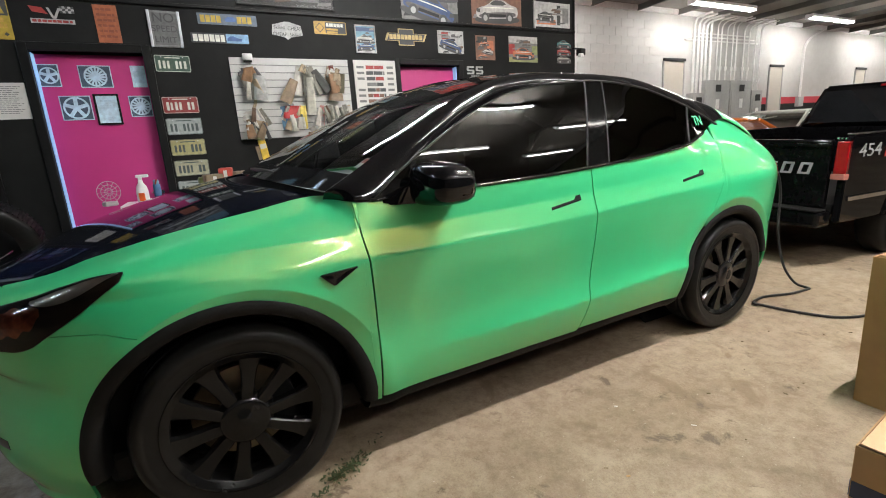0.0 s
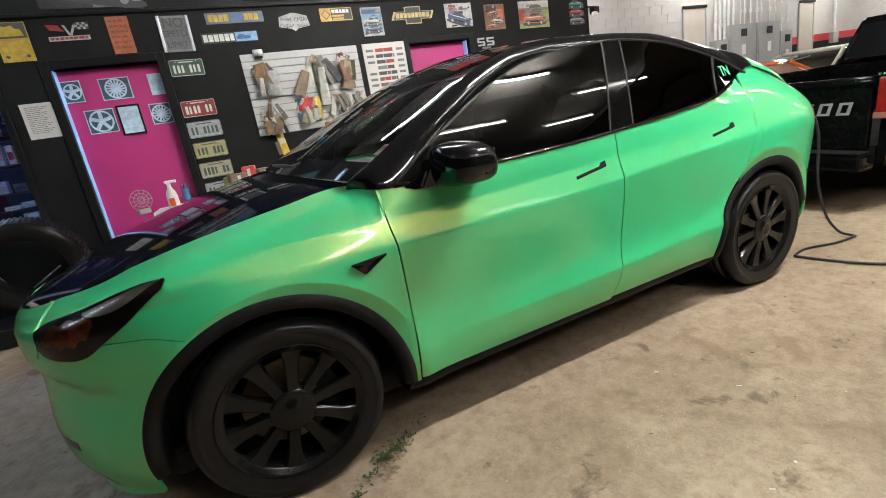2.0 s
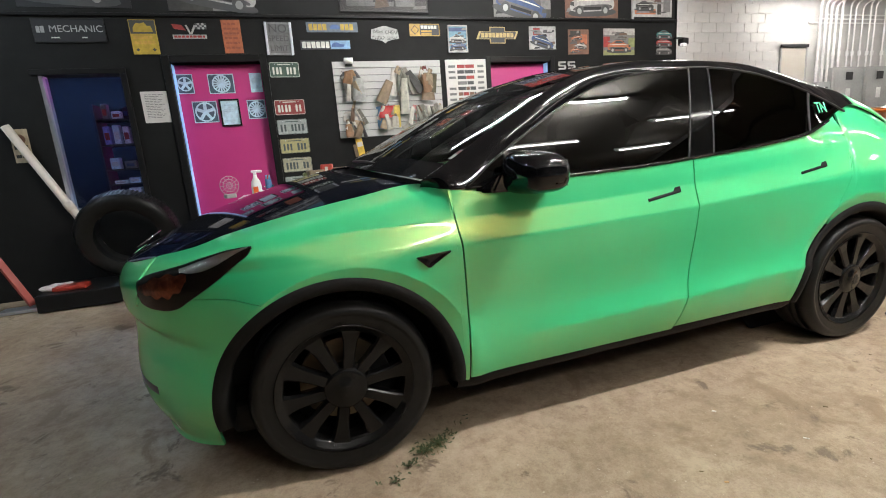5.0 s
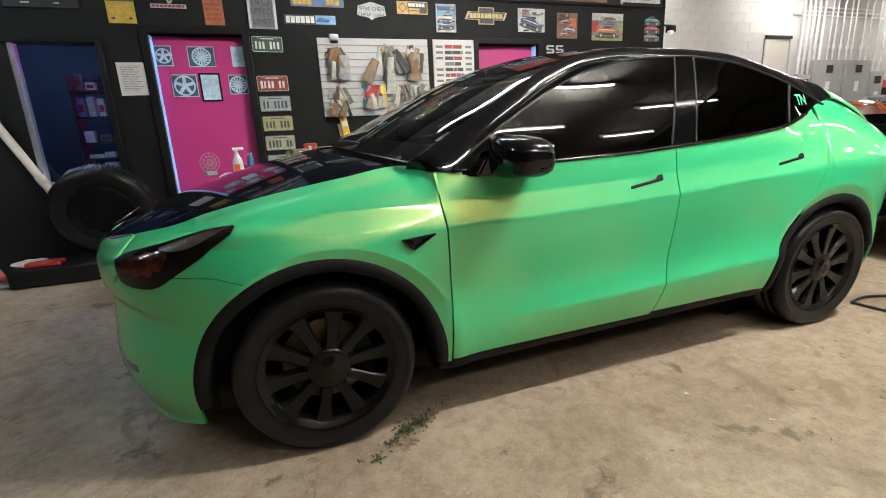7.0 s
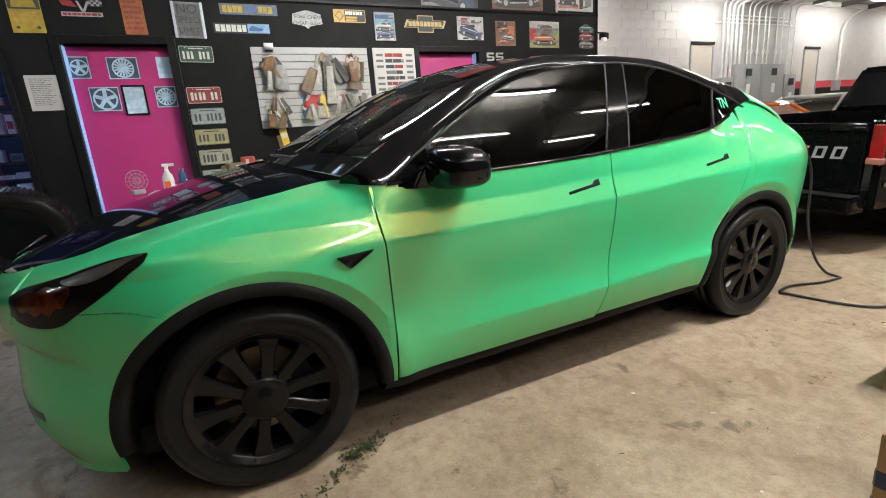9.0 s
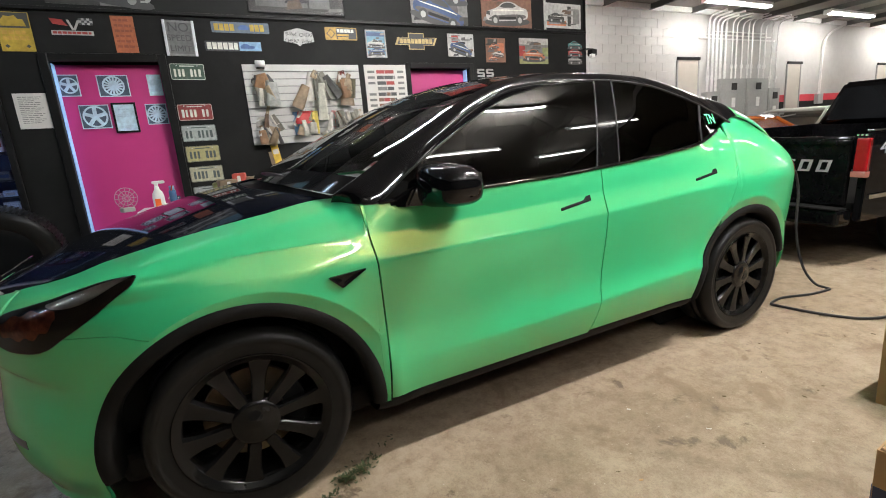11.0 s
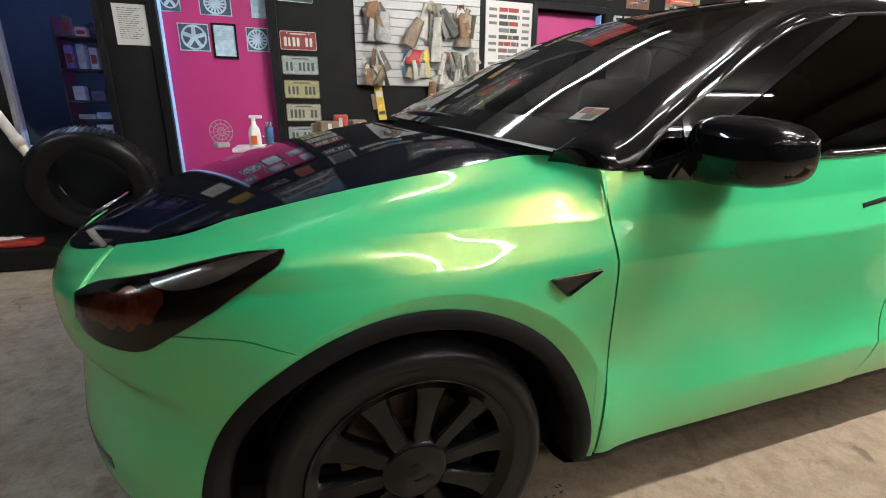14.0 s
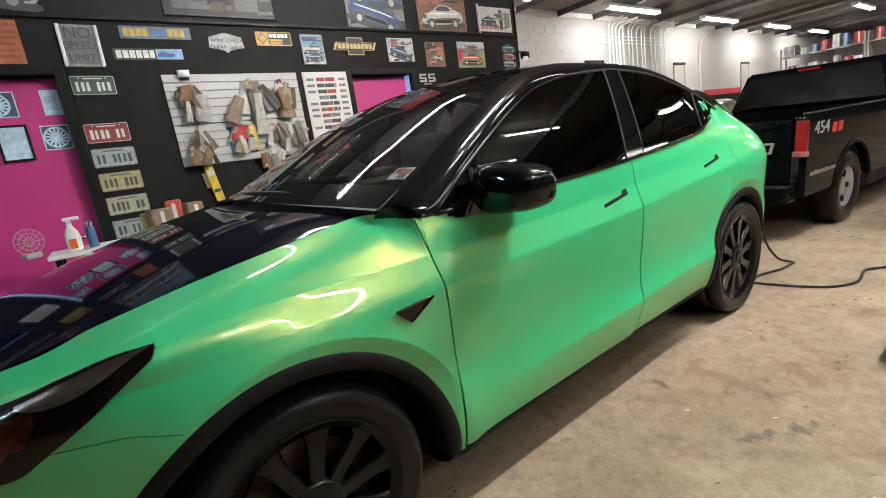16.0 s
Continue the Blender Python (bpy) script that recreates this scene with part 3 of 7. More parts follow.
def skin(u, z):
    """Half width of the body at u, z."""
    u, z = np.broadcast_arrays(np.asarray(u, float), np.asarray(z, float))
    sh = u.shape
    u, z = u.ravel(), z.ravel()
    tz, tv = top_z(u), top_v(u)
    n = len(KEY_Z)
    zk = np.zeros((len(u), n + 2))
    vk = np.zeros((len(u), n + 2))
    rise = shoulder_rise(u)
    fend = np.clip((0.45 - u) / 0.35, 0, 1)
    for k in range(n):
        zz = KEY_Z[k] + (rise if k >= 4 else 0)
        zk[:, k] = np.minimum(zz, tz - 0.016 * (n + 1 - k))
        vv = KEY_V[k] - (0.004 * fend if k == 4 else 0) - (0.012 * fend if k >= 5 else 0)
        vk[:, k] = vv * plan(u, zk[:, k])
    mid = np.where(tv > 0.86, 0.5, 0.42)
    zk[:, n] = zk[:, n - 1] + (tz - zk[:, n - 1]) * (0.55 + 0.12 * fend)
    vk[:, n] = vk[:, n - 1] + (tv - vk[:, n - 1]) * mid
    zk[:, n + 1], vk[:, n + 1] = tz, tv
    zk = np.maximum.accumulate(zk + np.arange(n + 2) * 1e-4, axis=1)
    # monotone cubic through the keys, point by point
    d = np.diff(vk, axis=1) / np.diff(zk, axis=1)
    m = np.zeros_like(vk)
    m[:, 1:-1] = 0.5 * (d[:, :-1] + d[:, 1:])
    m[:, 0], m[:, -1] = d[:, 0], d[:, -1]
    # two pressed shoulder lines: the slope breaks at two keys
    m_in, m_out = m.copy(), m.copy()
    for c, w in ((CREASE, np.clip((u - 0.40) / 0.25, 0, 1) * np.clip((2.75 - u) / 0.3, 0, 1)), (CREASE_UP, np.clip((u + 0.10) / 0.2, 0, 1) * np.clip((1.9 - u) / 0.8, 0, 1))):
        m_in[:, c] += w * (d[:, c - 1] - m[:, c])
        m_out[:, c] += w * (d[:, c] - m[:, c])
    zc = np.clip(z, zk[:, 0], zk[:, -1])
    i = np.clip((zc[:, None] >= zk).sum(axis=1) - 1, 0, n)
    r = np.arange(len(u))
    h = zk[r, i + 1] - zk[r, i]
    t = (zc - zk[r, i]) / h
    v = (2 * t**3 - 3 * t**2 + 1) * vk[r, i] + (t**3 - 2 * t**2 + t) * h * m_out[r, i] + (-2 * t**3 + 3 * t**2) * vk[r, i + 1] + (t**3 - t**2) * h * m_in[r, i + 1]
    # pressed lower door line: the door sweeps out to it and tucks in below it
    over = z - foot_z(u)
    sweep = np.where(over > 0, 0.024 * np.exp(-over / 0.075), 0.024 + 0.20 * over)
    v = v + sweep * np.clip((u - 0.62) / 0.65, 0, 1) * np.clip((2.60 - u) / 0.2, 0, 1)
    # the bumper corner folds in under the lamp and runs out again to a lower lip
    fold = np.interp(z - np.interp(u, [-0.90, -0.75, -0.60, -0.45], [0.72, 0.70, 0.665, 0.64]), [-0.26, -0.16, -0.045, 0.0], [0.0, -0.014, -0.046, 0.0])
    v = v + fold * np.clip((-0.46 - u) / 0.2, 0, 1) * np.clip(v / 0.4, 0, 1)
    for (cu, cz, R, lift, fall, turn), w in ((FLARE_F, np.clip((u + 0.44) / 0.14, 0, 1) * np.clip((0.75 - u) / 0.22, 0, 1)), (FLARE_R, np.clip((u - 2.22) / 0.2, 0, 1) * np.clip((3.45 - u) / 0.15, 0, 1))):
        dist = np.hypot(u - cu, np.maximum(z - cz, 0)) - R
        f = np.where(dist > 0, lift * np.exp(-dist / fall), lift + turn * dist) - 0.4 * lift * np.exp(-np.maximum(dist, 0) / fall)
        v = v + f * w * np.clip((1.0 - z) / 0.10, 0, 1)
    v = v - 0.04 * (z - 0.7) * (tv > 0.3)
    return np.maximum(v, 0).reshape(sh)


def sheet(P, side, flange=0.012, close=False):
    """A bmesh from a grid of points (u, v, z); side -1 faces the camera, 1 is the far side. The rim is turned inwards."""
    P = np.asarray(P, float)
    n, m, _ = P.shape
    Q = P.copy()
    Q[..., 1] = P[..., 1] * side
    du = np.gradient(Q, axis=0)
    dv = np.gradient(Q, axis=1)
    N = np.cross(du, dv)
    N /= np.linalg.norm(N, axis=2, keepdims=True) + 1e-9
    c = np.array([1.4, 0, 0.6])
    flip = (N * (Q - c)).sum() < 0
    if flip:
        N = -N
    bm = bmesh.new()
    g = [[bm.verts.new(Q[i, j]) for j in range(m)] for i in range(n)]

    def quad(a, b, cc, d):
        vs = (a, b, cc, d)
        try:
            bm.faces.new(vs[::-1] if flip else vs)
        except ValueError:
            pass

    for i in range(n - 1):
        for j in range(m - 1):
            quad(g[i][j], g[i + 1][j], g[i + 1][j + 1], g[i][j + 1])
    bmesh.ops.remove_doubles(bm, verts=bm.verts, dist=1e-5)
    if flange:
        rim = [(i, 0) for i in range(n)] + [(n - 1, j) for j in range(1, m)] + [(i, m - 1) for i in range(n - 2, -1, -1)] + [(0, j) for j in range(m - 2, 0, -1)]
        top = [bm.verts.new(Q[i, j]) for i, j in rim]
        low = [bm.verts.new(Q[i, j] - flange * N[i, j]) for i, j in rim]
        for k in range(len(rim)):
            k1 = (k + 1) % len(rim)
            if (top[k].co - top[k1].co).length > 1e-5:
                quad(top[k1], top[k], low[k], low[k1])
    return bm


def crease_z(u, key=CREASE):
    return np.minimum(KEY_Z[key] + shoulder_rise(u), top_z(u) - 0.016 * (len(KEY_Z) + 1 - key)) + key * 1e-4


def snap_all(z, u):
    """Draw rows of a column to every pressed line that crosses it."""
    lines = [float(crease_z(u)), float(crease_z(u, CREASE_UP))]
    if 0.6 < u < 2.6:
        lines.append(float(foot_z(u)))
    for cu, cz, R, *_ in (FLARE_F, FLARE_R):
        if abs(u - cu) < R:
            lines.append(cz + math.sqrt(R * R - (u - cu) ** 2))
    for zc in lines:
        snap(z, zc)


def snap(z, zc):
    """Draw the nearest row of a column to the pressed line."""
    if z[2] < zc < z[-3]:
        z[np.abs(z[1:-1] - zc).argmin() + 1] = zc


def columns(us, zb, zt, rows=36, power=0.75, lift=0.0):
    """Flank patch: columns at us, each from zb to zt."""
    us, zb, zt = np.broadcast_arrays(np.asarray(us, float), np.asarray(zb, float), np.asarray(zt, float))
    s = 1 - (1 - np.linspace(0, 1, rows)) ** (1 / power)
    z = zb[:, None] + (zt - zb)[:, None] * s[None]
    for i in range(len(us)):
        snap_all(z[i], float(us[i]))
    u = np.repeat(us[:, None], rows, 1)
    return np.stack([u, skin(u, z) + lift, z], axis=2)


def arch_z(u, arch):
    return arch[1] + np.sqrt(np.maximum(arch[2] ** 2 - (u - arch[0]) ** 2, 0))


def arch_u(z, arch, sgn):
    return arch[0] + sgn * np.sqrt(np.maximum(arch[2] ** 2 - np.maximum(z - arch[1], 0) ** 2, 0))


def smooth_sheet(name, P, mat, parent, side, label="", flange=0.012):
    return part(name, sheet(P, side, flange), mat, parent, label, True)


SEAM_U, SEAM_Z = [-0.66, -0.49, -0.365, -0.285, -0.235], [0.79, 0.802, 0.796, 0.773, 0.757]


def seam(u):
    return hermite(u, SEAM_U, SEAM_Z)


def gap1(z):
    return hermite(z, [0.28, 0.60, 0.86, 0.97, 1.09], [0.508, 0.518, 0.512, 0.500, 0.492])


def gap2(z):
    return hermite(z, [0.28, 0.34, 0.54, 0.80, 0.96, 1.13], [1.575, 1.600, 1.655, 1.690, 1.700, 1.706])


RG_Z, RG_U = [0.28, 0.33, 0.55, 0.74, 0.85, 1.0, 1.12, 1.26], [2.372, 2.378, 2.43, 2.575, 2.66, 2.735, 2.765, 2.74]


def rgap(z):
    return hermite(z, RG_Z, RG_U)


def door_patch(ua, ub, zb, zt_fun, cols=48, rows=84):
    """A door skin between two seams given over z."""
    s = np.linspace(0, 1, rows) ** 0.9
    c = np.linspace(0, 1, cols)
    P = np.zeros((cols, rows, 3))
    for i, ci in enumerate(c):
        um = ua(1.0) + (ub(1.0) - ua(1.0)) * ci
        zt = float(zt_fun(um))
        z = zb + (zt - zb) * s
        snap_all(z, float(um))
        u = ua(z) + (ub(z) - ua(z)) * ci
        P[i] = np.stack([u, skin(u, np.minimum(z, top_z(u))), z], axis=1)
    return P


car = thing("car", "parked green pearl-wrapped electric hatchback with black hood and roof", "car", pose(CAR_X, CAR_Y, 0.04 * (CAR_Y + 3.65), math.degrees(math.atan(0.04))))
SIDES = ((-1, True), (1, False))

def nose_u(z, th):
    ua = float(arch_u(z, ARCH_F, -1)) - 0.002
    e = float(nose(z))
    a0 = math.asin(min(1, max((-0.12 - ua) / (-0.12 - e), 0.01) ** 1.25))
    return -0.12 + (e + 0.12) * math.sin(a0 + (math.pi / 2 - a0) * th) ** 0.8


def nose_top(th, line):
    lo, hi = 0.70, 0.95
    for _ in range(30):
        mid_z = (lo + hi) / 2
        lo, hi = (mid_z, hi) if mid_z < line(nose_u(mid_z, th)) else (lo, mid_z)
    return lo


def hood_line(u):
    return float(top_z(max(u, -0.8749)))



def seam_line(u):
    return float(seam(u)) - 0.003


split = 0.0
while nose_u(nose_top(split, hood_line), split) > -0.640:
    split += 0.002

# flanks, both sides
for side, near in SIDES:
    us = np.concatenate([np.linspace(-0.63, -0.26, 16), np.linspace(-0.25, 0.40, 90), 0.487 - 0.087 * (1 - np.linspace(0.05, 1, 16)) ** 2, [0.4885, 0.505]])
    zb = np.where(us < -0.25, seam(us), np.where(us < 0.487, arch_z(us, ARCH_F), SILL - 0.012))
    P = columns(us, zb, top_z(us), 96)
    for i in range(10):
        for j in range(P.shape[1]):
            P[i, j, 0] += (1 - i / 10) * (nose_u(P[i, j, 2], split) + 0.003 - us[0])
            P[i, j, 1] = float(skin(P[i, j, 0], P[i, j, 2]))
    P[-1, :, 0] = gap1(P[-1, :, 2]) - 0.003
    P[-2, :, 0] = np.maximum(P[-2, :, 0], P[-3, :, 0] + 0.001)
    fender = smooth_sheet("front_fender", P, WRAP, car, side)
    fd = smooth_sheet("front_door", door_patch(lambda z: gap1(z) + 0.003, lambda z: gap2(z) - 0.003, SILL, top_z), WRAP, car, side)
    rd = smooth_sheet("rear_door", door_patch(lambda z: gap2(z) + 0.003, lambda z: rgap(z) - 0.003, SILL + 0.015, top_z, 44), WRAP, car, side)
    us = np.concatenate([np.linspace(2.585, 2.78, 10), np.linspace(2.80, 3.26, 30), 3.334 - 0.074 * (1 - np.linspace(0.1, 1, 12)) ** 2])
    zt = np.where(us < 2.762, hermite(us, RG_U[2:7], RG_Z[2:7]), top_z(us))
    quarter = smooth_sheet("quarter_panel", columns(us, arch_z(us, ARCH_R), zt, 60), WRAP, car, side)
    # tail wraps round to the centre
    th = np.linspace(0, math.pi / 2, 30)
    w = np.sin(th) ** (2 / 2.7)
    P = np.zeros((30, 36, 3))
    for j, s in enumerate(np.linspace(0, 1, 36)):
        for i in range(30):
            zt = float(np.interp(w[i], [0, 1], [float(top_z(3.337)), 1.08]))
            z = 0.26 + (zt - 0.26) * s
            e = float(tail(z))
            u0 = 3.337
            f0 = (u0 - 2.95) / (e - 2.95)
            th0 = math.asin(min(1, f0 ** (2.7 / 2)))
            tt = th0 + (math.pi / 2 - th0) * th[i] / (math.pi / 2)
            u = 2.95 + (e - 2.95) * math.sin(tt) ** (2 / 2.7)
            P[i, j] = (u, float(skin(u, min(z, float(top_z(min(u, 3.79)))))) if i < 29 else 0.0, z)
    smooth_sheet("rear_bumper", P, WRAP, car, side)
    # nose wraps round to the centre; its top follows the seam under the lamp, then the hood edge
    ths = np.concatenate([np.linspace(0, split - 0.0015, 30), split + (1 - split) * np.linspace(0, 1, 34)])
    P = np.zeros((64, 66, 3))
    for i, th in enumerate(ths):
        zt = nose_top(th, seam_line if i < 30 else hood_line)
        zlow = 0.172 - 0.02 * min(1, th * 3)
        rows = np.concatenate([zlow + (0.735 - zlow) * np.linspace(0, 1, 48), 0.735 + (zt - 0.735) * np.linspace(0, 1, 19)[1:]])
        for j, z in enumerate(rows):
            u = nose_u(z, th)
            P[i, j] = (u, float(skin(u, z)) if i < 63 else 0.0, z)
    smooth_sheet("front_bumper", P, WRAP, car, side)

    # wheel arch cladding and liners
    for arch, a0, a1 in ((ARCH_F, -4, 188), (ARCH_R, 14, 184)):
        prof = [(0.004, 0.002), (-0.010, 0.010), (-0.040, 0.006), (-0.050, -0.006), (-0.052, -0.10), (-0.03, -0.34)]
        P = np.zeros((60, len(prof), 3))
        for i, a in enumerate(np.radians(np.linspace(a0, a1, 60))):
            for j, (dr, dv) in enumerate(prof):
                r = arch[2] + dr
                u, z = arch[0] + r * math.cos(a), arch[1] + r * math.sin(a)
                ue, ze = arch[0] + (arch[2] + 0.002) * math.cos(a), arch[1] + (arch[2] + 0.002) * math.sin(a)
                P[i, j] = (u, float(skin(ue, max(ze, 0.26))) + dv, z)
        part("arch_cladding", sheet(P, side, 0.0), CLAD, car, "matte black plastic arch trim", True)
        bm = bmesh.new()
        cyl(bm, (arch[0], side * 0.62, arch[1]), (arch[0], side * 0.60, arch[1]), 0.47, n=32)
        part("wheel_well", bm, CLAD, car)
    # sill cladding
    us = np.linspace(0.46, 2.40, 40)
    P = np.zeros((40, 6, 3))
    for j, (z, dv) in enumerate(((SILL + 0.012, -0.012), (SILL - 0.010, -0.006), (0.268, -0.012), (0.235, -0.045), (0.212, -0.10), (0.205, -0.25))):
        zz = z + 0.02 * np.clip((us - 0.5) / 1.9, 0, 1) * (1 if z > 0.2 else 0)
        P[:, j] = np.stack([us, skin(us, np.full(40, SILL)) + dv, zz], axis=1)
    part("sill_cladding", sheet(P, side, 0.0), CLAD, car, "matte black plastic sill", True)

# black film hood
A = np.concatenate([[0.0], np.linspace(0.03, 1, 44) ** 1.3])
B = np.linspace(-1, 1, 41)
ue = -0.874 + (0.385 + 0.874) * A
uc = -0.876 + (0.125 + 0.876) * A
ve, ze = np.maximum(skin(ue, top_z(ue)) - 0.004, 0), top_z(ue) + 0.001
zc = hermite(uc, [-0.876, -0.84, -0.75, -0.55, -0.3, 0.0, 0.13], [0.838, 0.861, 0.901, 0.975, 1.056, 1.128, 1.150])
P = np.zeros((len(A), len(B), 3))
for j, b in enumerate(B):
    k = abs(b)
    P[:, j, 0] = uc + (ue - uc) * k**2.2
    P[:, j, 1] = ve * b
    P[:, j, 2] = zc + (ze - zc) * (0.5 * k**2 + 0.5 * k**6)
part("hood", sheet(P, -1, 0.012), HOOD_BLACK, car, "glossy black hood film", True)
# black badge panel under the hood tip, both halves of one rounded shield


def nose_at(v, z):
    lo, hi = 0.4, 1.0
    for _ in range(26):
        mid_th = (lo + hi) / 2
        lo, hi = (lo, mid_th) if float(skin(nose_u(z, mid_th), z)) < v else (mid_th, hi)
    return nose_u(z, (lo + hi) / 2)


for side, near in SIDES:
    P = np.zeros((9, 9, 3))
    for j, z in enumerate(np.linspace(0.785, 0.842, 9)):
        half = 0.105 * math.sqrt(1 - ((0.842 - z) / 0.060) ** 2) + 0.012
        for i, c in enumerate(np.linspace(0, 1, 9)):
            P[i, j] = (nose_at(half * c, z) - 0.004, half * c if i else -0.001, z)
    badge = part("badge_panel", sheet(P, side, 0.003), GLOSS_BLACK, car, "glossy black badge panel", True)
    part("badge_edge", tube(bmesh.new(), [(p[0] - 0.001, side * p[1], p[2]) for p in P[-1]], 0.0022, 6), CHROME, badge, "thin bright edge", True)
# emblem recess at the hood tip, a plain chrome outline
bm = bmesh.new()
for s in (-1, 1):
    tube(bm, curve_pts([(-0.870, s * 0.02, 0.862), (-0.846, s * 0.085, 0.876), (-0.80, s * 0.105, 0.90), (-0.775, s * 0.04, 0.918), (-0.772, 0, 0.92)], 16), 0.0035, 6)
part("emblem_outline", bm, CHROME, car, "thin chrome outline", True)

# windscreen and roof
W_U = [0.40, 0.55, 0.72, 0.94, 1.10, 1.30, 1.46, 1.7, 2.2, 2.7, 3.14, 3.39, 3.57, 3.76]
W_Z = [1.128, 1.208, 1.304, 1.416, 1.493, 1.560, 1.588, 1.606, 1.594, 1.512, 1.382, 1.275, 1.18, 1.07]
W_V = [0.790, 0.772, 0.742, 0.700, 0.668, 0.628, 0.597, 0.565, 0.549, 0.552, 0.573, 0.587, 0.58, 0.555]


def rail(u):
    return np.stack([np.asarray(u, float), hermite(u, W_U, W_V), hermite(u, W_U, W_Z)], axis=-1)


def cross_patch(ue, uc, zc, power, inset=0.0, nb=37):
    E = rail(ue)
    b = np.linspace(-1, 1, nb)
    P = np.zeros((len(ue), nb, 3))
    for j, x in enumerate(b):
        k = abs(x)
        P[:, j, 0] = uc + (ue - uc) * k**2
        P[:, j, 1] = (E[:, 1] - inset) * x
        P[:, j, 2] = zc + (E[:, 2] - zc) * k**power
    return P


a = np.linspace(0, 1, 30)
ue, uc = 0.41 + (1.40 - 0.41) * a, 0.20 + (1.26 - 0.20) * a
zc = hermite(uc, [0.20, 0.5, 0.85, 1.1, 1.30], [1.168, 1.314, 1.472, 1.560, 1.606])
windscreen = part("windscreen", sheet(cross_patch(ue, uc, zc, 2.4), -1, 0.004), SCREEN, car, "clear windscreen glass", True)
windscreen.visible_shadow = False
part("frit_band", sheet(cross_patch(ue, uc, zc, 2.4)[:4] + np.array([0, 0, 0.003]), -1, 0.002), GLOSS_BLACK, windscreen, "black printed lower edge", True)
a = np.linspace(0, 1, 44)
ue, uc = 1.404 + (3.74 - 1.404) * a, 1.265 + (3.82 - 1.265) * a
zc = hermite(uc, [1.26, 1.6, 2.0, 2.5, 2.9, 3.3, 3.6, 3.84], [1.600, 1.632, 1.630, 1.575, 1.482, 1.345, 1.215, 1.10])
part("roof", sheet(cross_patch(ue, uc, zc, 2.6), -1, 0.01), GLOSS_BLACK, car, "glossy black glass roof", True)
# cowl strip under the windscreen
b = np.linspace(-1, 1, 31)
P = np.zeros((5, 31, 3))
for i, t in enumerate(np.linspace(0, 1, 5)):
    k = np.abs(b)
    P[i, :, 0] = (0.11 + (0.37 - 0.11) * k**2.2) * (1 - t) + (0.235 + (0.425 - 0.235) * k**2) * t
    P[i, :, 1] = b * (0.715 + 0.03 * t)
    P[i, :, 2] = (1.150 + (1.100 - 1.150) * k**2.6) * (1 - t) + (1.160 + (1.122 - 1.160) * k**2.4) * t - 0.03 * math.sin(math.pi * t)
part("cowl", sheet(P, -1, 0.0), CLAD, car, "matte black cowl panel", True)

# greenhouse sides
T_U = [0.50, 0.556, 0.70, 0.84, 1.09, 1.35, 1.60, 1.93, 2.25, 2.50, 2.78, 2.84, 2.96]
T_Z = [1.082, 1.100, 1.194, 1.272, 1.400, 1.500, 1.545, 1.563, 1.530, 1.450, 1.335, 1.305, 1.27]


def belt(u):
    return np.where(np.asarray(u) < 0.52, 1.090, top_z(u))


def glass_v(u, z):
    """The leaning plane of the side glass."""
    zb = np.minimum(belt(u), 1.19)
    d = np.maximum(z - zb, 0)
    return np.interp(u, [0.5, 0.7, 2.1, 2.6, 3.0], [0.885, 0.897, 0.893, 0.872, 0.83]) - 0.40 * d - 0.28 * d * d - 0.04 * (z - 0.7)


def win_top(u):
    return hermite(u, T_U, T_Z)


def window_patch(ua, ub, inset=0.012, out=0.0, cols=26, rows=16):
    """Side pane between two leaning edges; ua and ub give (u at the belt, u at the top)."""
    P = np.zeros((cols, rows, 3))
    for i, c in enumerate(np.linspace(0, 1, cols)):
        for j, s in enumerate(np.linspace(0, 1, rows)):
            u0, u1 = ua[0] + (ub[0] - ua[0]) * c, ua[1] + (ub[1] - ua[1]) * c
            u = u0 + (u1 - u0) * s
            zb, zt = float(belt(u)) + inset, float(win_top(u)) - inset
            z = zb + max(zt - zb, 0.004) * s
            P[i, j] = (u, float(glass_v(u, z)) + out, z)
    return P


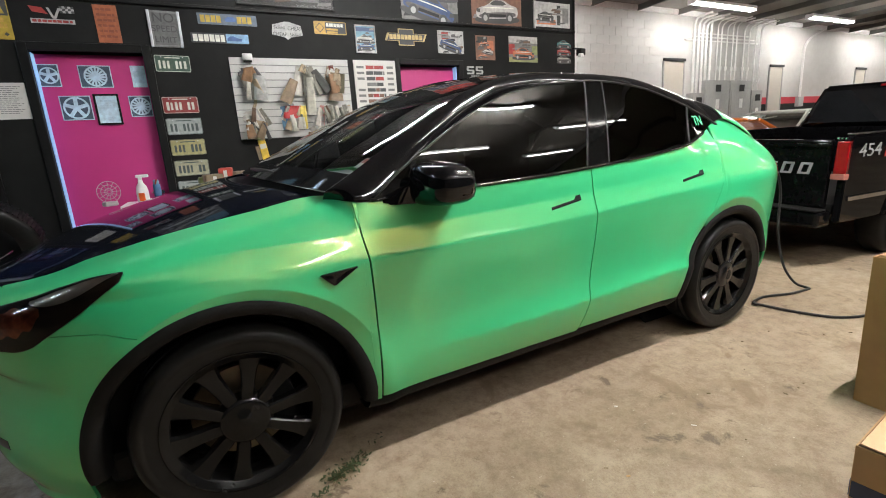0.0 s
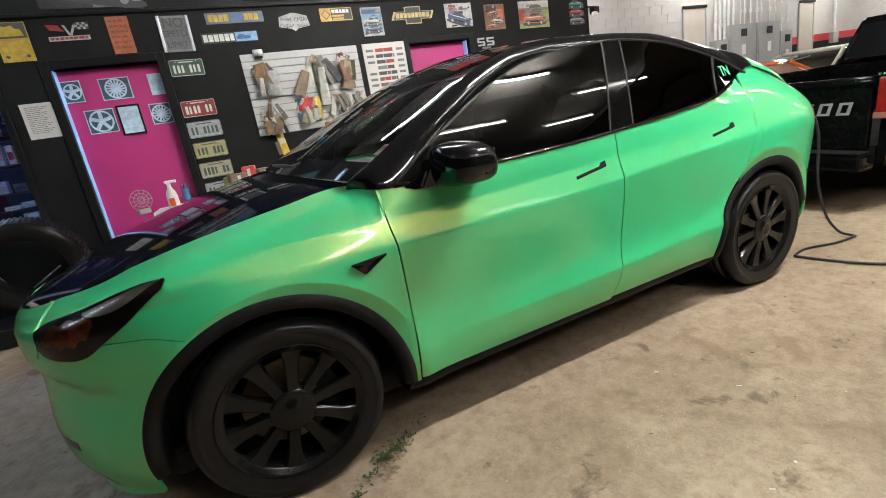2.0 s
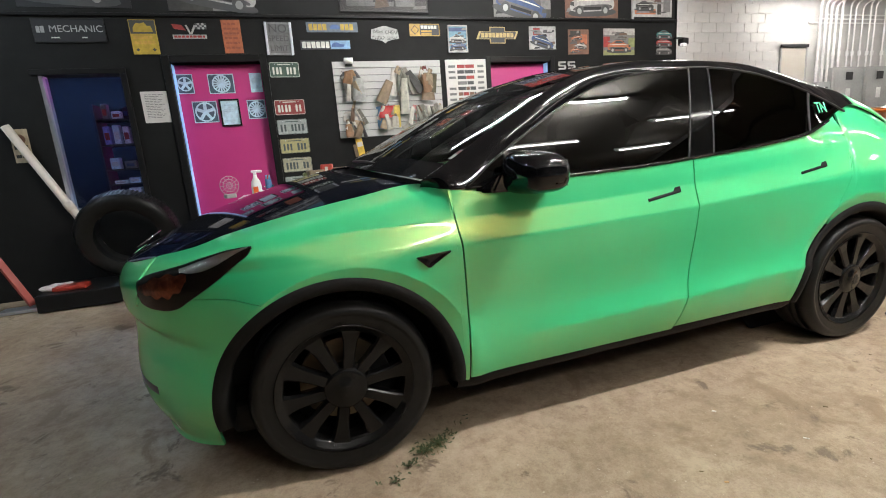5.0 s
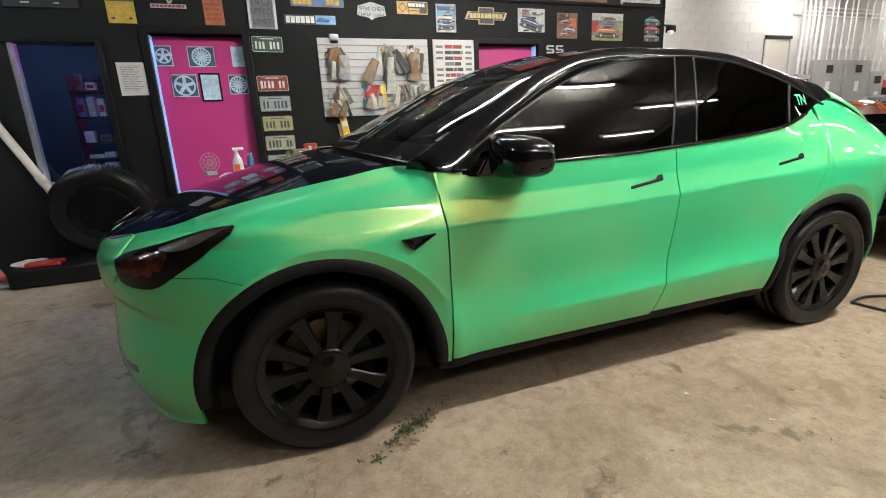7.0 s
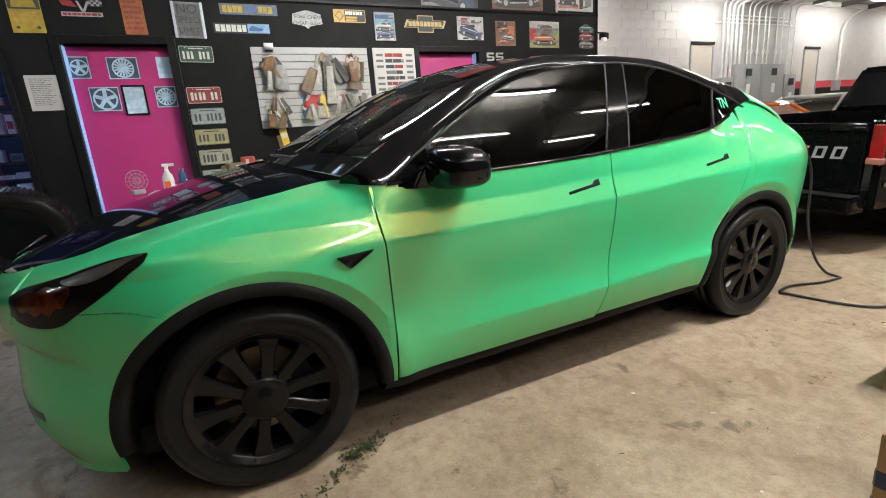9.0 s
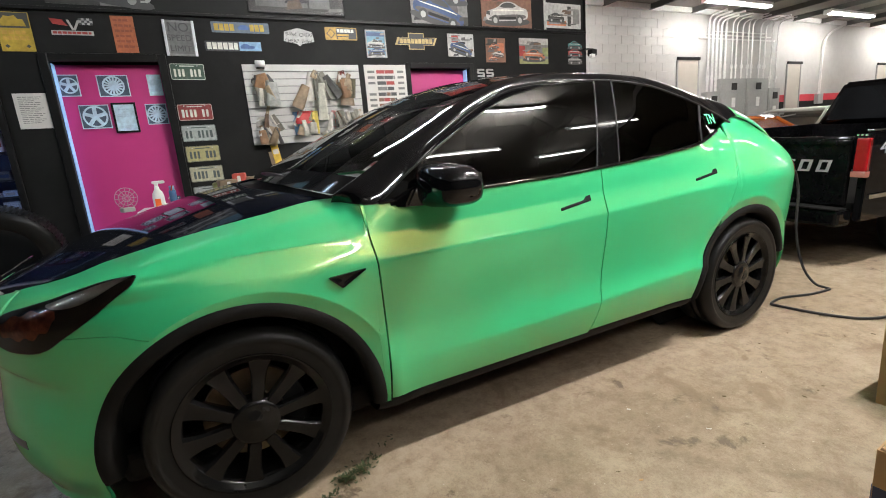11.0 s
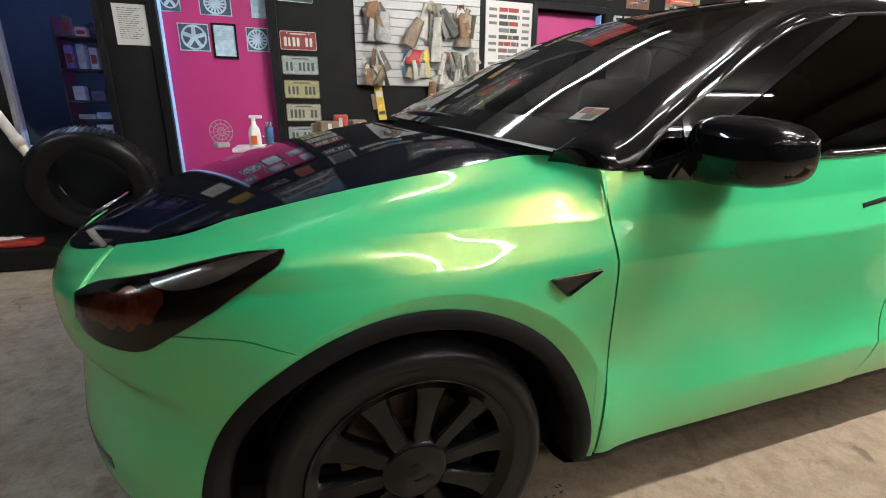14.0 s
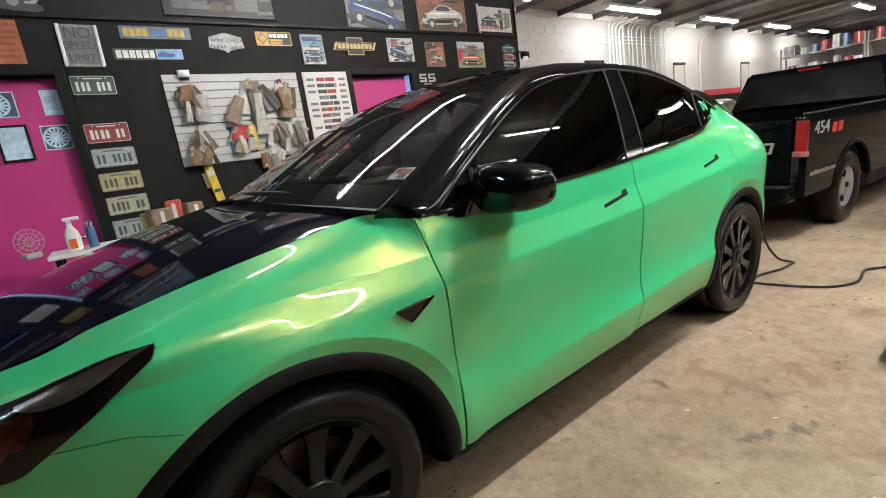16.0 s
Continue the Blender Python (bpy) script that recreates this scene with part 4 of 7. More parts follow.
for side, near in SIDES:
    # pillar and roof rail skin from the window line to the windscreen and roof edge
    us = np.linspace(0.405, 2.96, 96)
    P = np.zeros((96, 9, 3))
    for i, u in enumerate(us):
        zt = max(float(win_top(u)) - 0.008, float(belt(u)) + 0.004)
        a0 = np.array([u, min(float(glass_v(u, zt)) + 0.004, float(top_v(u)) + 0.002), zt])
        a1 = rail(u)
        for j, s in enumerate(np.linspace(0, 1, 9)):
            p = a0 + (a1 - a0) * s
            p[1] += 0.016 * math.sin(math.pi * s)
            p[2] += 0.012 * math.sin(math.pi * s)
            P[i, j] = p
    smooth_sheet("roof_rail", P, GLOSS_BLACK, car, side, "glossy black pillar and roof rail", 0.01)
    # rear pillar between quarter panel and hatch glass
    us = np.linspace(2.955, 3.74, 24)
    for name, s0, s1, mat, label in (("quarter_top", 0.0, 0.66, WRAP, ""), ("rear_pillar", 0.68, 1.0, GLOSS_BLACK, "glossy black hatch edge")):
        P = np.zeros((24, 8, 3))
        for i, u in enumerate(us):
            a0, a1 = np.array([u, float(top_v(u)), float(top_z(u))]), rail(u)
            for j, q in enumerate(np.linspace(s0, s1, 8)):
                P[i, j] = a0 + (a1 - a0) * q + np.array([0, 0.010, 0.012]) * math.sin(math.pi * q)
        smooth_sheet(name, P, mat, car, side, label, 0.006)
    smooth_sheet("front_window", window_patch((0.762, 0.782), (1.685, 1.878)), TINT, car, side, "dark tinted front window", 0.004)
    smooth_sheet("rear_window", window_patch((1.845, 2.005), (2.495, 2.597)), TINT, car, side, "dark tinted rear window", 0.004)
    smooth_sheet("quarter_window", window_patch((2.525, 2.622), (2.77, 2.845)), TINT, car, side, "dark tinted quarter window", 0.004)
    smooth_sheet("b_pillar", window_patch((1.695, 1.888), (1.835, 1.997), 0.008, 0.002, 6), PILLAR, car, side, "black door pillar", 0.01)
    for ua, ub in (((1.686, 1.879), (1.694, 1.887)), ((1.836, 1.999), (1.844, 2.006)), ((2.496, 2.598), (2.510, 2.611))):
        smooth_sheet("window_seal", window_patch(ua, ub, 0.01, 0.004, 3), DARKGREY, car, side, "grey rubber window seal", 0.006)
    smooth_sheet("corner_window", window_patch((0.572, 0.580), (0.742, 0.762)), TINT, car, side, "dark tinted corner window", 0.004)
    smooth_sheet("window_divider", window_patch((0.740, 0.760), (0.766, 0.786), 0.006, 0.003, 4), GLOSS_BLACK, car, side, "glossy black window divider", 0.01)
    # belt and top mouldings
    us = np.linspace(0.56, 2.66, 80)
    bm = tube(bmesh.new(), [(u, side * (float(glass_v(u, float(belt(u)))) + 0.008), float(belt(u)) + 0.006) for u in us], 0.0085, 6)
    part("belt_moulding", bm, GLOSS_BLACK, car, "glossy black belt moulding", True)
    us = np.linspace(0.57, 2.86, 80)
    bm = tube(bmesh.new(), [(u, side * (float(glass_v(u, float(win_top(u)))) + 0.004), float(win_top(u)) - 0.006) for u in us], 0.006, 6)
    part("window_moulding", bm, SATIN_BLACK, car, "satin black window moulding", True)

    # mirror: swept-back housing on a short arm
    bm = bmesh.new()
    g = bmesh.ops.create_uvsphere(bm, u_segments=36, v_segments=20, radius=1.0)
    for vtx in g["verts"]:
        x, y, z = vtx.co
        f = lambda c, e: math.copysign(abs(c) ** e, c)
        px, py, pz = f(x, 0.66), f(y, 0.55), f(z, 0.58)
        out = (py + 1) / 2
        vtx.co = (0.785 + 0.092 * px + 0.055 * out, side * (0.990 + 0.118 * py), 1.132 + pz * (0.101 - 0.012 * out) * (1.0 if pz > 0 else 0.82) - (0.010 * out if pz > 0 else -0.008 * out))
    mirror = part("mirror", bm, GLOSS_BLACK, car, "glossy black door mirror", True)
    bm = bmesh.new()
    for q in ((0.58, 0.872, 1.070), (0.60, 0.875, 1.105), (0.80, 0.872, 1.075), (0.80, 0.870, 1.110), (0.66, 0.915, 1.066), (0.70, 0.93, 1.15), (0.86, 0.93, 1.060), (0.86, 0.93, 1.14)):
        bm.verts.new((q[0], side * q[1], q[2]))
    bmesh.ops.convex_hull(bm, input=bm.verts)
    bmesh.ops.bevel(bm, geom=bm.edges[:], offset=0.008, segments=2, affect="EDGES")
    part("mirror_base", bm, GLOSS_BLACK, mirror)
    bm = bmesh.new()
    box(bm, (0, 0, 0), (0.006, 0.17, 0.10), 0.002, pose(0.922, side * 0.99, 1.137, 0, 0, side * 10))
    part("mirror_glass", bm, CHROME, mirror, "mirror glass")

    # door handles: dark slot with an upturned end
    for h0, h1, z0, z1 in ((1.424, 1.612, 0.960, 0.986), (2.374, 2.561, 1.002, 1.028)):
        n = 14
        P = np.zeros((n, 4, 3))
        for i, t in enumerate(np.linspace(0, 1, n)):
            u = h0 + (h1 - h0) * t
            zc = z0 + (z1 - z0) * t
            up = 0.020 if t > 0.84 else 0.006
            for j, dz in enumerate((-0.008, -0.002, 0.003, up)):
                P[i, j] = (u, float(skin(u, zc + dz)) + (0.004 if 0 < j < 3 else 0.002), zc + dz)
        h = smooth_sheet("door_handle", P, CLAD, fd if h0 < 2 else rd, side, "black flush door handle", 0.004)

    # fender badge camera: dark triangle on a raised surround
    tri = [(0.313, 0.857), (0.467, 0.868), (0.364, 0.808)]
    cx, cz = sum(p[0] for p in tri) / 3, sum(p[1] for p in tri) / 3
    bm = bmesh.new()
    rings = []
    for k, o in ((1.0, 0.002), (0.97, 0.010), (0.86, 0.011), (0.84, 0.004), (0.4, 0.003)):
        pts = []
        for i in range(3):
            a, b2 = np.array(tri[i]), np.array(tri[(i + 1) % 3])
            for t in np.linspace(0.06, 0.94, 6):
                p = a + (b2 - a) * t
                u, z = cx + (p[0] - cx) * k, cz + (p[1] - cz) * k
                pts.append(bm.verts.new((u, side * (float(skin(u, z)) + o), z)))
        rings.append(pts)
    for r0, r1 in zip(rings, rings[1:]):
        for i in range(18):
            bm.faces.new((r0[i], r0[(i + 1) % 18], r1[(i + 1) % 18], r1[i]))
    bm.faces.new(rings[-1])
    bmesh.ops.recalc_face_normals(bm, faces=bm.faces)
    part("side_camera", bm, GLOSS_BLACK, fender, "glossy black triangular camera trim")

    # headlamp: housing with reflector and amber corner under a clear lens
    up_u, up_z = [-0.69, -0.645, -0.566, -0.50, -0.44, -0.33, -0.262], [0.853, 0.876, 0.899, 0.917, 0.936, 0.963, 0.971]
    lo_u, lo_z = [-0.69, -0.675, -0.63, -0.58, -0.54, -0.497, -0.40, -0.311, -0.266, -0.262], [0.798, 0.777, 0.762, 0.760, 0.768, 0.795, 0.858, 0.922, 0.957, 0.966]

    def lamp_patch(t0, t1, s0, s1, lift, n=34, m=12):
        P = np.zeros((n, m, 3))
        for i, t in enumerate(np.linspace(t0, t1, n)):
            u = -0.69 + (0.69 - 0.262) * t
            a0, a1 = float(hermite(u, lo_u, lo_z)), float(hermite(u, up_u, up_z))
            b0, b1 = (s0(t), s1(t)) if callable(s0) else (s0, s1)
            for j, s in enumerate(np.linspace(b0, b1, m)):
                z = a0 + (a1 - a0) * s
                P[i, j] = (u, float(skin(u, min(z, float(top_z(u)) - 0.001))) + lift, z)
        return P

    lamp = smooth_sheet("headlamp", lamp_patch(0, 1, 0, 1, 0.005), LAMP_DARK, car, side, "smoked headlamp with amber corner", 0.02)
    part("reflector", sheet(lamp_patch(0.40, 0.97, lambda t: 0.93 - 0.34 * math.sin(math.pi * (t - 0.39) / 0.60) ** 0.8, lambda t: 0.94, 0.0065), side, 0.002), LAMP_GREY, lamp, "pale reflector strip", True)
    part("amber_corner", sheet(lamp_patch(0.02, 0.46, lambda t: 0.60 - 0.26 * math.sin(math.pi * (t - 0.01) / 0.46) ** 0.6 + 0.05 * math.sin(t * 60), lambda t: 0.68 + 0.22 * math.sin(math.pi * (t - 0.01) / 0.46) ** 0.6 + 0.03 * math.sin(t * 47), 0.0065, 24), side, 0.002), AMBER, lamp, "amber corner reflector", True)
    part("lens", sheet(lamp_patch(0, 1, 0, 1, 0.010), side, 0.006), LENS, lamp, "clear glossy lens", True)
    # lower corner duct of the bumper
    P = np.zeros((14, 6, 3))
    for i, u in enumerate(np.linspace(-0.865, -0.70, 14)):
        for j, z in enumerate(np.linspace(0.392, 0.425, 6)):
            P[i, j] = (u, float(skin(u, z)) + 0.002, z)
    part("bumper_slot", sheet(P, side, 0.004), SATIN_BLACK, car, "dark bumper air slot", True)
    # tail lamp
    P = np.zeros((10, 6, 3))
    for i, u in enumerate(np.linspace(3.45, 3.74, 10)):
        for j, z in enumerate(np.linspace(0.93, 1.02, 6)):
            P[i, j] = (u, float(skin(u, min(z, float(top_z(u)) - 0.002))) + 0.003, z)
    part("tail_lamp", sheet(P, side, 0.01), TAIL_RED, car, "dark red tail lamp", True)

# floor pan and cabin
part("floor_pan", span(-0.46, 3.45, -0.78, 0.78, 0.17, 0.30, 0.03), CLAD, car, "black underbody")
bm = bmesh.new()
box(bm, (1.9, 0, 0.60), (2.7, 1.62, 0.62), 0.05)
part("cabin_tub", bm, INTERIOR, car)
bm = bmesh.new()
box(bm, (0.74, 0, 1.045), (0.52, 1.56, 0.09), 0.04)
box(bm, (0.50, 0, 1.045), (0.30, 1.34, 0.07), 0.03)
box(bm, (0.32, 0, 1.065), (0.20, 1.00, 0.05), 0.02)
part("dashboard", bm, DASH, car, "grey padded dashboard", True)
for s in (-1, 1):
    part("door_lining", span(0.58, 2.60, s * 0.77, s * 0.80, 0.55, 1.075, 0.01), INTERIOR, car, "black door lining")
for s in (-0.38, 0.38):
    bm = bmesh.new()
    box(bm, (1.48, s, 1.08), (0.16, 0.50, 0.55), 0.07)
    box(bm, (1.55, s, 1.42), (0.11, 0.28, 0.18), 0.05)
    part("front_seat", bm, INTERIOR, car, "black front seat", True)
ring = [(0.98 + 0.06 * math.sin(a), -0.38 + 0.18 * math.cos(a), 1.03 + 0.16 * math.sin(a)) for a in np.linspace(0, math.tau, 28)]
part("steering_wheel", tube(bmesh.new(), ring, 0.016, 8), INTERIOR, car, "black steering wheel rim", True)

# wipers
for v0, v1, uo in ((-0.56, 0.08, 0.0), (0.10, 0.55, 0.02)):
    n = 12
    pts = []
    for t in np.linspace(0, 1, n):
        v = v0 + (v1 - v0) * t
        k = abs(v) / 0.735
        pts.append((0.245 + uo + (0.50 - 0.245) * k**2, v, 1.186 + (1.128 - 1.186) * k**2.4 + 0.012 * math.sin(math.pi * t)))
    w = part("wiper", tube(bmesh.new(), pts, 0.009, 6), SATIN_BLACK, car, "black wiper blade", True)
# inspection sticker low on the windscreen, paper sheet on the dash
bm = bmesh.new()
box(bm, (0, 0, 0), (0.075, 0.105, 0.002), 0.0, pose(0.66, -0.555, 1.212, 0, -28, 6))
stk = part("windscreen_sticker", bm, PAPER, car, "printed inspection sticker")
for i, (dx, dy, c) in enumerate(((0.015, 0.02, (0.30, 0.06, 0.05)), (-0.018, -0.02, (0.12, 0.14, 0.10)), (0.01, -0.03, (0.35, 0.12, 0.06)))):
    bm = bmesh.new()
    box(bm, (dx, dy, 0.002), (0.03, 0.045, 0.001), 0.0, pose(0.66, -0.555, 1.212, 0, -28, 6))
    part("print_block", bm, paint("sticker_print_" + "abc"[i], c), stk)
# green letters on the quarter window
for ch, u, s in (("T", 2.615, 0.088), ("N", 2.660, 0.088)):
    z = 1.318
    v = float(glass_v(u, z))
    lean = math.degrees(math.atan2(0.47, 1))
    text_mesh("window_letter", ch, s, STICKER, car, pose(u, -(v + 0.012), z, 90 - lean, 0, 2), 0.001, "bright green sticker letter", 0.72)

# wheels
def wheel(parent, u, side):
    y0 = 0.935  # outer face
    hub = 0.352
    w = part("wheel", tyre_mesh(), RUBBER, parent, "black tyre with a black ten-spoke alloy rim", True)
    w.matrix_basis = pose(u, side * (y0 - 0.125), hub, 0, 0, 0 if side < 0 else 180)
    bm = bmesh.new()
    ring = lathe(bm, [(0.270, -0.114), (0.274, -0.121), (0.269, -0.122), (0.263, -0.112), (0.243, -0.107), (0.238, -0.098), (0.236, 0.10)], 72)
    part("rim", bm, RIM, w, "black alloy rim", True)
    for k in range(10):
        a = k * math.tau / 10 + 0.12
        part("spoke", spoke_mesh(a, k), RIM, w, "", False)
    bm = bmesh.new()
    lathe(bm, [(0.0, -0.113), (0.026, -0.113), (0.028, -0.111), (0.072, -0.113), (0.084, -0.109), (0.090, -0.096), (0.092, -0.05)], 40)
    part("hub_cap", bm, RIM, w, "", True)
    bm = bmesh.new()
    cyl(bm, (0, -0.012, 0), (0, 0.012, 0), 0.178, n=48)
    cyl(bm, (0, -0.03, 0), (0, 0.03, 0), 0.085, n=32)
    part("brake_disc", bm, STEEL, w, "worn steel brake disc")
    bm = bmesh.new()
    P = [[(r * math.cos(a), y, r * math.sin(a)) for r, y in ((0.11, -0.045), (0.19, -0.05), (0.195, 0.05), (0.11, 0.05))] for a in np.linspace(math.radians(-35), math.radians(35), 8)]
    vs = [[bm.verts.new(p) for p in row] for row in P]
    for r0, r1 in zip(vs, vs[1:]):
        for i in range(4):
            bm.faces.new((r0[i], r0[(i + 1) % 4], r1[(i + 1) % 4], r1[i]))
    bm.faces.new(vs[0])
    bm.faces.new(vs[-1][::-1])
    bmesh.ops.recalc_face_normals(bm, faces=bm.faces)
    part("brake_caliper", bm, CLAD, w, "dark brake caliper")
    return w


def lathe(bm, prof, n):
    """Turn a profile of (radius, y) round the y axis."""
    rings = []
    for r, y in prof:
        if r < 1e-6:
            rings.append([bm.verts.new((0, y, 0))])
        else:
            rings.append([bm.verts.new((r * math.cos(k * math.tau / n), y, r * math.sin(k * math.tau / n))) for k in range(n)])
    for a, b in zip(rings, rings[1:]):
        for k in range(n):
            q = (k + 1) % n
            if len(a) == 1:
                bm.faces.new((a[0], b[k], b[q]))
            elif len(b) == 1:
                bm.faces.new((a[k], a[q], b[0]))
            else:
                bm.faces.new((a[k], a[q], b[q], b[k]))
    bmesh.ops.recalc_face_normals(bm, faces=bm.faces)
    return rings


def tyre_mesh():
    bm = bmesh.new()
    lathe(bm, [(0.266, -0.112), (0.276, -0.119), (0.284, -0.116), (0.304, -0.130), (0.310, -0.127), (0.318, -0.132), (0.334, -0.133), (0.348, -0.124), (0.358, -0.108), (0.362, -0.092), (0.3635, -0.05),
               (0.357, -0.049), (0.357, -0.041), (0.3645, -0.04), (0.3645, -0.005), (0.358, -0.004), (0.358, 0.004), (0.3645, 0.005), (0.3635, 0.06), (0.358, 0.1), (0.330, 0.128), (0.27, 0.112)], 96)
    return bm


def spoke_mesh(a, k):
    """A broad blade from hub to rim, one edge lower than the other, with a bright-cut outer flank."""
    bm = bmesh.new()
    ca, sa = math.cos(a), math.sin(a)

    def at(r, off, y):
        return (r * ca - off * sa, y, r * sa + off * ca)

    rows = []
    for r, w, y in ((0.050, 0.020, -0.108), (0.10, 0.034, -0.106), (0.14, 0.034, -0.104), (0.19, 0.040, -0.103), (0.225, 0.052, -0.105), (0.246, 0.064, -0.107)):
        tw = 0.020 if r > 0.08 else 0.008
        rows.append([bm.verts.new(at(r, -w * 0.75, y + tw)), bm.verts.new(at(r, -w * 0.55, y + 0.003)), bm.verts.new(at(r, w * 0.55, y)), bm.verts.new(at(r, w * 0.7, y + 0.006)), bm.verts.new(at(r, w * 0.6, y + 0.045)), bm.verts.new(at(r, -w * 0.6, y + 0.05))])
    for p, q in zip(rows, rows[1:]):
        for i in range(6):
            j = (i + 1) % 6
            bm.faces.new((p[i], p[j], q[j], q[i]))
    bm.faces.new(rows[0][::-1])
    bm.faces.new(rows[-1])
    bmesh.ops.recalc_face_normals(bm, faces=bm.faces)
    return bm


for u in (0.0, WB):
    for side in (-1, 1):
        wheel(car, u, side)


# ---------------------------------------------------------------- black pickup behind the car
FLOOR_ROLL = math.degrees(math.atan(0.04))
truck = thing("pickup_truck", "black pickup truck with an open bed and silver side number", "pickup truck", pose(5.363, -2.654, floor_z(-2.654), FLOOR_ROLL, 0, -5))


def arch_profile(x0, x1, z0, z1, cx, r, n=14):
    """Side panel outline with a round wheel opening in its lower edge."""
    pts = [(x0, z0)]
    if cx is not None:
        pts += [(cx - r * math.cos(a), max(z0, 0.36 + r * math.sin(a))) for a in np.linspace(-0.05, math.pi + 0.05, n)]
    pts += [(x1, z0), (x1, z1 - 0.03), (x1 - 0.02, z1), (x0 + 0.03, z1), (x0, z1 - 0.05)]
    return pts


def bevelled(bm, w=0.012):
    bmesh.ops.bevel(bm, geom=[e for e in bm.edges if e.calc_face_angle(0) > 0.6], offset=w, segments=2, affect="EDGES")
    return bm


for s in (-1, 1):
    y0 = -0.96 if s < 0 else 0.90
    part("bed_side", bevelled(prism(arch_profile(-1.12, 1.38, 0.44, 1.15, 0.0, 0.45), 0.06, pose(0, y0, 0))), TRUCK, truck)
    part("cab_side", bevelled(prism([(1.40, 0.44), (2.98, 0.44), (2.98, 1.12), (1.40, 1.15)], 0.06, pose(0, y0, 0))), TRUCK, truck, "black cab door")
    part("wing", bevelled(prism(arch_profile(3.0, 4.5, 0.44, 1.06, 3.42, 0.45), 0.06, pose(0, y0, 0))), TRUCK, truck)
    part("wheel_lip", tube(bmesh.new(), [(0.46 * math.cos(a), y0 + (0.0 if s < 0 else 0.06), 0.36 + 0.46 * math.sin(a)) for a in np.linspace(0.15, math.pi - 0.15, 24)], 0.022, 8), TRUCK, truck, "rounded wheel lip", True)
    part("rocker", span(0.45, 2.95, y0, y0 + 0.06, 0.30, 0.435, 0.012), CLAD, truck)
    part("body_moulding", span(-1.05, -0.48, y0 - 0.014 * (s < 0), y0 + 0.06 + 0.014 * (s > 0), 0.62, 0.66, 0.006), CHROME, truck, "thin bright body moulding")
    tl = part("tail_lamp", span(-1.15, -1.10, y0 - 0.006, y0 + 0.085 if s < 0 else y0 + 0.066, 0.80, 1.11, 0.012), TAIL_RED, truck, "red tail lamp with a clear lower section")
    part("reverse_lens", span(-1.157, -1.095, y0 - 0.011, y0 + 0.095 if s < 0 else y0 + 0.07, 0.80, 0.85, 0.008), TAIL_CLEAR, tl, "clear reversing lens")
    for c in range(3):
        part("chrome_vent", span(-1.158, -1.145, y0 + 0.012 + 0.028 * c, y0 + 0.03 + 0.028 * c, 1.125, 1.14, 0.003), CHROME, tl, "small bright slot")
    part("door_handle", span(1.50, 1.66, y0 - 0.02 if s < 0 else y0 + 0.06, y0 if s < 0 else y0 + 0.08, 0.98, 1.02, 0.006), CLAD, truck)
part("tailgate", span(-1.13, -1.08, -0.84, 0.84, 0.55, 1.12, 0.014), TRUCK, truck, "black tailgate")
part("tailgate_trim", span(-1.142, -1.128, -0.84, 0.84, 1.06, 1.09, 0.004), TRUCK, truck, "raised tailgate strip")
part("rear_bumper", span(-1.30, -1.10, -0.90, 0.90, 0.40, 0.54, 0.03), TRUCK, truck, "black step bumper")
part("bumper_pad", span(-1.305, -1.16, -0.88, 0.88, 0.54, 0.552, 0.003), CLAD, truck)
part("bed_floor", span(-1.08, 4.3, -0.88, 0.88, 0.50, 0.58, 0.01), CLAD, truck)
part("bonnet", span(2.95, 4.45, -0.90, 0.90, 0.98, 1.10, 0.04), TRUCK, truck)
part("front_panel", span(4.4, 4.52, -0.9, 0.9, 0.4, 1.0, 0.03), TRUCK, truck)
# slanted silver blocks in place of the maker's name
for i in range(9):
    y = 0.56 - i * 0.145
    bm = bmesh.new()
    for q in [[(0, 0), (0.095, 0), (0.099, 0.018), (0.004, 0.018)], [(0.019, 0.082), (0.114, 0.082), (0.118, 0.10), (0.023, 0.10)], [(0.004, 0.018), (0.028, 0.018), (0.043, 0.082), (0.019, 0.082)]] + ([[(0.075, 0.018), (0.099, 0.018), (0.114, 0.082), (0.090, 0.082)]] if i % 3 else []):
        piece = prism(q, 0.004, pose(-1.134, y, 0.83, 0, 0, -90))
        me = bpy.data.meshes.new("mark")
        piece.to_mesh(me)
        piece.free()
        bm.from_mesh(me)
        bpy.data.meshes.remove(me)
    part("tailgate_mark", bm, LETTER, truck, "slanted silver tailgate mark")
text_mesh("side_number", "454", 0.15, LETTER, truck, pose(-0.83, -0.963, 1.02, 90, 0, 0), 0.002, "silver side number", 1.45)
for k in range(2):
    bm = prism([(0, 0), (0.10, 0), (0.12, 0.09), (0.02, 0.09)], 0.004, pose(-0.615 + k * 0.135, -0.966, 0.955))
    part("side_mark", bm, LETTER_RED, truck, "red slanted side mark")


def tapered(x0, x1, z0, z1, w0, w1, inx0, inx1, bevel=0.03):
    """A cab or cap shell, narrower and shorter at its top."""
    bm = bmesh.new()
    lo = [bm.verts.new(p) for p in ((x0, -w0, z0), (x1, -w0, z0), (x1, w0, z0), (x0, w0, z0))]
    hi = [bm.verts.new(p) for p in ((x0 + inx0, -w1, z1), (x1 - inx1, -w1, z1), (x1 - inx1, w1, z1), (x0 + inx0, w1, z1))]
    bm.faces.new(lo[::-1])
    bm.faces.new(hi)
    for i in range(4):
        j = (i + 1) % 4
        bm.faces.new((lo[i], lo[j], hi[j], hi[i]))
    bmesh.ops.bevel(bm, geom=bm.edges[:], offset=bevel, segments=3, affect="EDGES")
    return bm


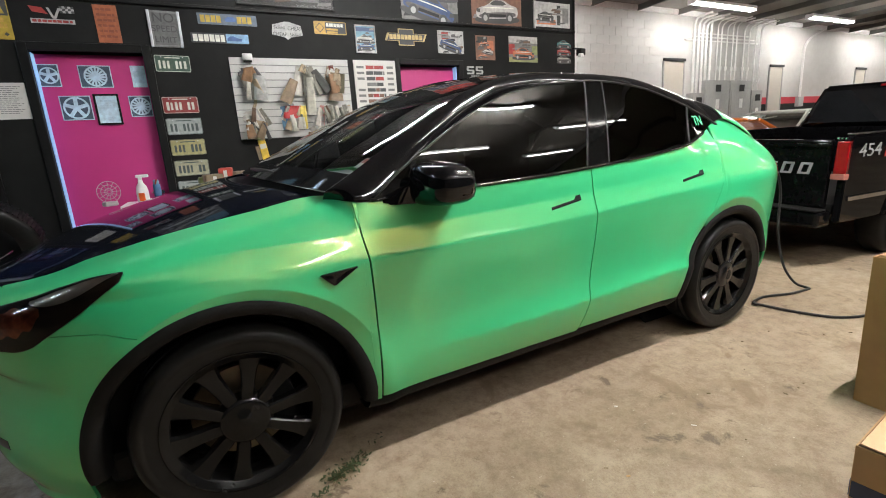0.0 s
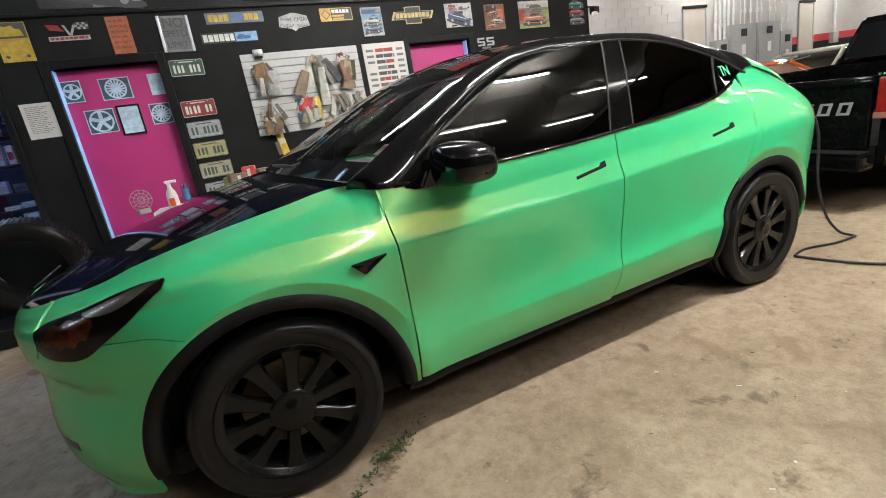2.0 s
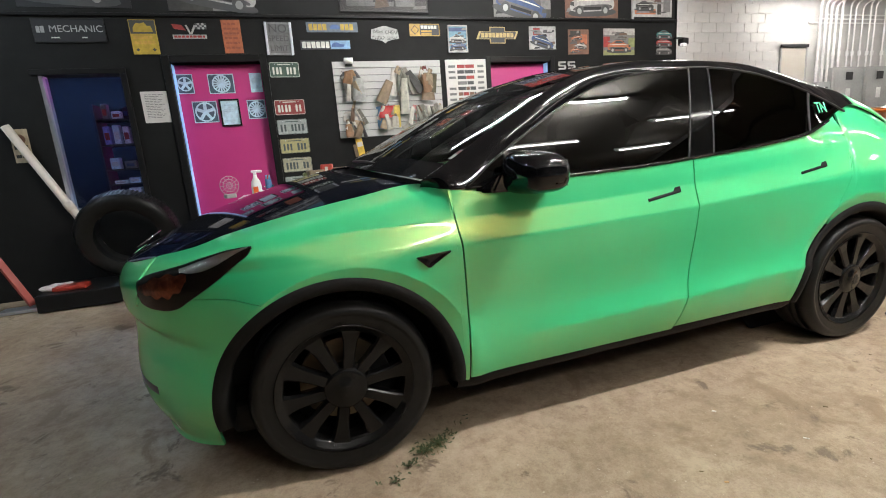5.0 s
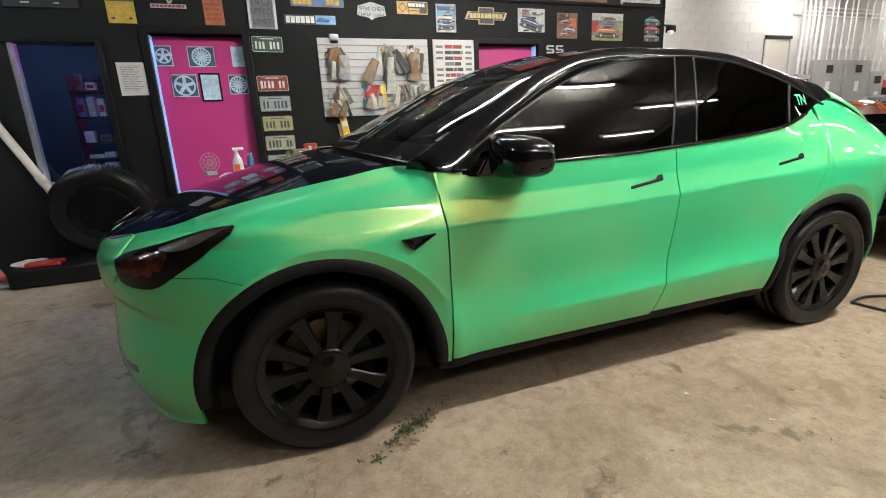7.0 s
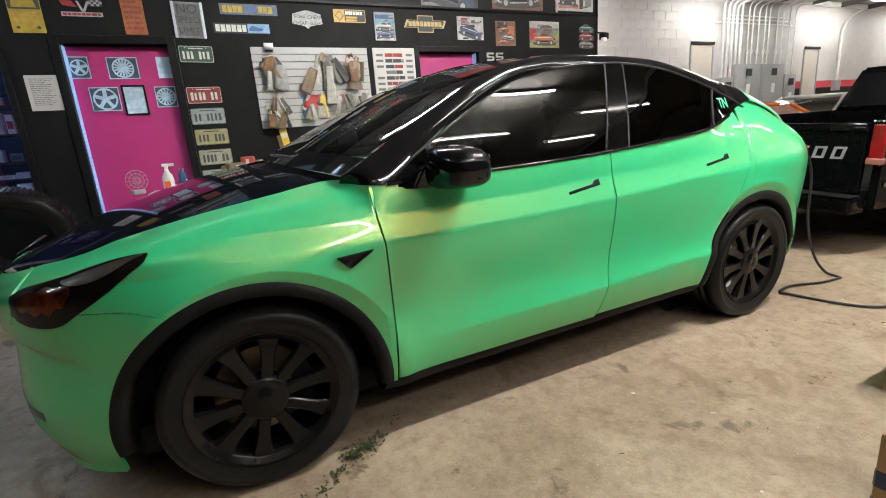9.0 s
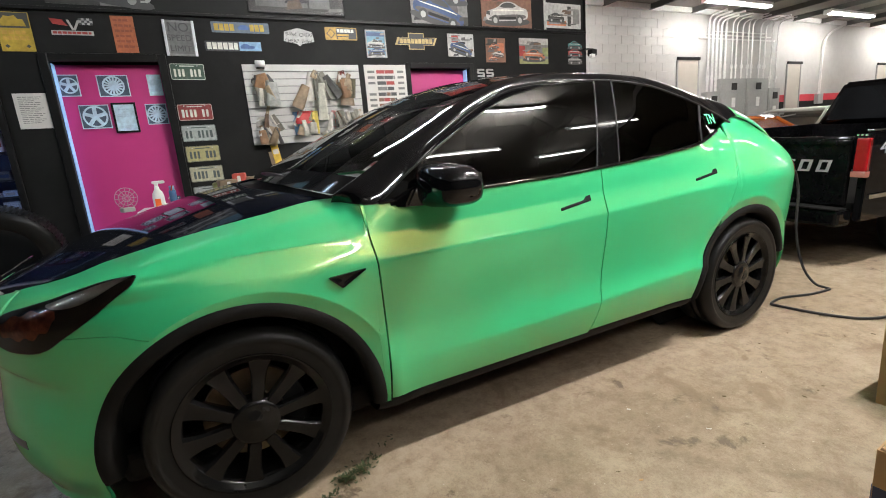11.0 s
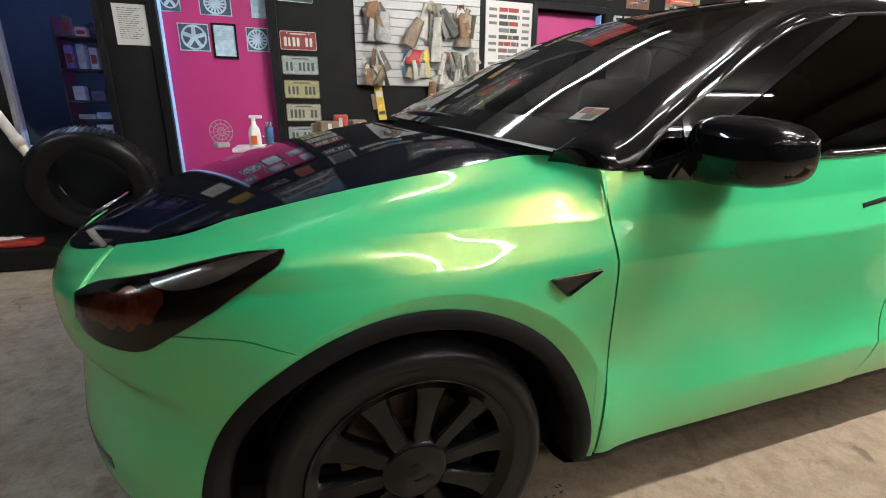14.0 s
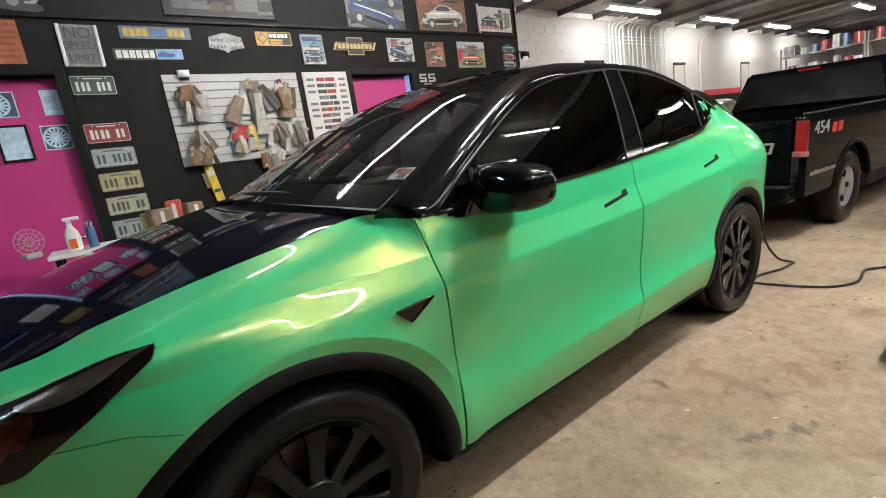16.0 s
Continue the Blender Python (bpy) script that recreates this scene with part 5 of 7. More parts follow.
def leaning_pane(x0, x1, z0, z1, w0, w1, zlo, zhi, top_in0=0.0, top_in1=0.0, out=0.006):
    """A pane on the leaning side of such a shell."""
    f = lambda z: w0 + (w1 - w0) * (z - zlo) / (zhi - zlo) + out
    bm = bmesh.new()
    vs = [bm.verts.new(p) for p in ((x0, -f(z0), z0), (x1, -f(z0), z0), (x1 - top_in1, -f(z1), z1), (x0 + top_in0, -f(z1), z1))]
    bm.faces.new(vs)
    r = bmesh.ops.extrude_face_region(bm, geom=bm.faces[:])
    bmesh.ops.translate(bm, vec=(0, 0.01, 0), verts=[v for v in r["geom"] if isinstance(v, bmesh.types.BMVert)])
    bmesh.ops.recalc_face_normals(bm, faces=bm.faces)
    return bm


part("bed_rail", span(-1.05, 1.34, -0.945, -0.885, 1.152, 1.168, 0.005), CHROME, truck, "thin bright bed rail")
part("bed_front", span(1.33, 1.39, -0.90, 0.90, 0.55, 1.14, 0.01), TRUCK, truck)
part("cab", tapered(1.40, 3.25, 1.13, 1.645, 0.90, 0.74, 0.17, 0.60), TRUCK, truck, "black truck cab", True)
part("cab_window", leaning_pane(1.72, 2.02, 1.19, 1.55, 0.90, 0.74, 1.13, 1.645, 0.08, 0.0), TRUCK_GLASS, truck, "dark rear cab window")
part("cab_window", leaning_pane(2.08, 2.86, 1.19, 1.55, 0.90, 0.74, 1.13, 1.645, 0.0, 0.32), TRUCK_GLASS, truck, "dark cab door window")
bm = bmesh.new()
bm.faces.new([bm.verts.new(q) for q in ((1.408, -0.80, 1.19), (1.521, -0.70, 1.575), (1.521, 0.70, 1.575), (1.408, 0.80, 1.19))])
part("cab_rear_window", bm, CAB_GLASS, truck, "dark glossy cab rear window")
part("brake_light", span(1.51, 1.54, -0.12, 0.12, 1.59, 1.62, 0.005), TAIL_RED, truck, "high red brake light")


def truck_wheel(x, side):
    w = part("wheel", bmesh.new(), RUBBER, truck, "black tyre on a silver steel wheel", True)
    bm = bmesh.new()
    lathe(bm, [(0.20, -0.10), (0.23, -0.118), (0.30, -0.125), (0.345, -0.11), (0.36, -0.08), (0.362, 0.08), (0.34, 0.11), (0.2, 0.1)], 48)
    bm.to_mesh(w.data)
    bm.free()
    w.data.shade_smooth()
    w.matrix_basis = pose(x, side * 0.82, 0.36, 0, 0, 0 if side < 0 else 180)
    bm = bmesh.new()
    lathe(bm, [(0.0, -0.075), (0.055, -0.078), (0.07, -0.06), (0.14, -0.055), (0.175, -0.075), (0.20, -0.10), (0.212, -0.10)], 40)
    part("wheel_disc", bm, ALU, w, "silver wheel disc", True)
    for k in range(5):
        a = k * math.tau / 5
        bm = bmesh.new()
        box(bm, (0.135, -0.064, 0), (0.07, 0.02, 0.055), 0.012, pose(0, 0, 0, 0, math.degrees(a), 0))
        part("wheel_slot", bm, CLAD, w, "dark wheel slot")


for x in (0.0, 3.42):
    for s in (-1, 1):
        truck_wheel(x, s)


# ---------------------------------------------------------------- two cars beyond the truck
def old_coupe(name, label, m, body_mat, hl):
    t = thing(name, label, "car", m)
    side = [(-2.3, 0.35), (-1.75, 0.35), (-1.68, 0.55), (-1.4, 0.68), (-1.12, 0.55), (-1.05, 0.3), (1.0, 0.3), (1.07, 0.55), (1.35, 0.68), (1.63, 0.55), (1.7, 0.33), (2.3, 0.4), (2.32, 0.75), (1.2, 0.92), (-1.2, 0.95), (-2.25, 0.9)]
    part("body", bevelled(prism(side, 1.76, pose(0, -0.88, 0)), 0.03), body_mat, t)
    part("roof", tapered(-0.62, 0.45, hl - 0.07, hl, 0.66, 0.58, 0.10, 0.12, 0.025), body_mat, t, "", True)
    for s in (-1, 1):
        for x0, x1, xa, xb in ((0.98, 1.04, 0.36, 0.42), (-1.42, -1.28, -0.60, -0.48)):
            bm = bmesh.new()
            tube(bm, [(x0, s * 0.80, 0.92), ((x0 + xa) / 2, s * 0.735, (0.92 + hl) / 2 - 0.01), (xa, s * 0.64, hl - 0.05)], 0.03, 6)
            part("pillar", bm, body_mat, t)
        bm = bmesh.new()
        bm.faces.new([bm.verts.new(p) for p in ((-1.3, s * 0.79, 0.94), (0.95, s * 0.79, 0.94), (0.38, s * 0.64, hl - 0.07), (-0.56, s * 0.64, hl - 0.07))])
        part("side_window", bm, CLEAR, t, "clear side window")
    for x0, xa, n in ((1.0, 0.40, "windscreen"), (-1.36, -0.56, "rear_screen")):
        bm = bmesh.new()
        bm.faces.new([bm.verts.new(p) for p in ((x0, -0.78, 0.93), (x0, 0.78, 0.93), (xa, 0.62, hl - 0.06), (xa, -0.62, hl - 0.06))])
        part(n, bm, CLEAR, t)
    for x in (-0.35, 0.25):
        for s in (-0.36, 0.36):
            part("seat", nbox((x - 0.4, s, 0.86), (0.16, 0.48, 0.5), 0.05), DARKGREY, t, "dark seat")
    for x in (-1.4, 1.35):
        for s in (-1, 1):
            bm = bmesh.new()
            lathe(bm, [(0.0, -0.09), (0.19, -0.085), (0.2, -0.1), (0.3, -0.1), (0.33, -0.07), (0.33, 0.07), (0.2, 0.1)], 32)
            w = part("wheel", bm, RUBBER, t, "", True)
            w.matrix_basis = pose(x, s * 0.76, 0.33, 0, 0, 0 if s < 0 else 180)
    return t


old_coupe("coupe", "bright orange old coupe with a pale interior", pose(7.55, -0.15, floor_z(-0.15), FLOOR_ROLL, 0, 0), ORANGE, 1.30)
old_coupe("sedan", "grey old sedan parked along the white wall", pose(12.9, 1.15, floor_z(1.15), FLOOR_ROLL, 0, 0), SILVERCAR, 1.40)

# ---------------------------------------------------------------- far end clutter
for k in range(3):
    sh = thing("storage_shelf", "steel storage shelf full of coloured boxes", "shelf", pose(24.0, 1.2 - 2.8 * k, 0), group="storage shelves")
    for x in (0, 0.6):
        for y in (-1.35, 1.35):
            part("post", span(x - 0.03, x + 0.03, y - 0.03, y + 0.03, -0.1, 3.4), PANEL_GREY, sh)
    for z in (0.4, 1.3, 2.2, 3.0):
        part("shelf_board", span(0, 0.6, -1.35, 1.35, z, z + 0.05, 0.004), PANEL_GREY, sh)
rs = random.Random(9)
for k in range(3):
    for z in (0.45, 1.35, 2.25, 3.05):
        y = -1.3
        while y < 1.1:
            w, h = rs.uniform(0.12, 0.4), rs.uniform(0.15, 0.5)
            c = rs.choice([(0.55, 0.06, 0.06), (0.75, 0.77, 0.8), (0.10, 0.26, 0.55), (0.8, 0.8, 0.8), (0.7, 0.74, 0.8), (0.3, 0.32, 0.35), (0.12, 0.10, 0.10)])
            t = thing("carton", "coloured carton on the storage shelf", "carton", pose(24.3, 1.2 - 2.8 * k + y + w / 2, z), group="cartons")
            part("carton_body", nbox((0, 0, h / 2), (0.5, w * 0.95, h), 0.008), paint("carton_%02d%02d" % (int(c[0] * 99), int(c[2] * 99)), c), t)
            part("carton_tape", nbox((-0.251, 0, h / 2), (0.004, 0.06, h * 0.9)), PAPER, t)
            y += w + rs.uniform(0.02, 0.2)

# ---------------------------------------------------------------- boxes and cable on the floor
def carton_box(name, label, m, sx, sy, sz, bands=(), flaps=True):
    t = thing(name, label, "cardboard box", m)
    th = 0.006
    for a, b in (((0, -sy / 2), (sx, th)), ((0, sy / 2), (sx, th)), ((-sx / 2, 0), (th, sy)), ((sx / 2, 0), (th, sy))):
        part("box_wall", nbox((a[0], a[1], sz / 2), (b[0], b[1], sz), 0.001), CARD, t)
    part("box_base", nbox((0, 0, th / 2), (sx - 0.014, sy - 0.014, th)), CARD, t)
    if flaps:
        for s in (-1, 1):
            part("flap", nbox((0, s * sy * 0.26, sz + 0.004), (sx * 0.99, sy * 0.47, th), 0.001, pose(0, 0, 0, s * 1.2, 0, 0)), CARD_EDGE, t, "pale top flap")
    for z, h, mt in bands:
        for s in (-1, 1):
            part("tape_band", nbox((0, s * (sy / 2 + 0.0045), z), (sx * 0.998, 0.002, h)), mt, t, "dark printed band")
            part("tape_band", nbox((s * (sx / 2 + 0.0045), 0, z), (0.002, sy * 0.998, h)), mt, t, "dark printed band")
    return t


carton_box("cardboard_box", "tall plain brown cardboard box standing on the floor", pose(2.45, -4.69, floor_z(-4.69)), 0.62, 0.46, 0.72)
carton_box("cardboard_box", "low brown cardboard box with dark printed bands", pose(1.52, -4.93, floor_z(-4.93), 0, 0, 5), 0.46, 0.36, 0.30, ((0.14, 0.06, NAVY), (0.04, 0.05, NAVY)))
carton_box("cardboard_box", "small opened brown cardboard box on the floor", pose(5.21, -4.19, floor_z(-4.19), 0, 0, 4), 0.48, 0.44, 0.25)
bag = thing("plastic_bag", "crumpled teal plastic bag on a cardboard box", "bag", pose(1.55, -4.92, floor_z(-4.93) + 0.315))
bm = bmesh.new()
bmesh.ops.create_icosphere(bm, subdivisions=4, radius=0.09)
for v in bm.verts:
    v.co *= 1 + 0.35 * noise.noise(v.co * 22)
    v.co.z = max(v.co.z * 0.6, -0.005)
part("bag_body", bm, TEAL, bag)

cable = thing("charging_cable", "black charging cable looped across the floor", "cable")
bm = bmesh.new()
fz = lambda x, y, z=0.012: (x, y, floor_z(y) + z)
tube(bm, curve_pts([(3.33, -3.20, 0.95), (3.45, -3.27, 0.965), (3.60, -3.30, 0.92), (3.66, -3.32, 0.75), (3.60, -3.36, 0.42), (3.58, -3.44, 0.14), fz(3.62, -3.54), fz(3.60, -3.62), fz(3.40, -3.60), fz(3.12, -3.52),
                    fz(2.97, -3.55), fz(3.02, -3.76), fz(3.15, -3.99), fz(3.35, -4.07), fz(3.60, -4.05), fz(3.78, -4.16), fz(3.98, -4.24), fz(4.25, -4.17), fz(4.6, -4.3), fz(5.4, -4.25), fz(6.0, -4.05, 0.05)], 220), 0.0095, 8)
part("cord", bm, CABLE, cable, "", True)
plug = part("plug", nbox((0, 0, 0), (0.15, 0.05, 0.06), 0.02, pose(3.27, -3.18, 0.945, 0, -8, -25)), CABLE, cable, "black charging plug")

# weeds pushing through the joint by the front wheel
rw = random.Random(3)
for x, y, n, r in ((-0.17, -3.66, 90, 0.028), (-0.11, -3.635, 70, 0.026), (-0.25, -3.725, 26, 0.02), (-0.04, -3.59, 16, 0.025), (-0.33, -3.785, 22, 0.02), (0.03, -3.53, 8, 0.02)):
    w = thing("weed", "small green weed growing in a floor joint", "weed", pose(x, y, floor_z(y)), group="weeds")
    bm = bmesh.new()
    for k in range(n):
        a, d = rw.uniform(0, math.tau), abs(rw.gauss(0, r))
        px, py, h = d * math.cos(a) * 1.6, d * math.sin(a) * 0.8, rw.uniform(0.004, 0.03)
        b, s = rw.uniform(0, math.tau), rw.uniform(0.006, 0.014)
        dx, dy, up = s * math.cos(b), s * math.sin(b), rw.uniform(-0.004, 0.01)
        v = [bm.verts.new(p) for p in ((px, py, h), (px + dx - dy * 0.4, py + dy + dx * 0.4, h + up * 0.6), (px + 2 * dx, py + 2 * dy, h + up), (px + dx + dy * 0.4, py + dy - dx * 0.4, h + up * 0.5))]
        bm.faces.new(v)
    tagged(part("leaves", bm, LEAF, w), "small green leaves", "", "", "stuff")
    bm = bmesh.new()
    for k in range(n // 4):
        a, d = rw.uniform(0, math.tau), abs(rw.gauss(0, r))
        px, py = d * math.cos(a) * 1.6, d * math.sin(a)
        tube(bm, [(px, py, 0.001), (px + rw.uniform(-0.02, 0.02), py + rw.uniform(-0.02, 0.02), rw.uniform(0.004, 0.025))], 0.0012, 4)
    tagged(part("dry_litter", bm, SOIL, w), "dry brown stalks and crumbs", "", "", "stuff")
# small scraps on the floor
for i in range(34):
    x, y = rw.uniform(-0.2, 3.2), rw.uniform(-5.0, -3.75)
    t = thing("litter", "tiny pale scrap lying on the concrete", "litter", pose(x, y, floor_z(y), 0, 0, rw.uniform(0, 180)), group="floor litter")
    part("scrap", nbox((0, 0, 0.002), (rw.uniform(0.006, 0.022), rw.uniform(0.003, 0.009), 0.003), 0.0008), rw.choice([PAPER, CARD, SOIL, SOIL]), t)


# ---------------------------------------------------------------- things on the shop wall
def rounded(w, h, r, n=5):
    pts = []
    for cx, cz, a0 in ((w / 2 - r, h / 2 - r, 0), (-w / 2 + r, h / 2 - r, 90), (-w / 2 + r, -h / 2 + r, 180), (w / 2 - r, -h / 2 + r, 270)):
        pts += [(cx + r * math.cos(math.radians(a0 + 90 * k / n)), cz + r * math.sin(math.radians(a0 + 90 * k / n))) for k in range(n + 1)]
    return pts


def disc_poly(cx, cz, rx, rz, n=20):
    return [(cx + rx * math.cos(k * math.tau / n), cz + rz * math.sin(k * math.tau / n)) for k in range(n)]


def flat(name, poly, mat, parent, y=-0.004, depth=0.002, label=""):
    """A flat printed or cut shape, its front at y."""
    return part(name, prism(poly, depth, pose(0, y, 0)), mat, parent, label)


def rect(x0, x1, z0, z1):
    return [(x0, z0), (x1, z0), (x1, z1), (x0, z1)]


def on_wall(name, label, category, x0, x1, z0, z1, group="", y=-0.002, tilt=0.0):
    t = thing(name, label, category, pose((x0 + x1) / 2, y, (z0 + z1) / 2, 0, tilt, 0), group)
    return t, x1 - x0, z1 - z0


def bars(parent, w, rows, mat, seed, y, wmin=0.03, wmax=0.08, name="print_bar"):
    """Plain bars in place of writing; rows of (z, height, x0, x1)."""
    r = random.Random(seed)
    for z, h, x0, x1 in rows:
        x = x0
        while x < x1 - wmin * 0.6:
            b = min(r.uniform(wmin, wmax), x1 - x)
            flat(name, rect(x, x + b * 0.82, z, z + h), mat, parent, y, 0.0015)
            x += b


def licence_plate(x0, x1, z0, z1, ground, ink, seed, tilt=0.0):
    t, w, h = on_wall("licence_plate", "old embossed licence plate screwed to the black wall", "licence plate", x0, x1, z0, z1, "licence plates", tilt=tilt)
    flat("plate", rounded(w, h, 0.014), ground, t, -0.004, 0.003)
    rim = rounded(w - 0.008, h - 0.008, 0.012)
    part("embossed_rim", tube(bmesh.new(), [(x, -0.0045, z) for x, z in rim + rim[:1]], 0.0022, 5), ink, t)
    r = random.Random(seed)
    gap_at, n = 2 + seed % 3, 7
    for k in range(n):
        if k == gap_at:
            continue
        x = -w * 0.41 + k * w * 0.82 / n
        b, hh = w * 0.82 / n * r.uniform(0.5, 0.66), h * r.uniform(0.44, 0.50)
        flat("character_bar", rounded_at(x + b * 0.7, -h * 0.07, b, hh, 0.005), ink, t, -0.0075, 0.0035)
    flat("caption_bar", rect(-w * 0.22, w * 0.22, h * 0.32, h * 0.38), ink, t, -0.006, 0.002)
    for s in (-1, 1):
        flat("bolt", disc_poly(s * w * 0.30, h * 0.38, 0.005, 0.005, 10), ALU, t, -0.007, 0.003)
    return t


def rounded_at(cx, cz, w, h, r):
    return [(x + cx, z + cz) for x, z in rounded(w, h, r, 3)]


PLATE_GREEN = plain("plate_green", (0.045, 0.085, 0.06), 0.45, var=0.3, scale=30, dirt=0.6, dirtcol=(0.10, 0.085, 0.06))
PLATE_RED = plain("plate_red", (0.26, 0.035, 0.035), 0.45, var=0.3, scale=30, dirt=0.6, dirtcol=(0.10, 0.085, 0.06))
PLATE_WHITE = plain("plate_white", (0.36, 0.39, 0.38), 0.45, var=0.3, scale=30, dirt=0.6, dirtcol=(0.10, 0.085, 0.06))
PLATE_YELLOW = plain("plate_yellow", (0.40, 0.36, 0.17), 0.45, var=0.3, scale=30, dirt=0.6, dirtcol=(0.10, 0.085, 0.06))
PLATE_CREAM = plain("plate_cream", (0.42, 0.40, 0.28), 0.45, var=0.3, scale=30, dirt=0.6, dirtcol=(0.10, 0.085, 0.06))
PLATE_INK = paint("plate_ink", (0.07, 0.09, 0.09))
PALE_INK = paint("pale_ink", (0.62, 0.62, 0.55))
licence_plate(-0.646, -0.348, 2.140, 2.290, PLATE_GREEN, PALE_INK, 1, 1)
licence_plate(-0.648, -0.340, 1.758, 1.912, PLATE_RED, PALE_INK, 2)
licence_plate(-0.648, -0.340, 1.556, 1.710, PLATE_WHITE, PLATE_INK, 3)
licence_plate(-0.646, -0.342, 1.355, 1.508, PLATE_YELLOW, PLATE_INK, 4)
licence_plate(-0.644, -0.342, 1.155, 1.306, PLATE_CREAM, PLATE_INK, 5)
licence_plate(-0.644, -0.342, 0.955, 1.106, PLATE_WHITE, PLATE_INK, 6)

# polished sign with raised letters
t, w, h = on_wall("speed_sign", "embossed silver speed sign on the black wall", "sign", -0.630, -0.385, 2.36, 2.68, tilt=1)
flat("sign_plate", rect(-w / 2, w / 2, -h / 2, h / 2), plain("pressed_steel", (0.22, 0.22, 0.22), 0.32, metal=0.8, var=0.4, scale=14, bump=0.5, bscale=40), t, -0.006, 0.005)
flat("inner_panel", rect(-w / 2 + 0.025, w / 2 - 0.02, -h / 2 + 0.02, h / 2 - 0.02), paint("sign_grey", (0.11, 0.11, 0.11)), t, -0.008, 0.002)
for i, word in enumerate(("NO", "SPEED", "LIMIT")):
    text_mesh("sign_word", word, 0.115 if i == 0 else 0.078, INK, t, pose(-0.005, -0.009, 0.095 - i * 0.095, 90, 0, 0), 0.001, "black raised word", 1.0)
for s in (-1, 1):
    part("edge_bar", span(s * w / 2 - 0.012, s * w / 2 + 0.012, -0.02, 0, -h / 2, h / 2, 0.004), ALU, t, "bright folded edge")

# yellow street-style sign, blue street-style sign: plain blocks for the makers' words
t, w, h = on_wall("street_sign", "narrow blue street sign with yellow lettering blocks", "sign", -0.22, 0.32, 2.585, 2.685)
flat("sign_plate", rounded(w, h, 0.008), paint("sign_slate", (0.10, 0.13, 0.17)), t, -0.005, 0.004)
bars(t, w, [(-0.032, 0.064, -0.245, -0.03)], paint("sign_yellow", (0.42, 0.29, 0.04)), 3, -0.008, 0.046, 0.05, "yellow_block")
bars(t, w, [(-0.032, 0.064, 0.085, 0.245)], paint("sign_yellow", (0.42, 0.29, 0.04)), 3, -0.008, 0.046, 0.05, "yellow_block")
flat("blue_shape", [(-0.02, -0.02), (0.07, -0.02), (0.08, 0.0), (0.05, 0.025), (0.0, 0.025), (-0.03, 0.0)], paint("sign_blue", (0.06, 0.12, 0.30)), t, -0.007, 0.002)
t, w, h = on_wall("street_sign", "narrow black and blue street sign with white lettering blocks", "sign", -0.302, 0.222, 2.412, 2.505)
flat("sign_plate", rounded(w, h, 0.008), paint("sign_black", (0.03, 0.03, 0.035)), t, -0.005, 0.004)
flat("blue_ground", rect(0.05, w / 2 - 0.004, -h / 2 + 0.004, h / 2 - 0.004), paint("sign_sky", (0.20, 0.36, 0.55)), t, -0.006, 0.002)
bars(t, w, [(-0.032, 0.064, -0.245, 0.045)], PALE_INK, 5, -0.008, 0.046, 0.05, "white_block")
flat("car_shape", [(0.06, -0.022), (0.19, -0.022), (0.20, 0.0), (0.15, 0.008), (0.12, 0.024), (0.09, 0.022), (0.06, 0.0)], paint("sign_blue", (0.06, 0.12, 0.30)), t, -0.008, 0.002)

# shield-shaped white sign
t, w, h = on_wall("shield_sign", "white six-sided workshop sign with dark lettering", "sign", 0.455, 0.770, 2.472, 2.648)
hexa = [(-w / 2, -h * 0.22), (-w * 0.1, -h * 0.36), (0, -h / 2), (w * 0.1, -h * 0.36), (w / 2, -h * 0.22), (w * 0.46, h * 0.30), (0.02, h / 2), (-0.02, h / 2), (-w * 0.46, h * 0.30)]
flat("sign_plate", hexa, paint("sign_white", (0.40, 0.40, 0.385)), t, -0.006, 0.005)
for word, x, z, s, st in (("Skilled", -0.078, 0.03, 0.048, 0.9), ("CHEAP", 0.078, 0.022, 0.055, 0.85), ("CHEAP", -0.078, -0.038, 0.055, 0.85), ("Skilled", 0.078, -0.040, 0.048, 0.9)):
    text_mesh("sign_word", word, s, INK, t, pose(x, -0.0075, z, 90, 0, 0), 0.0008, "", st)

# yellow diamond sign
t, w, h = on_wall("warning_sign", "yellow and black diamond warning plate", "sign", 0.898, 1.253, 2.546, 2.675)
flat("sign_plate", rounded(w, h, 0.008), paint("sign_amber", (0.48, 0.29, 0.06)), t, -0.005, 0.004)
flat("black_panel", rect(-0.055, w / 2 - 0.008, -h / 2 + 0.01, h / 2 - 0.008), INK, t, -0.0065, 0.002)
flat("diamond", [(-0.165, 0), (-0.115, -0.05), (-0.065, 0), (-0.115, 0.05)], INK, t, -0.0065, 0.002)
flat("inner_diamond", [(-0.155, 0), (-0.115, -0.04), (-0.075, 0), (-0.115, 0.04)], paint("sign_amber", (0.48, 0.29, 0.06)), t, -0.008, 0.002)
bars(t, w, [(0.012, 0.034, -0.045, 0.16)], PALE_INK, 8, -0.008, 0.03, 0.05)
bars(t, w, [(-0.025, 0.02, -0.045, 0.16), (-0.052, 0.018, -0.045, 0.16)], paint("sign_amber", (0.48, 0.29, 0.06)), 9, -0.008, 0.12, 0.2)

# blue car plate, gold cross-shaped emblem as plain shapes
CAR_SHAPE = [(-0.5, -0.11), (-0.45, -0.19), (0.43, -0.21), (0.5, -0.14), (0.485, -0.05), (0.44, -0.01), (0.24, 0.03), (0.10, 0.13), (0.02, 0.15), (-0.15, 0.145), (-0.33, 0.045), (-0.485, 0.02)]
GLASS_SHAPE = [(0.20, 0.035), (0.09, 0.115), (0.02, 0.13), (-0.13, 0.125), (-0.25, 0.04)]


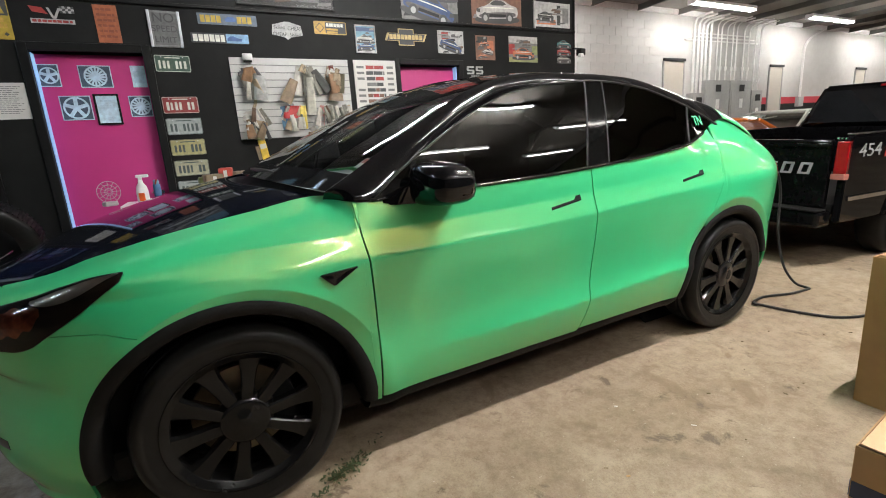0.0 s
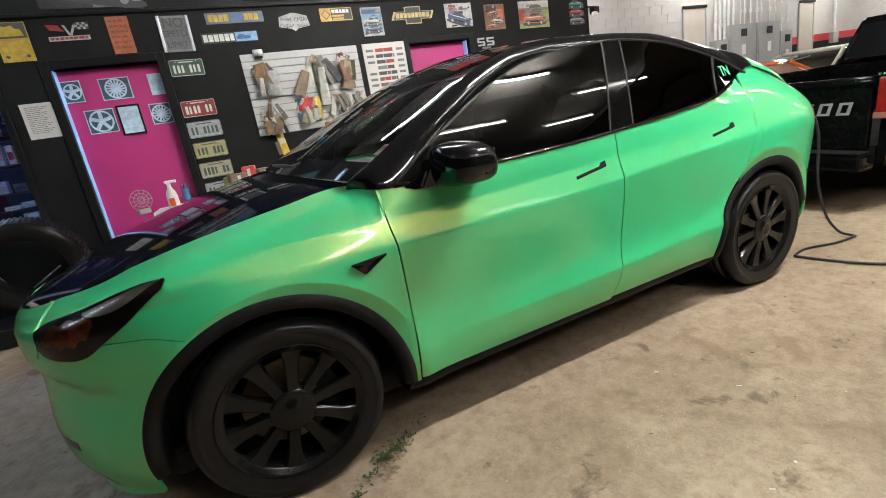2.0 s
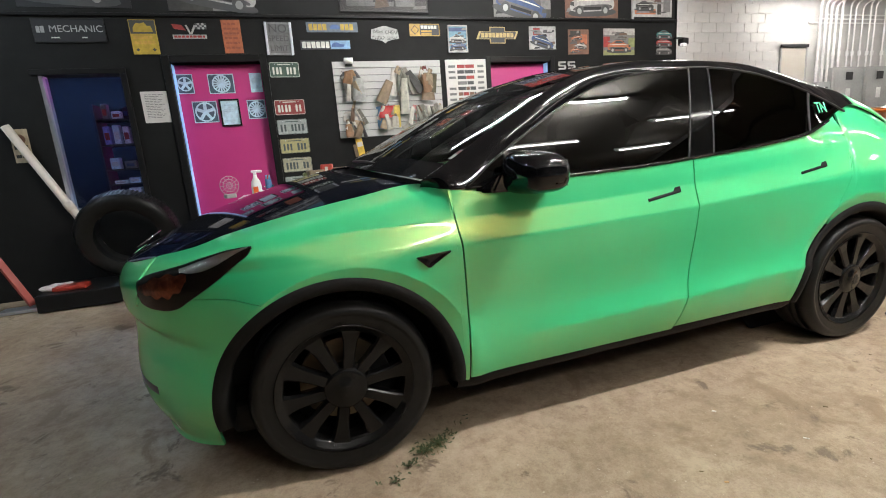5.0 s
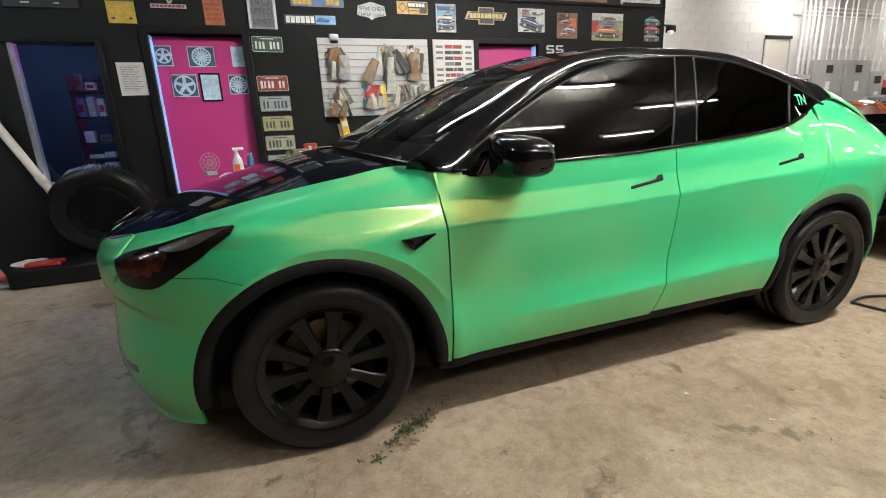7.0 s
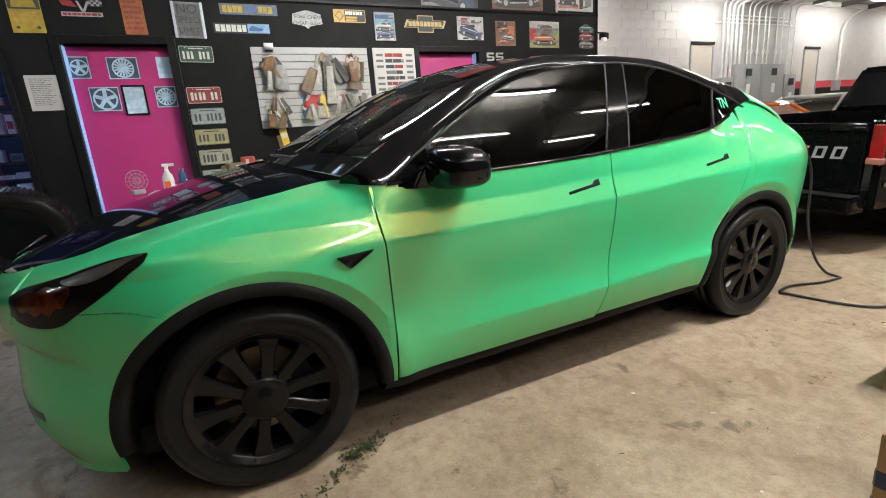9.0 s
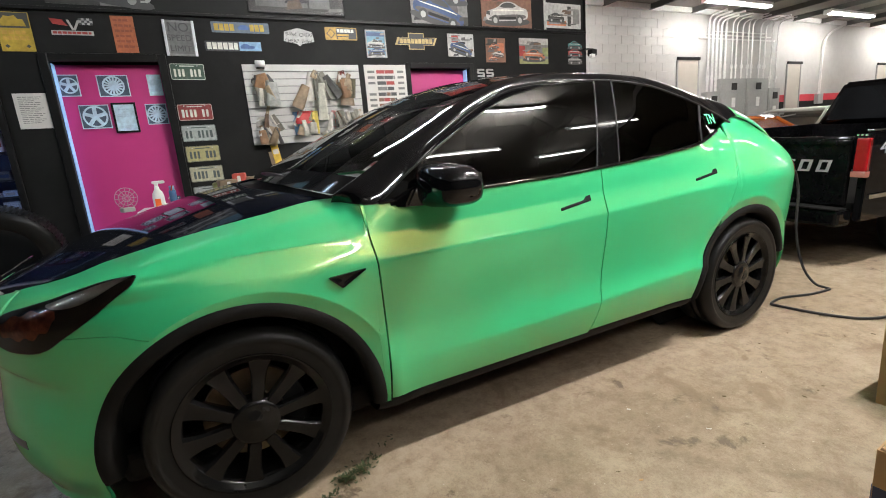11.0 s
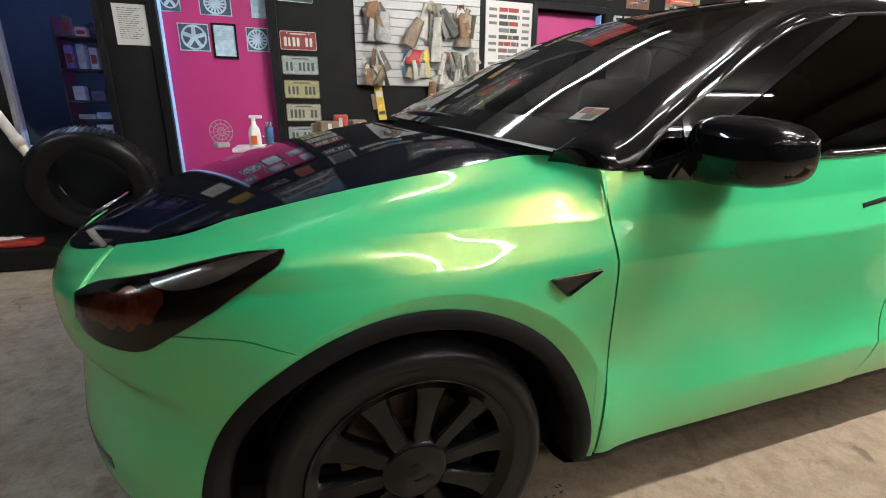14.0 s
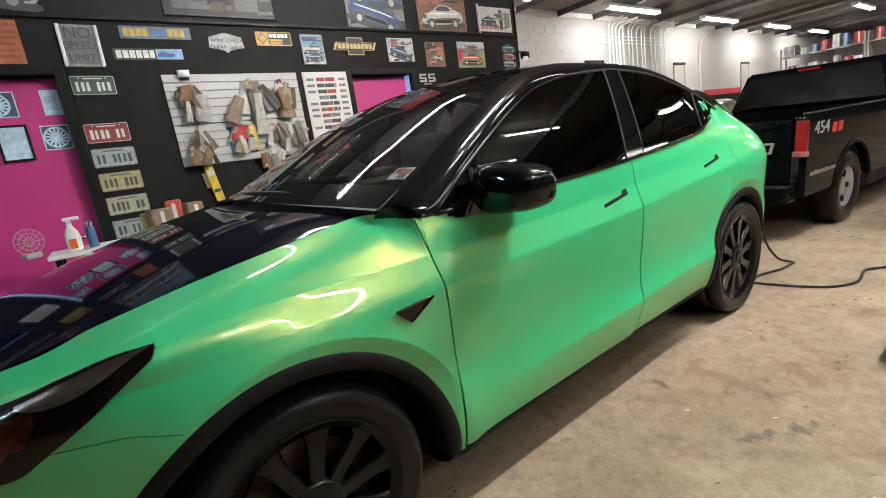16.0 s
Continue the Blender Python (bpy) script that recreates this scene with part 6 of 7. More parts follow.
TONES = [paint("tone_black", (0.02, 0.02, 0.022)), paint("tone_smoke", (0.09, 0.085, 0.085)), paint("tone_ash", (0.20, 0.19, 0.185)), paint("tone_umber", (0.12, 0.075, 0.05))]


def eased(pts, times=2):
    """Cut the corners of an outline until it runs smoothly."""
    for _ in range(times):
        out = []
        for (x0, z0), (x1, z1) in zip(pts, pts[1:] + pts[:1]):
            out += [(x0 * 0.75 + x1 * 0.25, z0 * 0.75 + z1 * 0.25), (x0 * 0.25 + x1 * 0.75, z0 * 0.25 + z1 * 0.75)]
        pts = out
    return pts


def picture_car(parent, cx, cz, s, mat, y, tilt=0.0, flip=1, wheel=INK, gl=None):
    """A small flat picture of a car: body, glass, two wheels and a shadow."""
    c, q = math.cos(math.radians(tilt)), math.sin(math.radians(tilt))
    tr = lambda pts: [(cx + s * (flip * x * c - z * q), cz + s * (flip * x * q + z * c)) for x, z in pts]
    flat("picture_shadow", tr(eased([(-0.55, -0.29), (0.55, -0.29), (0.5, -0.14), (-0.5, -0.14)])), INK, parent, y, 0.0006)
    flat("picture_body", tr(eased(CAR_SHAPE)), mat, parent, y - 0.0008, 0.0006)
    flat("picture_glass", tr(eased(GLASS_SHAPE, 1)), gl or INK, parent, y - 0.0016, 0.0006)
    flat("picture_gleam", tr(eased([(-0.40, 0.0), (0.20, 0.012), (0.40, -0.025), (0.10, -0.012), (-0.42, -0.018)])), PALE_INK, parent, y - 0.0016, 0.0006)
    flat("picture_shade", tr(eased([(-0.46, -0.09), (-0.2, -0.075), (0.30, -0.10), (0.45, -0.15), (0.40, -0.185), (-0.42, -0.175)])), TONES[1], parent, y - 0.0015, 0.0006)
    for x in (-0.29, 0.29):
        flat("picture_wheel", tr(disc_poly(x, -0.19, 0.09, 0.10, 14)), wheel, parent, y - 0.0016, 0.0006)
        flat("picture_rim", tr(disc_poly(x, -0.19, 0.05, 0.056, 10)), SILVER, parent, y - 0.0024, 0.0006)
    flat("picture_grille", tr([(0.40, -0.10), (0.485, -0.08), (0.475, -0.02), (0.40, -0.03)]), INK, parent, y - 0.0016, 0.0006)
    flat("picture_sill", tr([(-0.2, -0.17), (0.2, -0.17), (0.2, -0.12), (-0.2, -0.12)]), DARKGREY, parent, y - 0.0016, 0.0006)




def poster(name, label, x0, x1, z0, z1, ground, cars, extra=(), frame_mat=None, group="car pictures", y=-0.002, patches=16):
    t, w, h = on_wall(name, label, "poster", x0, x1, z0, z1, group, y)
    flat("sheet", rect(-w / 2, w / 2, -h / 2, h / 2), ground, t, -0.006, 0.005)
    for (a, b, c, d), m in extra:
        flat("print_area", rect(a * w, b * w, c * h, d * h), m, t, -0.0068, 0.0007)
    # uneven photographic tones behind the cars
    rt = random.Random(int(x0 * 100))
    for k in range(patches):
        px, pz, pw, ph = rt.uniform(-0.42, 0.42) * w, rt.uniform(-0.44, 0.44) * h, rt.uniform(0.04, 0.2) * w, rt.uniform(0.015, 0.07) * h
        q = [(px + sx * min(pw, 0.48 * w - abs(px)) + rt.uniform(-0.01, 0.01) * w, pz + sz * min(ph, 0.48 * h - abs(pz))) for sx, sz in ((-1, -1), (1, -0.6), (0.8, 1), (-0.7, 0.7))]
        flat("photo_tone", q, rt.choice(TONES), t, -0.00705 - 0.00003 * k, 0.0002)
    for cx, cz, s, m, tl, fl in cars:
        picture_car(t, cx * w, cz * h, s * w, m, -0.0078, tl, fl)
    if frame_mat:
        for a in ((-w / 2, w / 2, h / 2 - 0.012, h / 2), (-w / 2, w / 2, -h / 2, -h / 2 + 0.012), (-w / 2, -w / 2 + 0.012, -h / 2 + 0.012, h / 2 - 0.012), (w / 2 - 0.012, w / 2, -h / 2 + 0.012, h / 2 - 0.012)):
            part("frame_bar", span(a[0], a[1], -0.018, 0, a[2], a[3], 0.002), frame_mat, t)
    return t


SKY = paint("print_sky", (0.14, 0.28, 0.38))
P_RED, P_WHITE, P_BLUE, P_GREY, P_DARK = paint("print_red", (0.32, 0.035, 0.03)), paint("print_white", (0.38, 0.368, 0.355)), paint("print_blue", (0.04, 0.07, 0.16)), paint("print_grey", (0.16, 0.155, 0.15)), paint("print_dark", (0.035, 0.033, 0.03))
P_NIGHT, P_OXBLOOD = paint("print_night", (0.009, 0.009, 0.010)), paint("print_oxblood", (0.16, 0.018, 0.016))
P_ORANGE, P_BROWN, P_TEAL, P_GREEN = paint("print_orange", (0.42, 0.13, 0.06)), paint("print_brown", (0.16, 0.08, 0.05)), paint("print_teal", (0.04, 0.16, 0.16)), paint("print_green", (0.22, 0.24, 0.10))
t = poster("blue_plate", "pale blue tin plate with two small cars", 1.346, 1.587, 2.365, 2.660, SKY, [(0, 0.05, 0.85, P_WHITE, 0, 1), (0, -0.22, 0.8, P_BLUE, 0, -1)], [((-0.44, 0.44, 0.28, 0.42), P_BLUE), ((-0.42, 0.42, -0.46, -0.36), P_WHITE)], P_WHITE)
t, w, h = on_wall("bowtie_emblem", "gold and black cross-shaped emblem plate", "sign", 1.703, 2.249, 2.462, 2.647)
cross = lambda k: [(x * k, z * k) for x, z in ((-0.273, -0.042), (-0.10, -0.042), (-0.10, -0.092), (0.10, -0.092), (0.10, -0.042), (0.235, -0.042), (0.273, 0.042), (0.10, 0.042), (0.10, 0.092), (-0.10, 0.092), (-0.10, 0.042), (-0.235, 0.042))]
flat("gold_plate", cross(1.0), paint("gold_print", (0.46, 0.34, 0.14)), t, -0.008, 0.007)
flat("black_face", cross(0.90), INK, t, -0.010, 0.002)
bars(t, w, [(-0.026, 0.052, -0.215, 0.215)], paint("gold_print", (0.46, 0.34, 0.14)), 12, -0.0115, 0.046, 0.05, "gold_block")
poster("car_picture", "small picture of a dark muscle car", 2.396, 2.764, 2.392, 2.655, P_WHITE, [(0.02, -0.08, 0.86, P_BLUE, -16, 1)], [((-0.35, -0.1, 0.12, 0.42), P_RED)])
poster("fire_picture", "small dark picture with warm shapes", 2.942, 3.241, 2.328, 2.622, P_BROWN, [(-0.1, 0.2, 0.5, P_ORANGE, 10, 1), (0.12, -0.12, 0.55, P_WHITE, -8, -1), (-0.15, -0.3, 0.45, P_ORANGE, 5, 1)], [((-0.4, 0.1, 0.2, 0.45), P_DARK), ((0.1, 0.42, -0.1, 0.3), P_ORANGE)])
poster("coloured_picture", "square coloured picture of an orange car", 3.463, 3.945, 2.312, 2.635, P_GREY, [(0, -0.1, 0.75, P_ORANGE, 0, 1)], [((-0.5, 0.5, 0.25, 0.5), P_WHITE), ((-0.5, 0.5, -0.5, -0.32), P_GREEN), ((-0.5, -0.3, -0.2, 0.2), P_RED), ((0.3, 0.5, -0.2, 0.15), P_GREEN)])
t, w, h = on_wall("car_cutouts", "three little cut-out cars stacked on the wall", "sign", 4.30, 4.56, 2.335, 2.625)
for z, m in ((0.10, P_TEAL), (0.0, P_RED), (-0.10, P_GREY)):
    picture_car(t, 0, z, 0.26, m, -0.004)
t, w, h = on_wall("wall_letters", "two white block letters with a small caption", "sign", 2.775, 3.055, 2.115, 2.245)
for k in (-1, 1):
    for a in (rect(-0.05, 0.05, 0.036, 0.055), rect(-0.055, -0.03, 0.012, 0.036), rect(-0.05, 0.05, -0.002, 0.012 + 0.002), rect(0.03, 0.055, -0.022, -0.002), rect(-0.05, 0.05, -0.04, -0.022)):
        flat("letter_bar", [(x + k * 0.068, z + 0.01) for x, z in a], P_WHITE, t, -0.012, 0.01)
bars(t, w, [(-0.065, 0.025, -0.06, 0.07)], P_GREY, 4, -0.006, 0.03, 0.04)

# left part
t, w, h = on_wall("mechanic_sign", "long black framed workshop sign", "sign", -2.62, -2.05, 2.49, 2.70)
flat("sign_plate", rect(-w / 2, w / 2, -h / 2, h / 2), P_NIGHT, t, -0.008, 0.007)
text_mesh("sign_word", "MECHANIC", 0.082, P_WHITE, t, pose(0.055, -0.0095, 0.012, 90, 0, 0), 0.001, "pale word", 1.02)
bars(t, w, [(-0.018, 0.055, -0.255, -0.185)], P_WHITE, 3, -0.0095, 0.03, 0.04)
bars(t, w, [(-0.066, 0.01, -0.15, -0.07), (-0.066, 0.01, 0.09, 0.14)], PALE_INK, 2, -0.0095, 0.06, 0.08)
rr = [(-w / 2 + 0.006, -h / 2 + 0.006), (w / 2 - 0.006, -h / 2 + 0.006), (w / 2 - 0.006, h / 2 - 0.006), (-w / 2 + 0.006, h / 2 - 0.006), (-w / 2 + 0.006, -h / 2 + 0.006)]
part("frame", tube(bmesh.new(), [(x, -0.008, z) for x, z in rr], 0.006, 5), DARKGREY, t)
t, w, h = on_wall("yellow_sign", "yellow and black tin sign", "sign", -1.852, -1.625, 2.382, 2.695)
flat("sign_plate", rect(-w / 2, w / 2, -h / 2, h / 2), paint("sign_yellow", (0.42, 0.29, 0.04)), t, -0.005, 0.004)
flat("black_top", rect(-w / 2 + 0.006, w / 2 - 0.006, 0.03, h / 2 - 0.006), INK, t, -0.0065, 0.002)
flat("yellow_shape", [(-0.085, 0.045), (0.085, 0.045), (0.07, 0.10), (0.04, 0.10), (0.02, 0.13), (-0.02, 0.12), (-0.05, 0.125), (-0.08, 0.09)], paint("sign_yellow", (0.42, 0.29, 0.04)), t, -0.008, 0.002)
bars(t, w, [(0.0 - 0.02, 0.03, -0.09, 0.09), (-0.065, 0.03, -0.09, 0.09)], paint("sign_amber", (0.48, 0.29, 0.06)), 6, -0.007, 0.03, 0.05)
for x in (-0.07, 0.07):
    flat("corner_mark", [(x - 0.018, -0.115), (x, -0.13), (x + 0.018, -0.115), (x, -0.1)], INK, t, -0.007, 0.002)
t, w, h = on_wall("flag_emblem", "crossed racing flag emblem with a caption strip", "sign", -1.491, -1.188, 2.524, 2.673)
flat("caption_strip", rect(-w / 2, w / 2, -h / 2, -h / 2 + 0.036), P_WHITE, t, -0.006, 0.005)
bars(t, w, [(-h / 2 + 0.008, 0.02, -0.14, 0.14)], P_RED, 4, -0.0075, 0.03, 0.05)
flat("red_flag", [(-0.15, 0.06), (-0.06, 0.05), (-0.025, 0.0), (-0.06, 0.005), (-0.13, 0.015)], P_RED, t, -0.007, 0.006)
flat("staff", [(-0.03, 0.05), (-0.012, 0.05), (0.018, -0.035), (0.0, -0.035)], P_WHITE, t, -0.009, 0.006)
flat("staff", [(0.05, 0.05), (0.068, 0.05), (0.025, -0.035), (0.007, -0.035)], P_WHITE, t, -0.009, 0.006)
for i in range(5):
    for j in range(3):
        flat("check", rect(0.06 + i * 0.02, 0.08 + i * 0.02, 0.012 + j * 0.018, 0.03 + j * 0.018), P_WHITE if (i + j) % 2 else INK, t, -0.007, 0.006)
t, w, h = on_wall("brown_sign", "rust brown tin sign with faint text lines", "sign", -1.042, -0.866, 2.384, 2.699)
flat("sign_plate", rect(-w / 2, w / 2, -h / 2, h / 2), paint("rust_print", (0.33, 0.095, 0.04)), t, -0.005, 0.004)
bars(t, w, [(0.11 - 0.045 * k, 0.02, -0.07, 0.07) for k in range(6)], paint("rust_ink", (0.22, 0.06, 0.03)), 7, -0.0065, 0.03, 0.06)
t, w, h = on_wall("notice", "typed white paper notice taped to the black wall", "notice", -1.870, -1.640, 1.742, 2.040)
flat("paper_sheet", rect(-w / 2, w / 2, -h / 2, h / 2), PAPER, t, -0.003, 0.002)
bars(t, w, [(0.115 - 0.0155 * k, 0.005, -0.085, 0.085 - 0.02 * (k % 3)) for k in range(15)], P_GREY, 11, -0.004, 0.02, 0.05)
t, w, h = on_wall("notice", "yellowed framed notice beside the window", "notice", -2.99, -2.85, 1.44, 1.745)
flat("paper_sheet", rect(-w / 2, w / 2, -h / 2, h / 2), paint("old_paper", (0.45, 0.38, 0.26)), t, -0.004, 0.003)
flat("round_print", disc_poly(0, 0.06, 0.045, 0.045), P_BROWN, t, -0.0055, 0.002)
bars(t, w, [(-0.03, 0.035, -0.055, 0.055), (-0.11, 0.03, -0.055, 0.055)], P_DARK, 5, -0.0055, 0.03, 0.05)

# large pictures on the upper wall
YU = 0.018
poster("car_poster", "dark poster of a red muscle car", -2.70, -1.80, 2.80, 3.35, P_NIGHT, [(-0.05, -0.04, 0.90, P_OXBLOOD, -4, -1)], [], None, y=YU, patches=3)
poster("car_poster", "poster of two white sports cars", -1.488, -0.702, 2.785, 3.80, P_GREY, [(0.08, -0.27, 0.95, P_WHITE, -10, 1), (0.0, 0.02, 0.98, P_WHITE, -8, 1)], [((-0.5, 0.5, 0.1, 0.5), SKY), ((-0.5, 0.0, -0.5, -0.38), P_DARK)], None, y=YU)
t = poster("framed_ads", "black framed set of four car adverts under glass", 0.15, 1.15, 2.79, 3.62, P_DARK, [], [((-0.45, 0.12, 0.05, 0.44), P_GREY), ((0.15, 0.45, 0.05, 0.44), P_GREY), ((-0.42, 0.10, -0.42, 0.02), P_GREY), ((0.12, 0.34, -0.42, 0.02), P_GREY), ((0.36, 0.47, -0.16, -0.02), P_GREY), ((0.36, 0.47, -0.30, -0.24), P_GREY)], BLACK_TRIM, y=YU)
for a, m in (((-0.43, -0.05, 0.22, 0.42), P_GREEN), ((0.17, 0.32, 0.08, 0.40), P_RED), ((-0.40, -0.12, -0.16, 0.0), P_DARK), ((-0.11, 0.09, -0.30, 0.0), P_ORANGE), ((0.14, 0.32, -0.2, 0.0), P_GREY), ((0.33, 0.43, 0.3, 0.42), P_DARK)):
    flat("advert_area", rect(a[0] * 1.0, a[1] * 1.0, a[2] * 0.83, a[3] * 0.83), m, t, -0.0085, 0.0015)
picture_car(t, -0.25, 0.13, 0.30, P_WHITE, -0.0105)
picture_car(t, -0.25, -0.20, 0.28, P_GREY, -0.0105)
pg = part("glass_cover", span(-0.488, 0.488, -0.021, -0.0185, -0.40, 0.40), CLEAR, t, "clear glass cover")
pg.visible_shadow = False
poster("car_poster", "poster of two dark muscle cars on red", 1.952, 2.715, 2.765, 3.90, P_GREY, [(0.0, -0.34, 0.92, P_BLUE, -14, 1), (0.03, -0.12, 0.95, P_BLUE, -4, 1)], [((-0.5, 0.5, 0.02, 0.5), P_RED), ((0.0, 0.5, -0.5, -0.42), P_DARK)], None, y=YU)
poster("truck_poster", "brown poster of a white pickup", 2.92, 3.70, 2.765, 3.26, P_BROWN, [(0.0, -0.08, 0.85, P_WHITE, 2, -1)], [((-0.45, -0.05, 0.1, 0.4), paint("print_rust", (0.25, 0.1, 0.07)))], None, y=YU)
poster("trio_picture", "white framed triple car picture", 3.93, 4.56, 2.785, 3.10, P_WHITE, [(-0.2, -0.02, 0.45, P_DARK, 0, 1)], [((-0.45, 0.08, -0.4, -0.2), P_ORANGE), ((0.12, 0.22, -0.4, 0.4), P_DARK), ((0.28, 0.45, -0.3, 0.3), P_GREY)], None, y=YU)
part("poster_edge", span(-0.342, -0.318, -0.03, -0.006, -0.20, 0.18, 0.003), P_WHITE, bpy.data.objects["trio_picture"], "white rolled edge")

# small wall lamp at the wall's end
t = thing("wall_sensor", "small black wall fixture with a white lens at the corner", "wall fixture", pose(4.64, -0.03, 2.46))
part("bracket", nbox((0.02, 0, 0.05), (0.16, 0.05, 0.02), 0.004), BLACK_TRIM, t)
part("hood", nbox((0.06, -0.03, 0.0), (0.10, 0.10, 0.09), 0.015), BLACK_TRIM, t)
part("lens", nbox((0.03, -0.06, -0.05), (0.07, 0.06, 0.05), 0.012), WHITE_P, t, "white lens")

# slatwall panel with its grooves
slat = thing("slatwall", "white slatwall panel hung with sample bundles", "slatwall")
SX0, SX1, SZ0, SZ1 = 0.0, 1.222, 1.475, 2.283
part("backing", span(SX0 + 0.002, SX1 - 0.002, -0.012, -0.001, SZ0 + 0.002, SZ1 - 0.002), GROOVE, slat, "dark groove backing")
N_SLAT = 11
for k in range(N_SLAT):
    z0 = SZ0 + (SZ1 - SZ0) * k / N_SLAT
    part("slat", span(SX0, SX1, -0.026, -0.010, z0 + 0.007, z0 + (SZ1 - SZ0) / N_SLAT, 0.002), SLAT_M, slat)

# bundles hanging from the slatwall
TAN, TAN2, KRAFT, GREYP, CREAMP = paint("leather_tan", (0.24, 0.13, 0.065)), paint("leather_pale", (0.34, 0.26, 0.17)), paint("kraft_paper", (0.22, 0.155, 0.095)), paint("grey_vinyl", (0.19, 0.18, 0.15)), paint("cream_paper", (0.48, 0.45, 0.40))


def bundle(name, label, x, z, pieces, seed):
    """A hook with overlapping hanging swatches, each a bent leaf with thickness."""
    t = thing(name, label, "sample bundle", pose(x, -0.03, z), group="sample bundles")
    part("hook", tube(bmesh.new(), curve_pts([(0, 0.006, 0.01), (0, -0.03, 0.005), (0, -0.06, 0.0), (0, -0.075, 0.015)], 10), 0.003, 6), CHROME, t, "wire hook")
    r = random.Random(seed)
    pieces = list(pieces)
    for k in range(7):
        pieces.insert(r.randrange(len(pieces)), (r.uniform(-0.08, 0.09), r.uniform(-0.16, 0.02), r.uniform(0.03, 0.075), r.uniform(0.07, 0.19), r.uniform(-32, 32), r.choice([TAN, TAN2, KRAFT, GREYP, CREAMP, TONES[1], TONES[3]])))
    for i, (dx, dz, w, h, rot, m) in enumerate(pieces):
        bm = bmesh.new()
        nx, nz = 4, 7
        g, gb = [], []
        for a in range(nx + 1):
            ra, rb = [], []
            for b in range(nz + 1):
                px, pz = (a / nx - 0.5) * w * (0.72 + 0.4 * b / nz) * (1 - 0.12 * (b == nz) * (i % 2)), -b / nz * h
                bend = 0.018 * math.sin(b / nz * 2.2 + i) + 0.012 * math.sin(a / nx * 3 + i * 1.7) + r.uniform(-0.006, 0.006)
                c, s = math.cos(math.radians(rot)), math.sin(math.radians(rot))
                p = Vector((dx + px * c - pz * s, -0.012 - 0.006 * i + bend * 0.8, dz + px * s + pz * c))
                ra.append(bm.verts.new(p))
                rb.append(bm.verts.new(p + Vector((0, 0.004, 0))))
            g.append(ra)
            gb.append(rb)
        for a in range(nx):
            for b in range(nz):
                bm.faces.new((g[a][b], g[a + 1][b], g[a + 1][b + 1], g[a][b + 1]))
                bm.faces.new((gb[a][b + 1], gb[a + 1][b + 1], gb[a + 1][b], gb[a][b]))
        for b in range(nz):
            bm.faces.new((g[0][b + 1], gb[0][b + 1], gb[0][b], g[0][b]))
            bm.faces.new((g[nx][b], gb[nx][b], gb[nx][b + 1], g[nx][b + 1]))
        part("swatch", bm, m, t, "", True)
    return t


bundle("swatch_bundle", "hanging bundle of tan and grey leather swatches", 0.16, 2.16, [(0.0, 0.02, 0.13, 0.10, 10, TAN), (-0.05, -0.03, 0.14, 0.22, 22, GREYP), (0.03, -0.04, 0.12, 0.25, 8, GREYP), (0.10, -0.06, 0.13, 0.24, -4, paint("vinyl_grey", (0.34, 0.34, 0.32))), (0.0, 0.0, 0.10, 0.12, -14, TAN), (0.04, -0.10, 0.06, 0.20, 18, TAN2)], 1)
bundle("swatch_bundle", "hanging bundle of cream cards and strips", 0.15, 1.78, [(0.05, 0.10, 0.04, 0.40, -16, TAN2), (-0.03, -0.02, 0.16, 0.10, 6, CREAMP), (-0.04, -0.10, 0.10, 0.20, 14, KRAFT), (0.05, -0.12, 0.10, 0.20, -12, TAN2), (0.0, -0.13, 0.05, 0.18, 20, CREAMP), (0.10, -0.14, 0.08, 0.18, -25, KRAFT), (-0.06, -0.16, 0.09, 0.14, 6, TAN)], 2)
bundle("swatch_bundle", "fan of grey and white sample strips", 0.72, 2.20, [(-0.04, 0.0, 0.10, 0.30, -12, CREAMP), (0.0, 0.0, 0.09, 0.46, 3, GREYP), (0.06, 0.0, 0.08, 0.30, 20, GREYP), (0.10, -0.04, 0.09, 0.26, 32, paint("vinyl_dark", (0.07, 0.07, 0.065))), (-0.12, -0.14, 0.12, 0.26, -28, KRAFT), (0.04, -0.12, 0.09, 0.38, -2, paint("strip_cream", (0.56, 0.54, 0.46)))], 3)
bundle("swatch_bundle", "hanging bundle of brown leather samples", 1.02, 2.20, [(0.0, 0.02, 0.07, 0.14, 12, paint("oxblood", (0.16, 0.03, 0.02))), (-0.05, -0.08, 0.10, 0.14, 28, paint("vinyl_dark", (0.07, 0.07, 0.065))), (0.03, -0.06, 0.14, 0.30, -4, KRAFT), (-0.02, -0.08, 0.10, 0.20, 10, TAN), (0.04, -0.08, 0.10, 0.20, -6, TAN2), (0.09, -0.08, 0.09, 0.20, -10, paint("olive_vinyl", (0.10, 0.09, 0.05)))], 4)
bundle("card_pack", "red header card with clear blister packs", 0.56, 1.80, [(-0.10, 0.0, 0.08, 0.24, 4, paint("blue_card", (0.10, 0.20, 0.34))), (0.10, 0.0, 0.08, 0.24, -4, paint("yellow_card", (0.62, 0.46, 0.10))), (0.0, 0.0, 0.22, 0.13, 0, paint("red_card", (0.42, 0.03, 0.03))), (-0.05, -0.12, 0.06, 0.12, 2, CREAMP), (0.06, -0.12, 0.09, 0.12, -3, CREAMP)], 5)
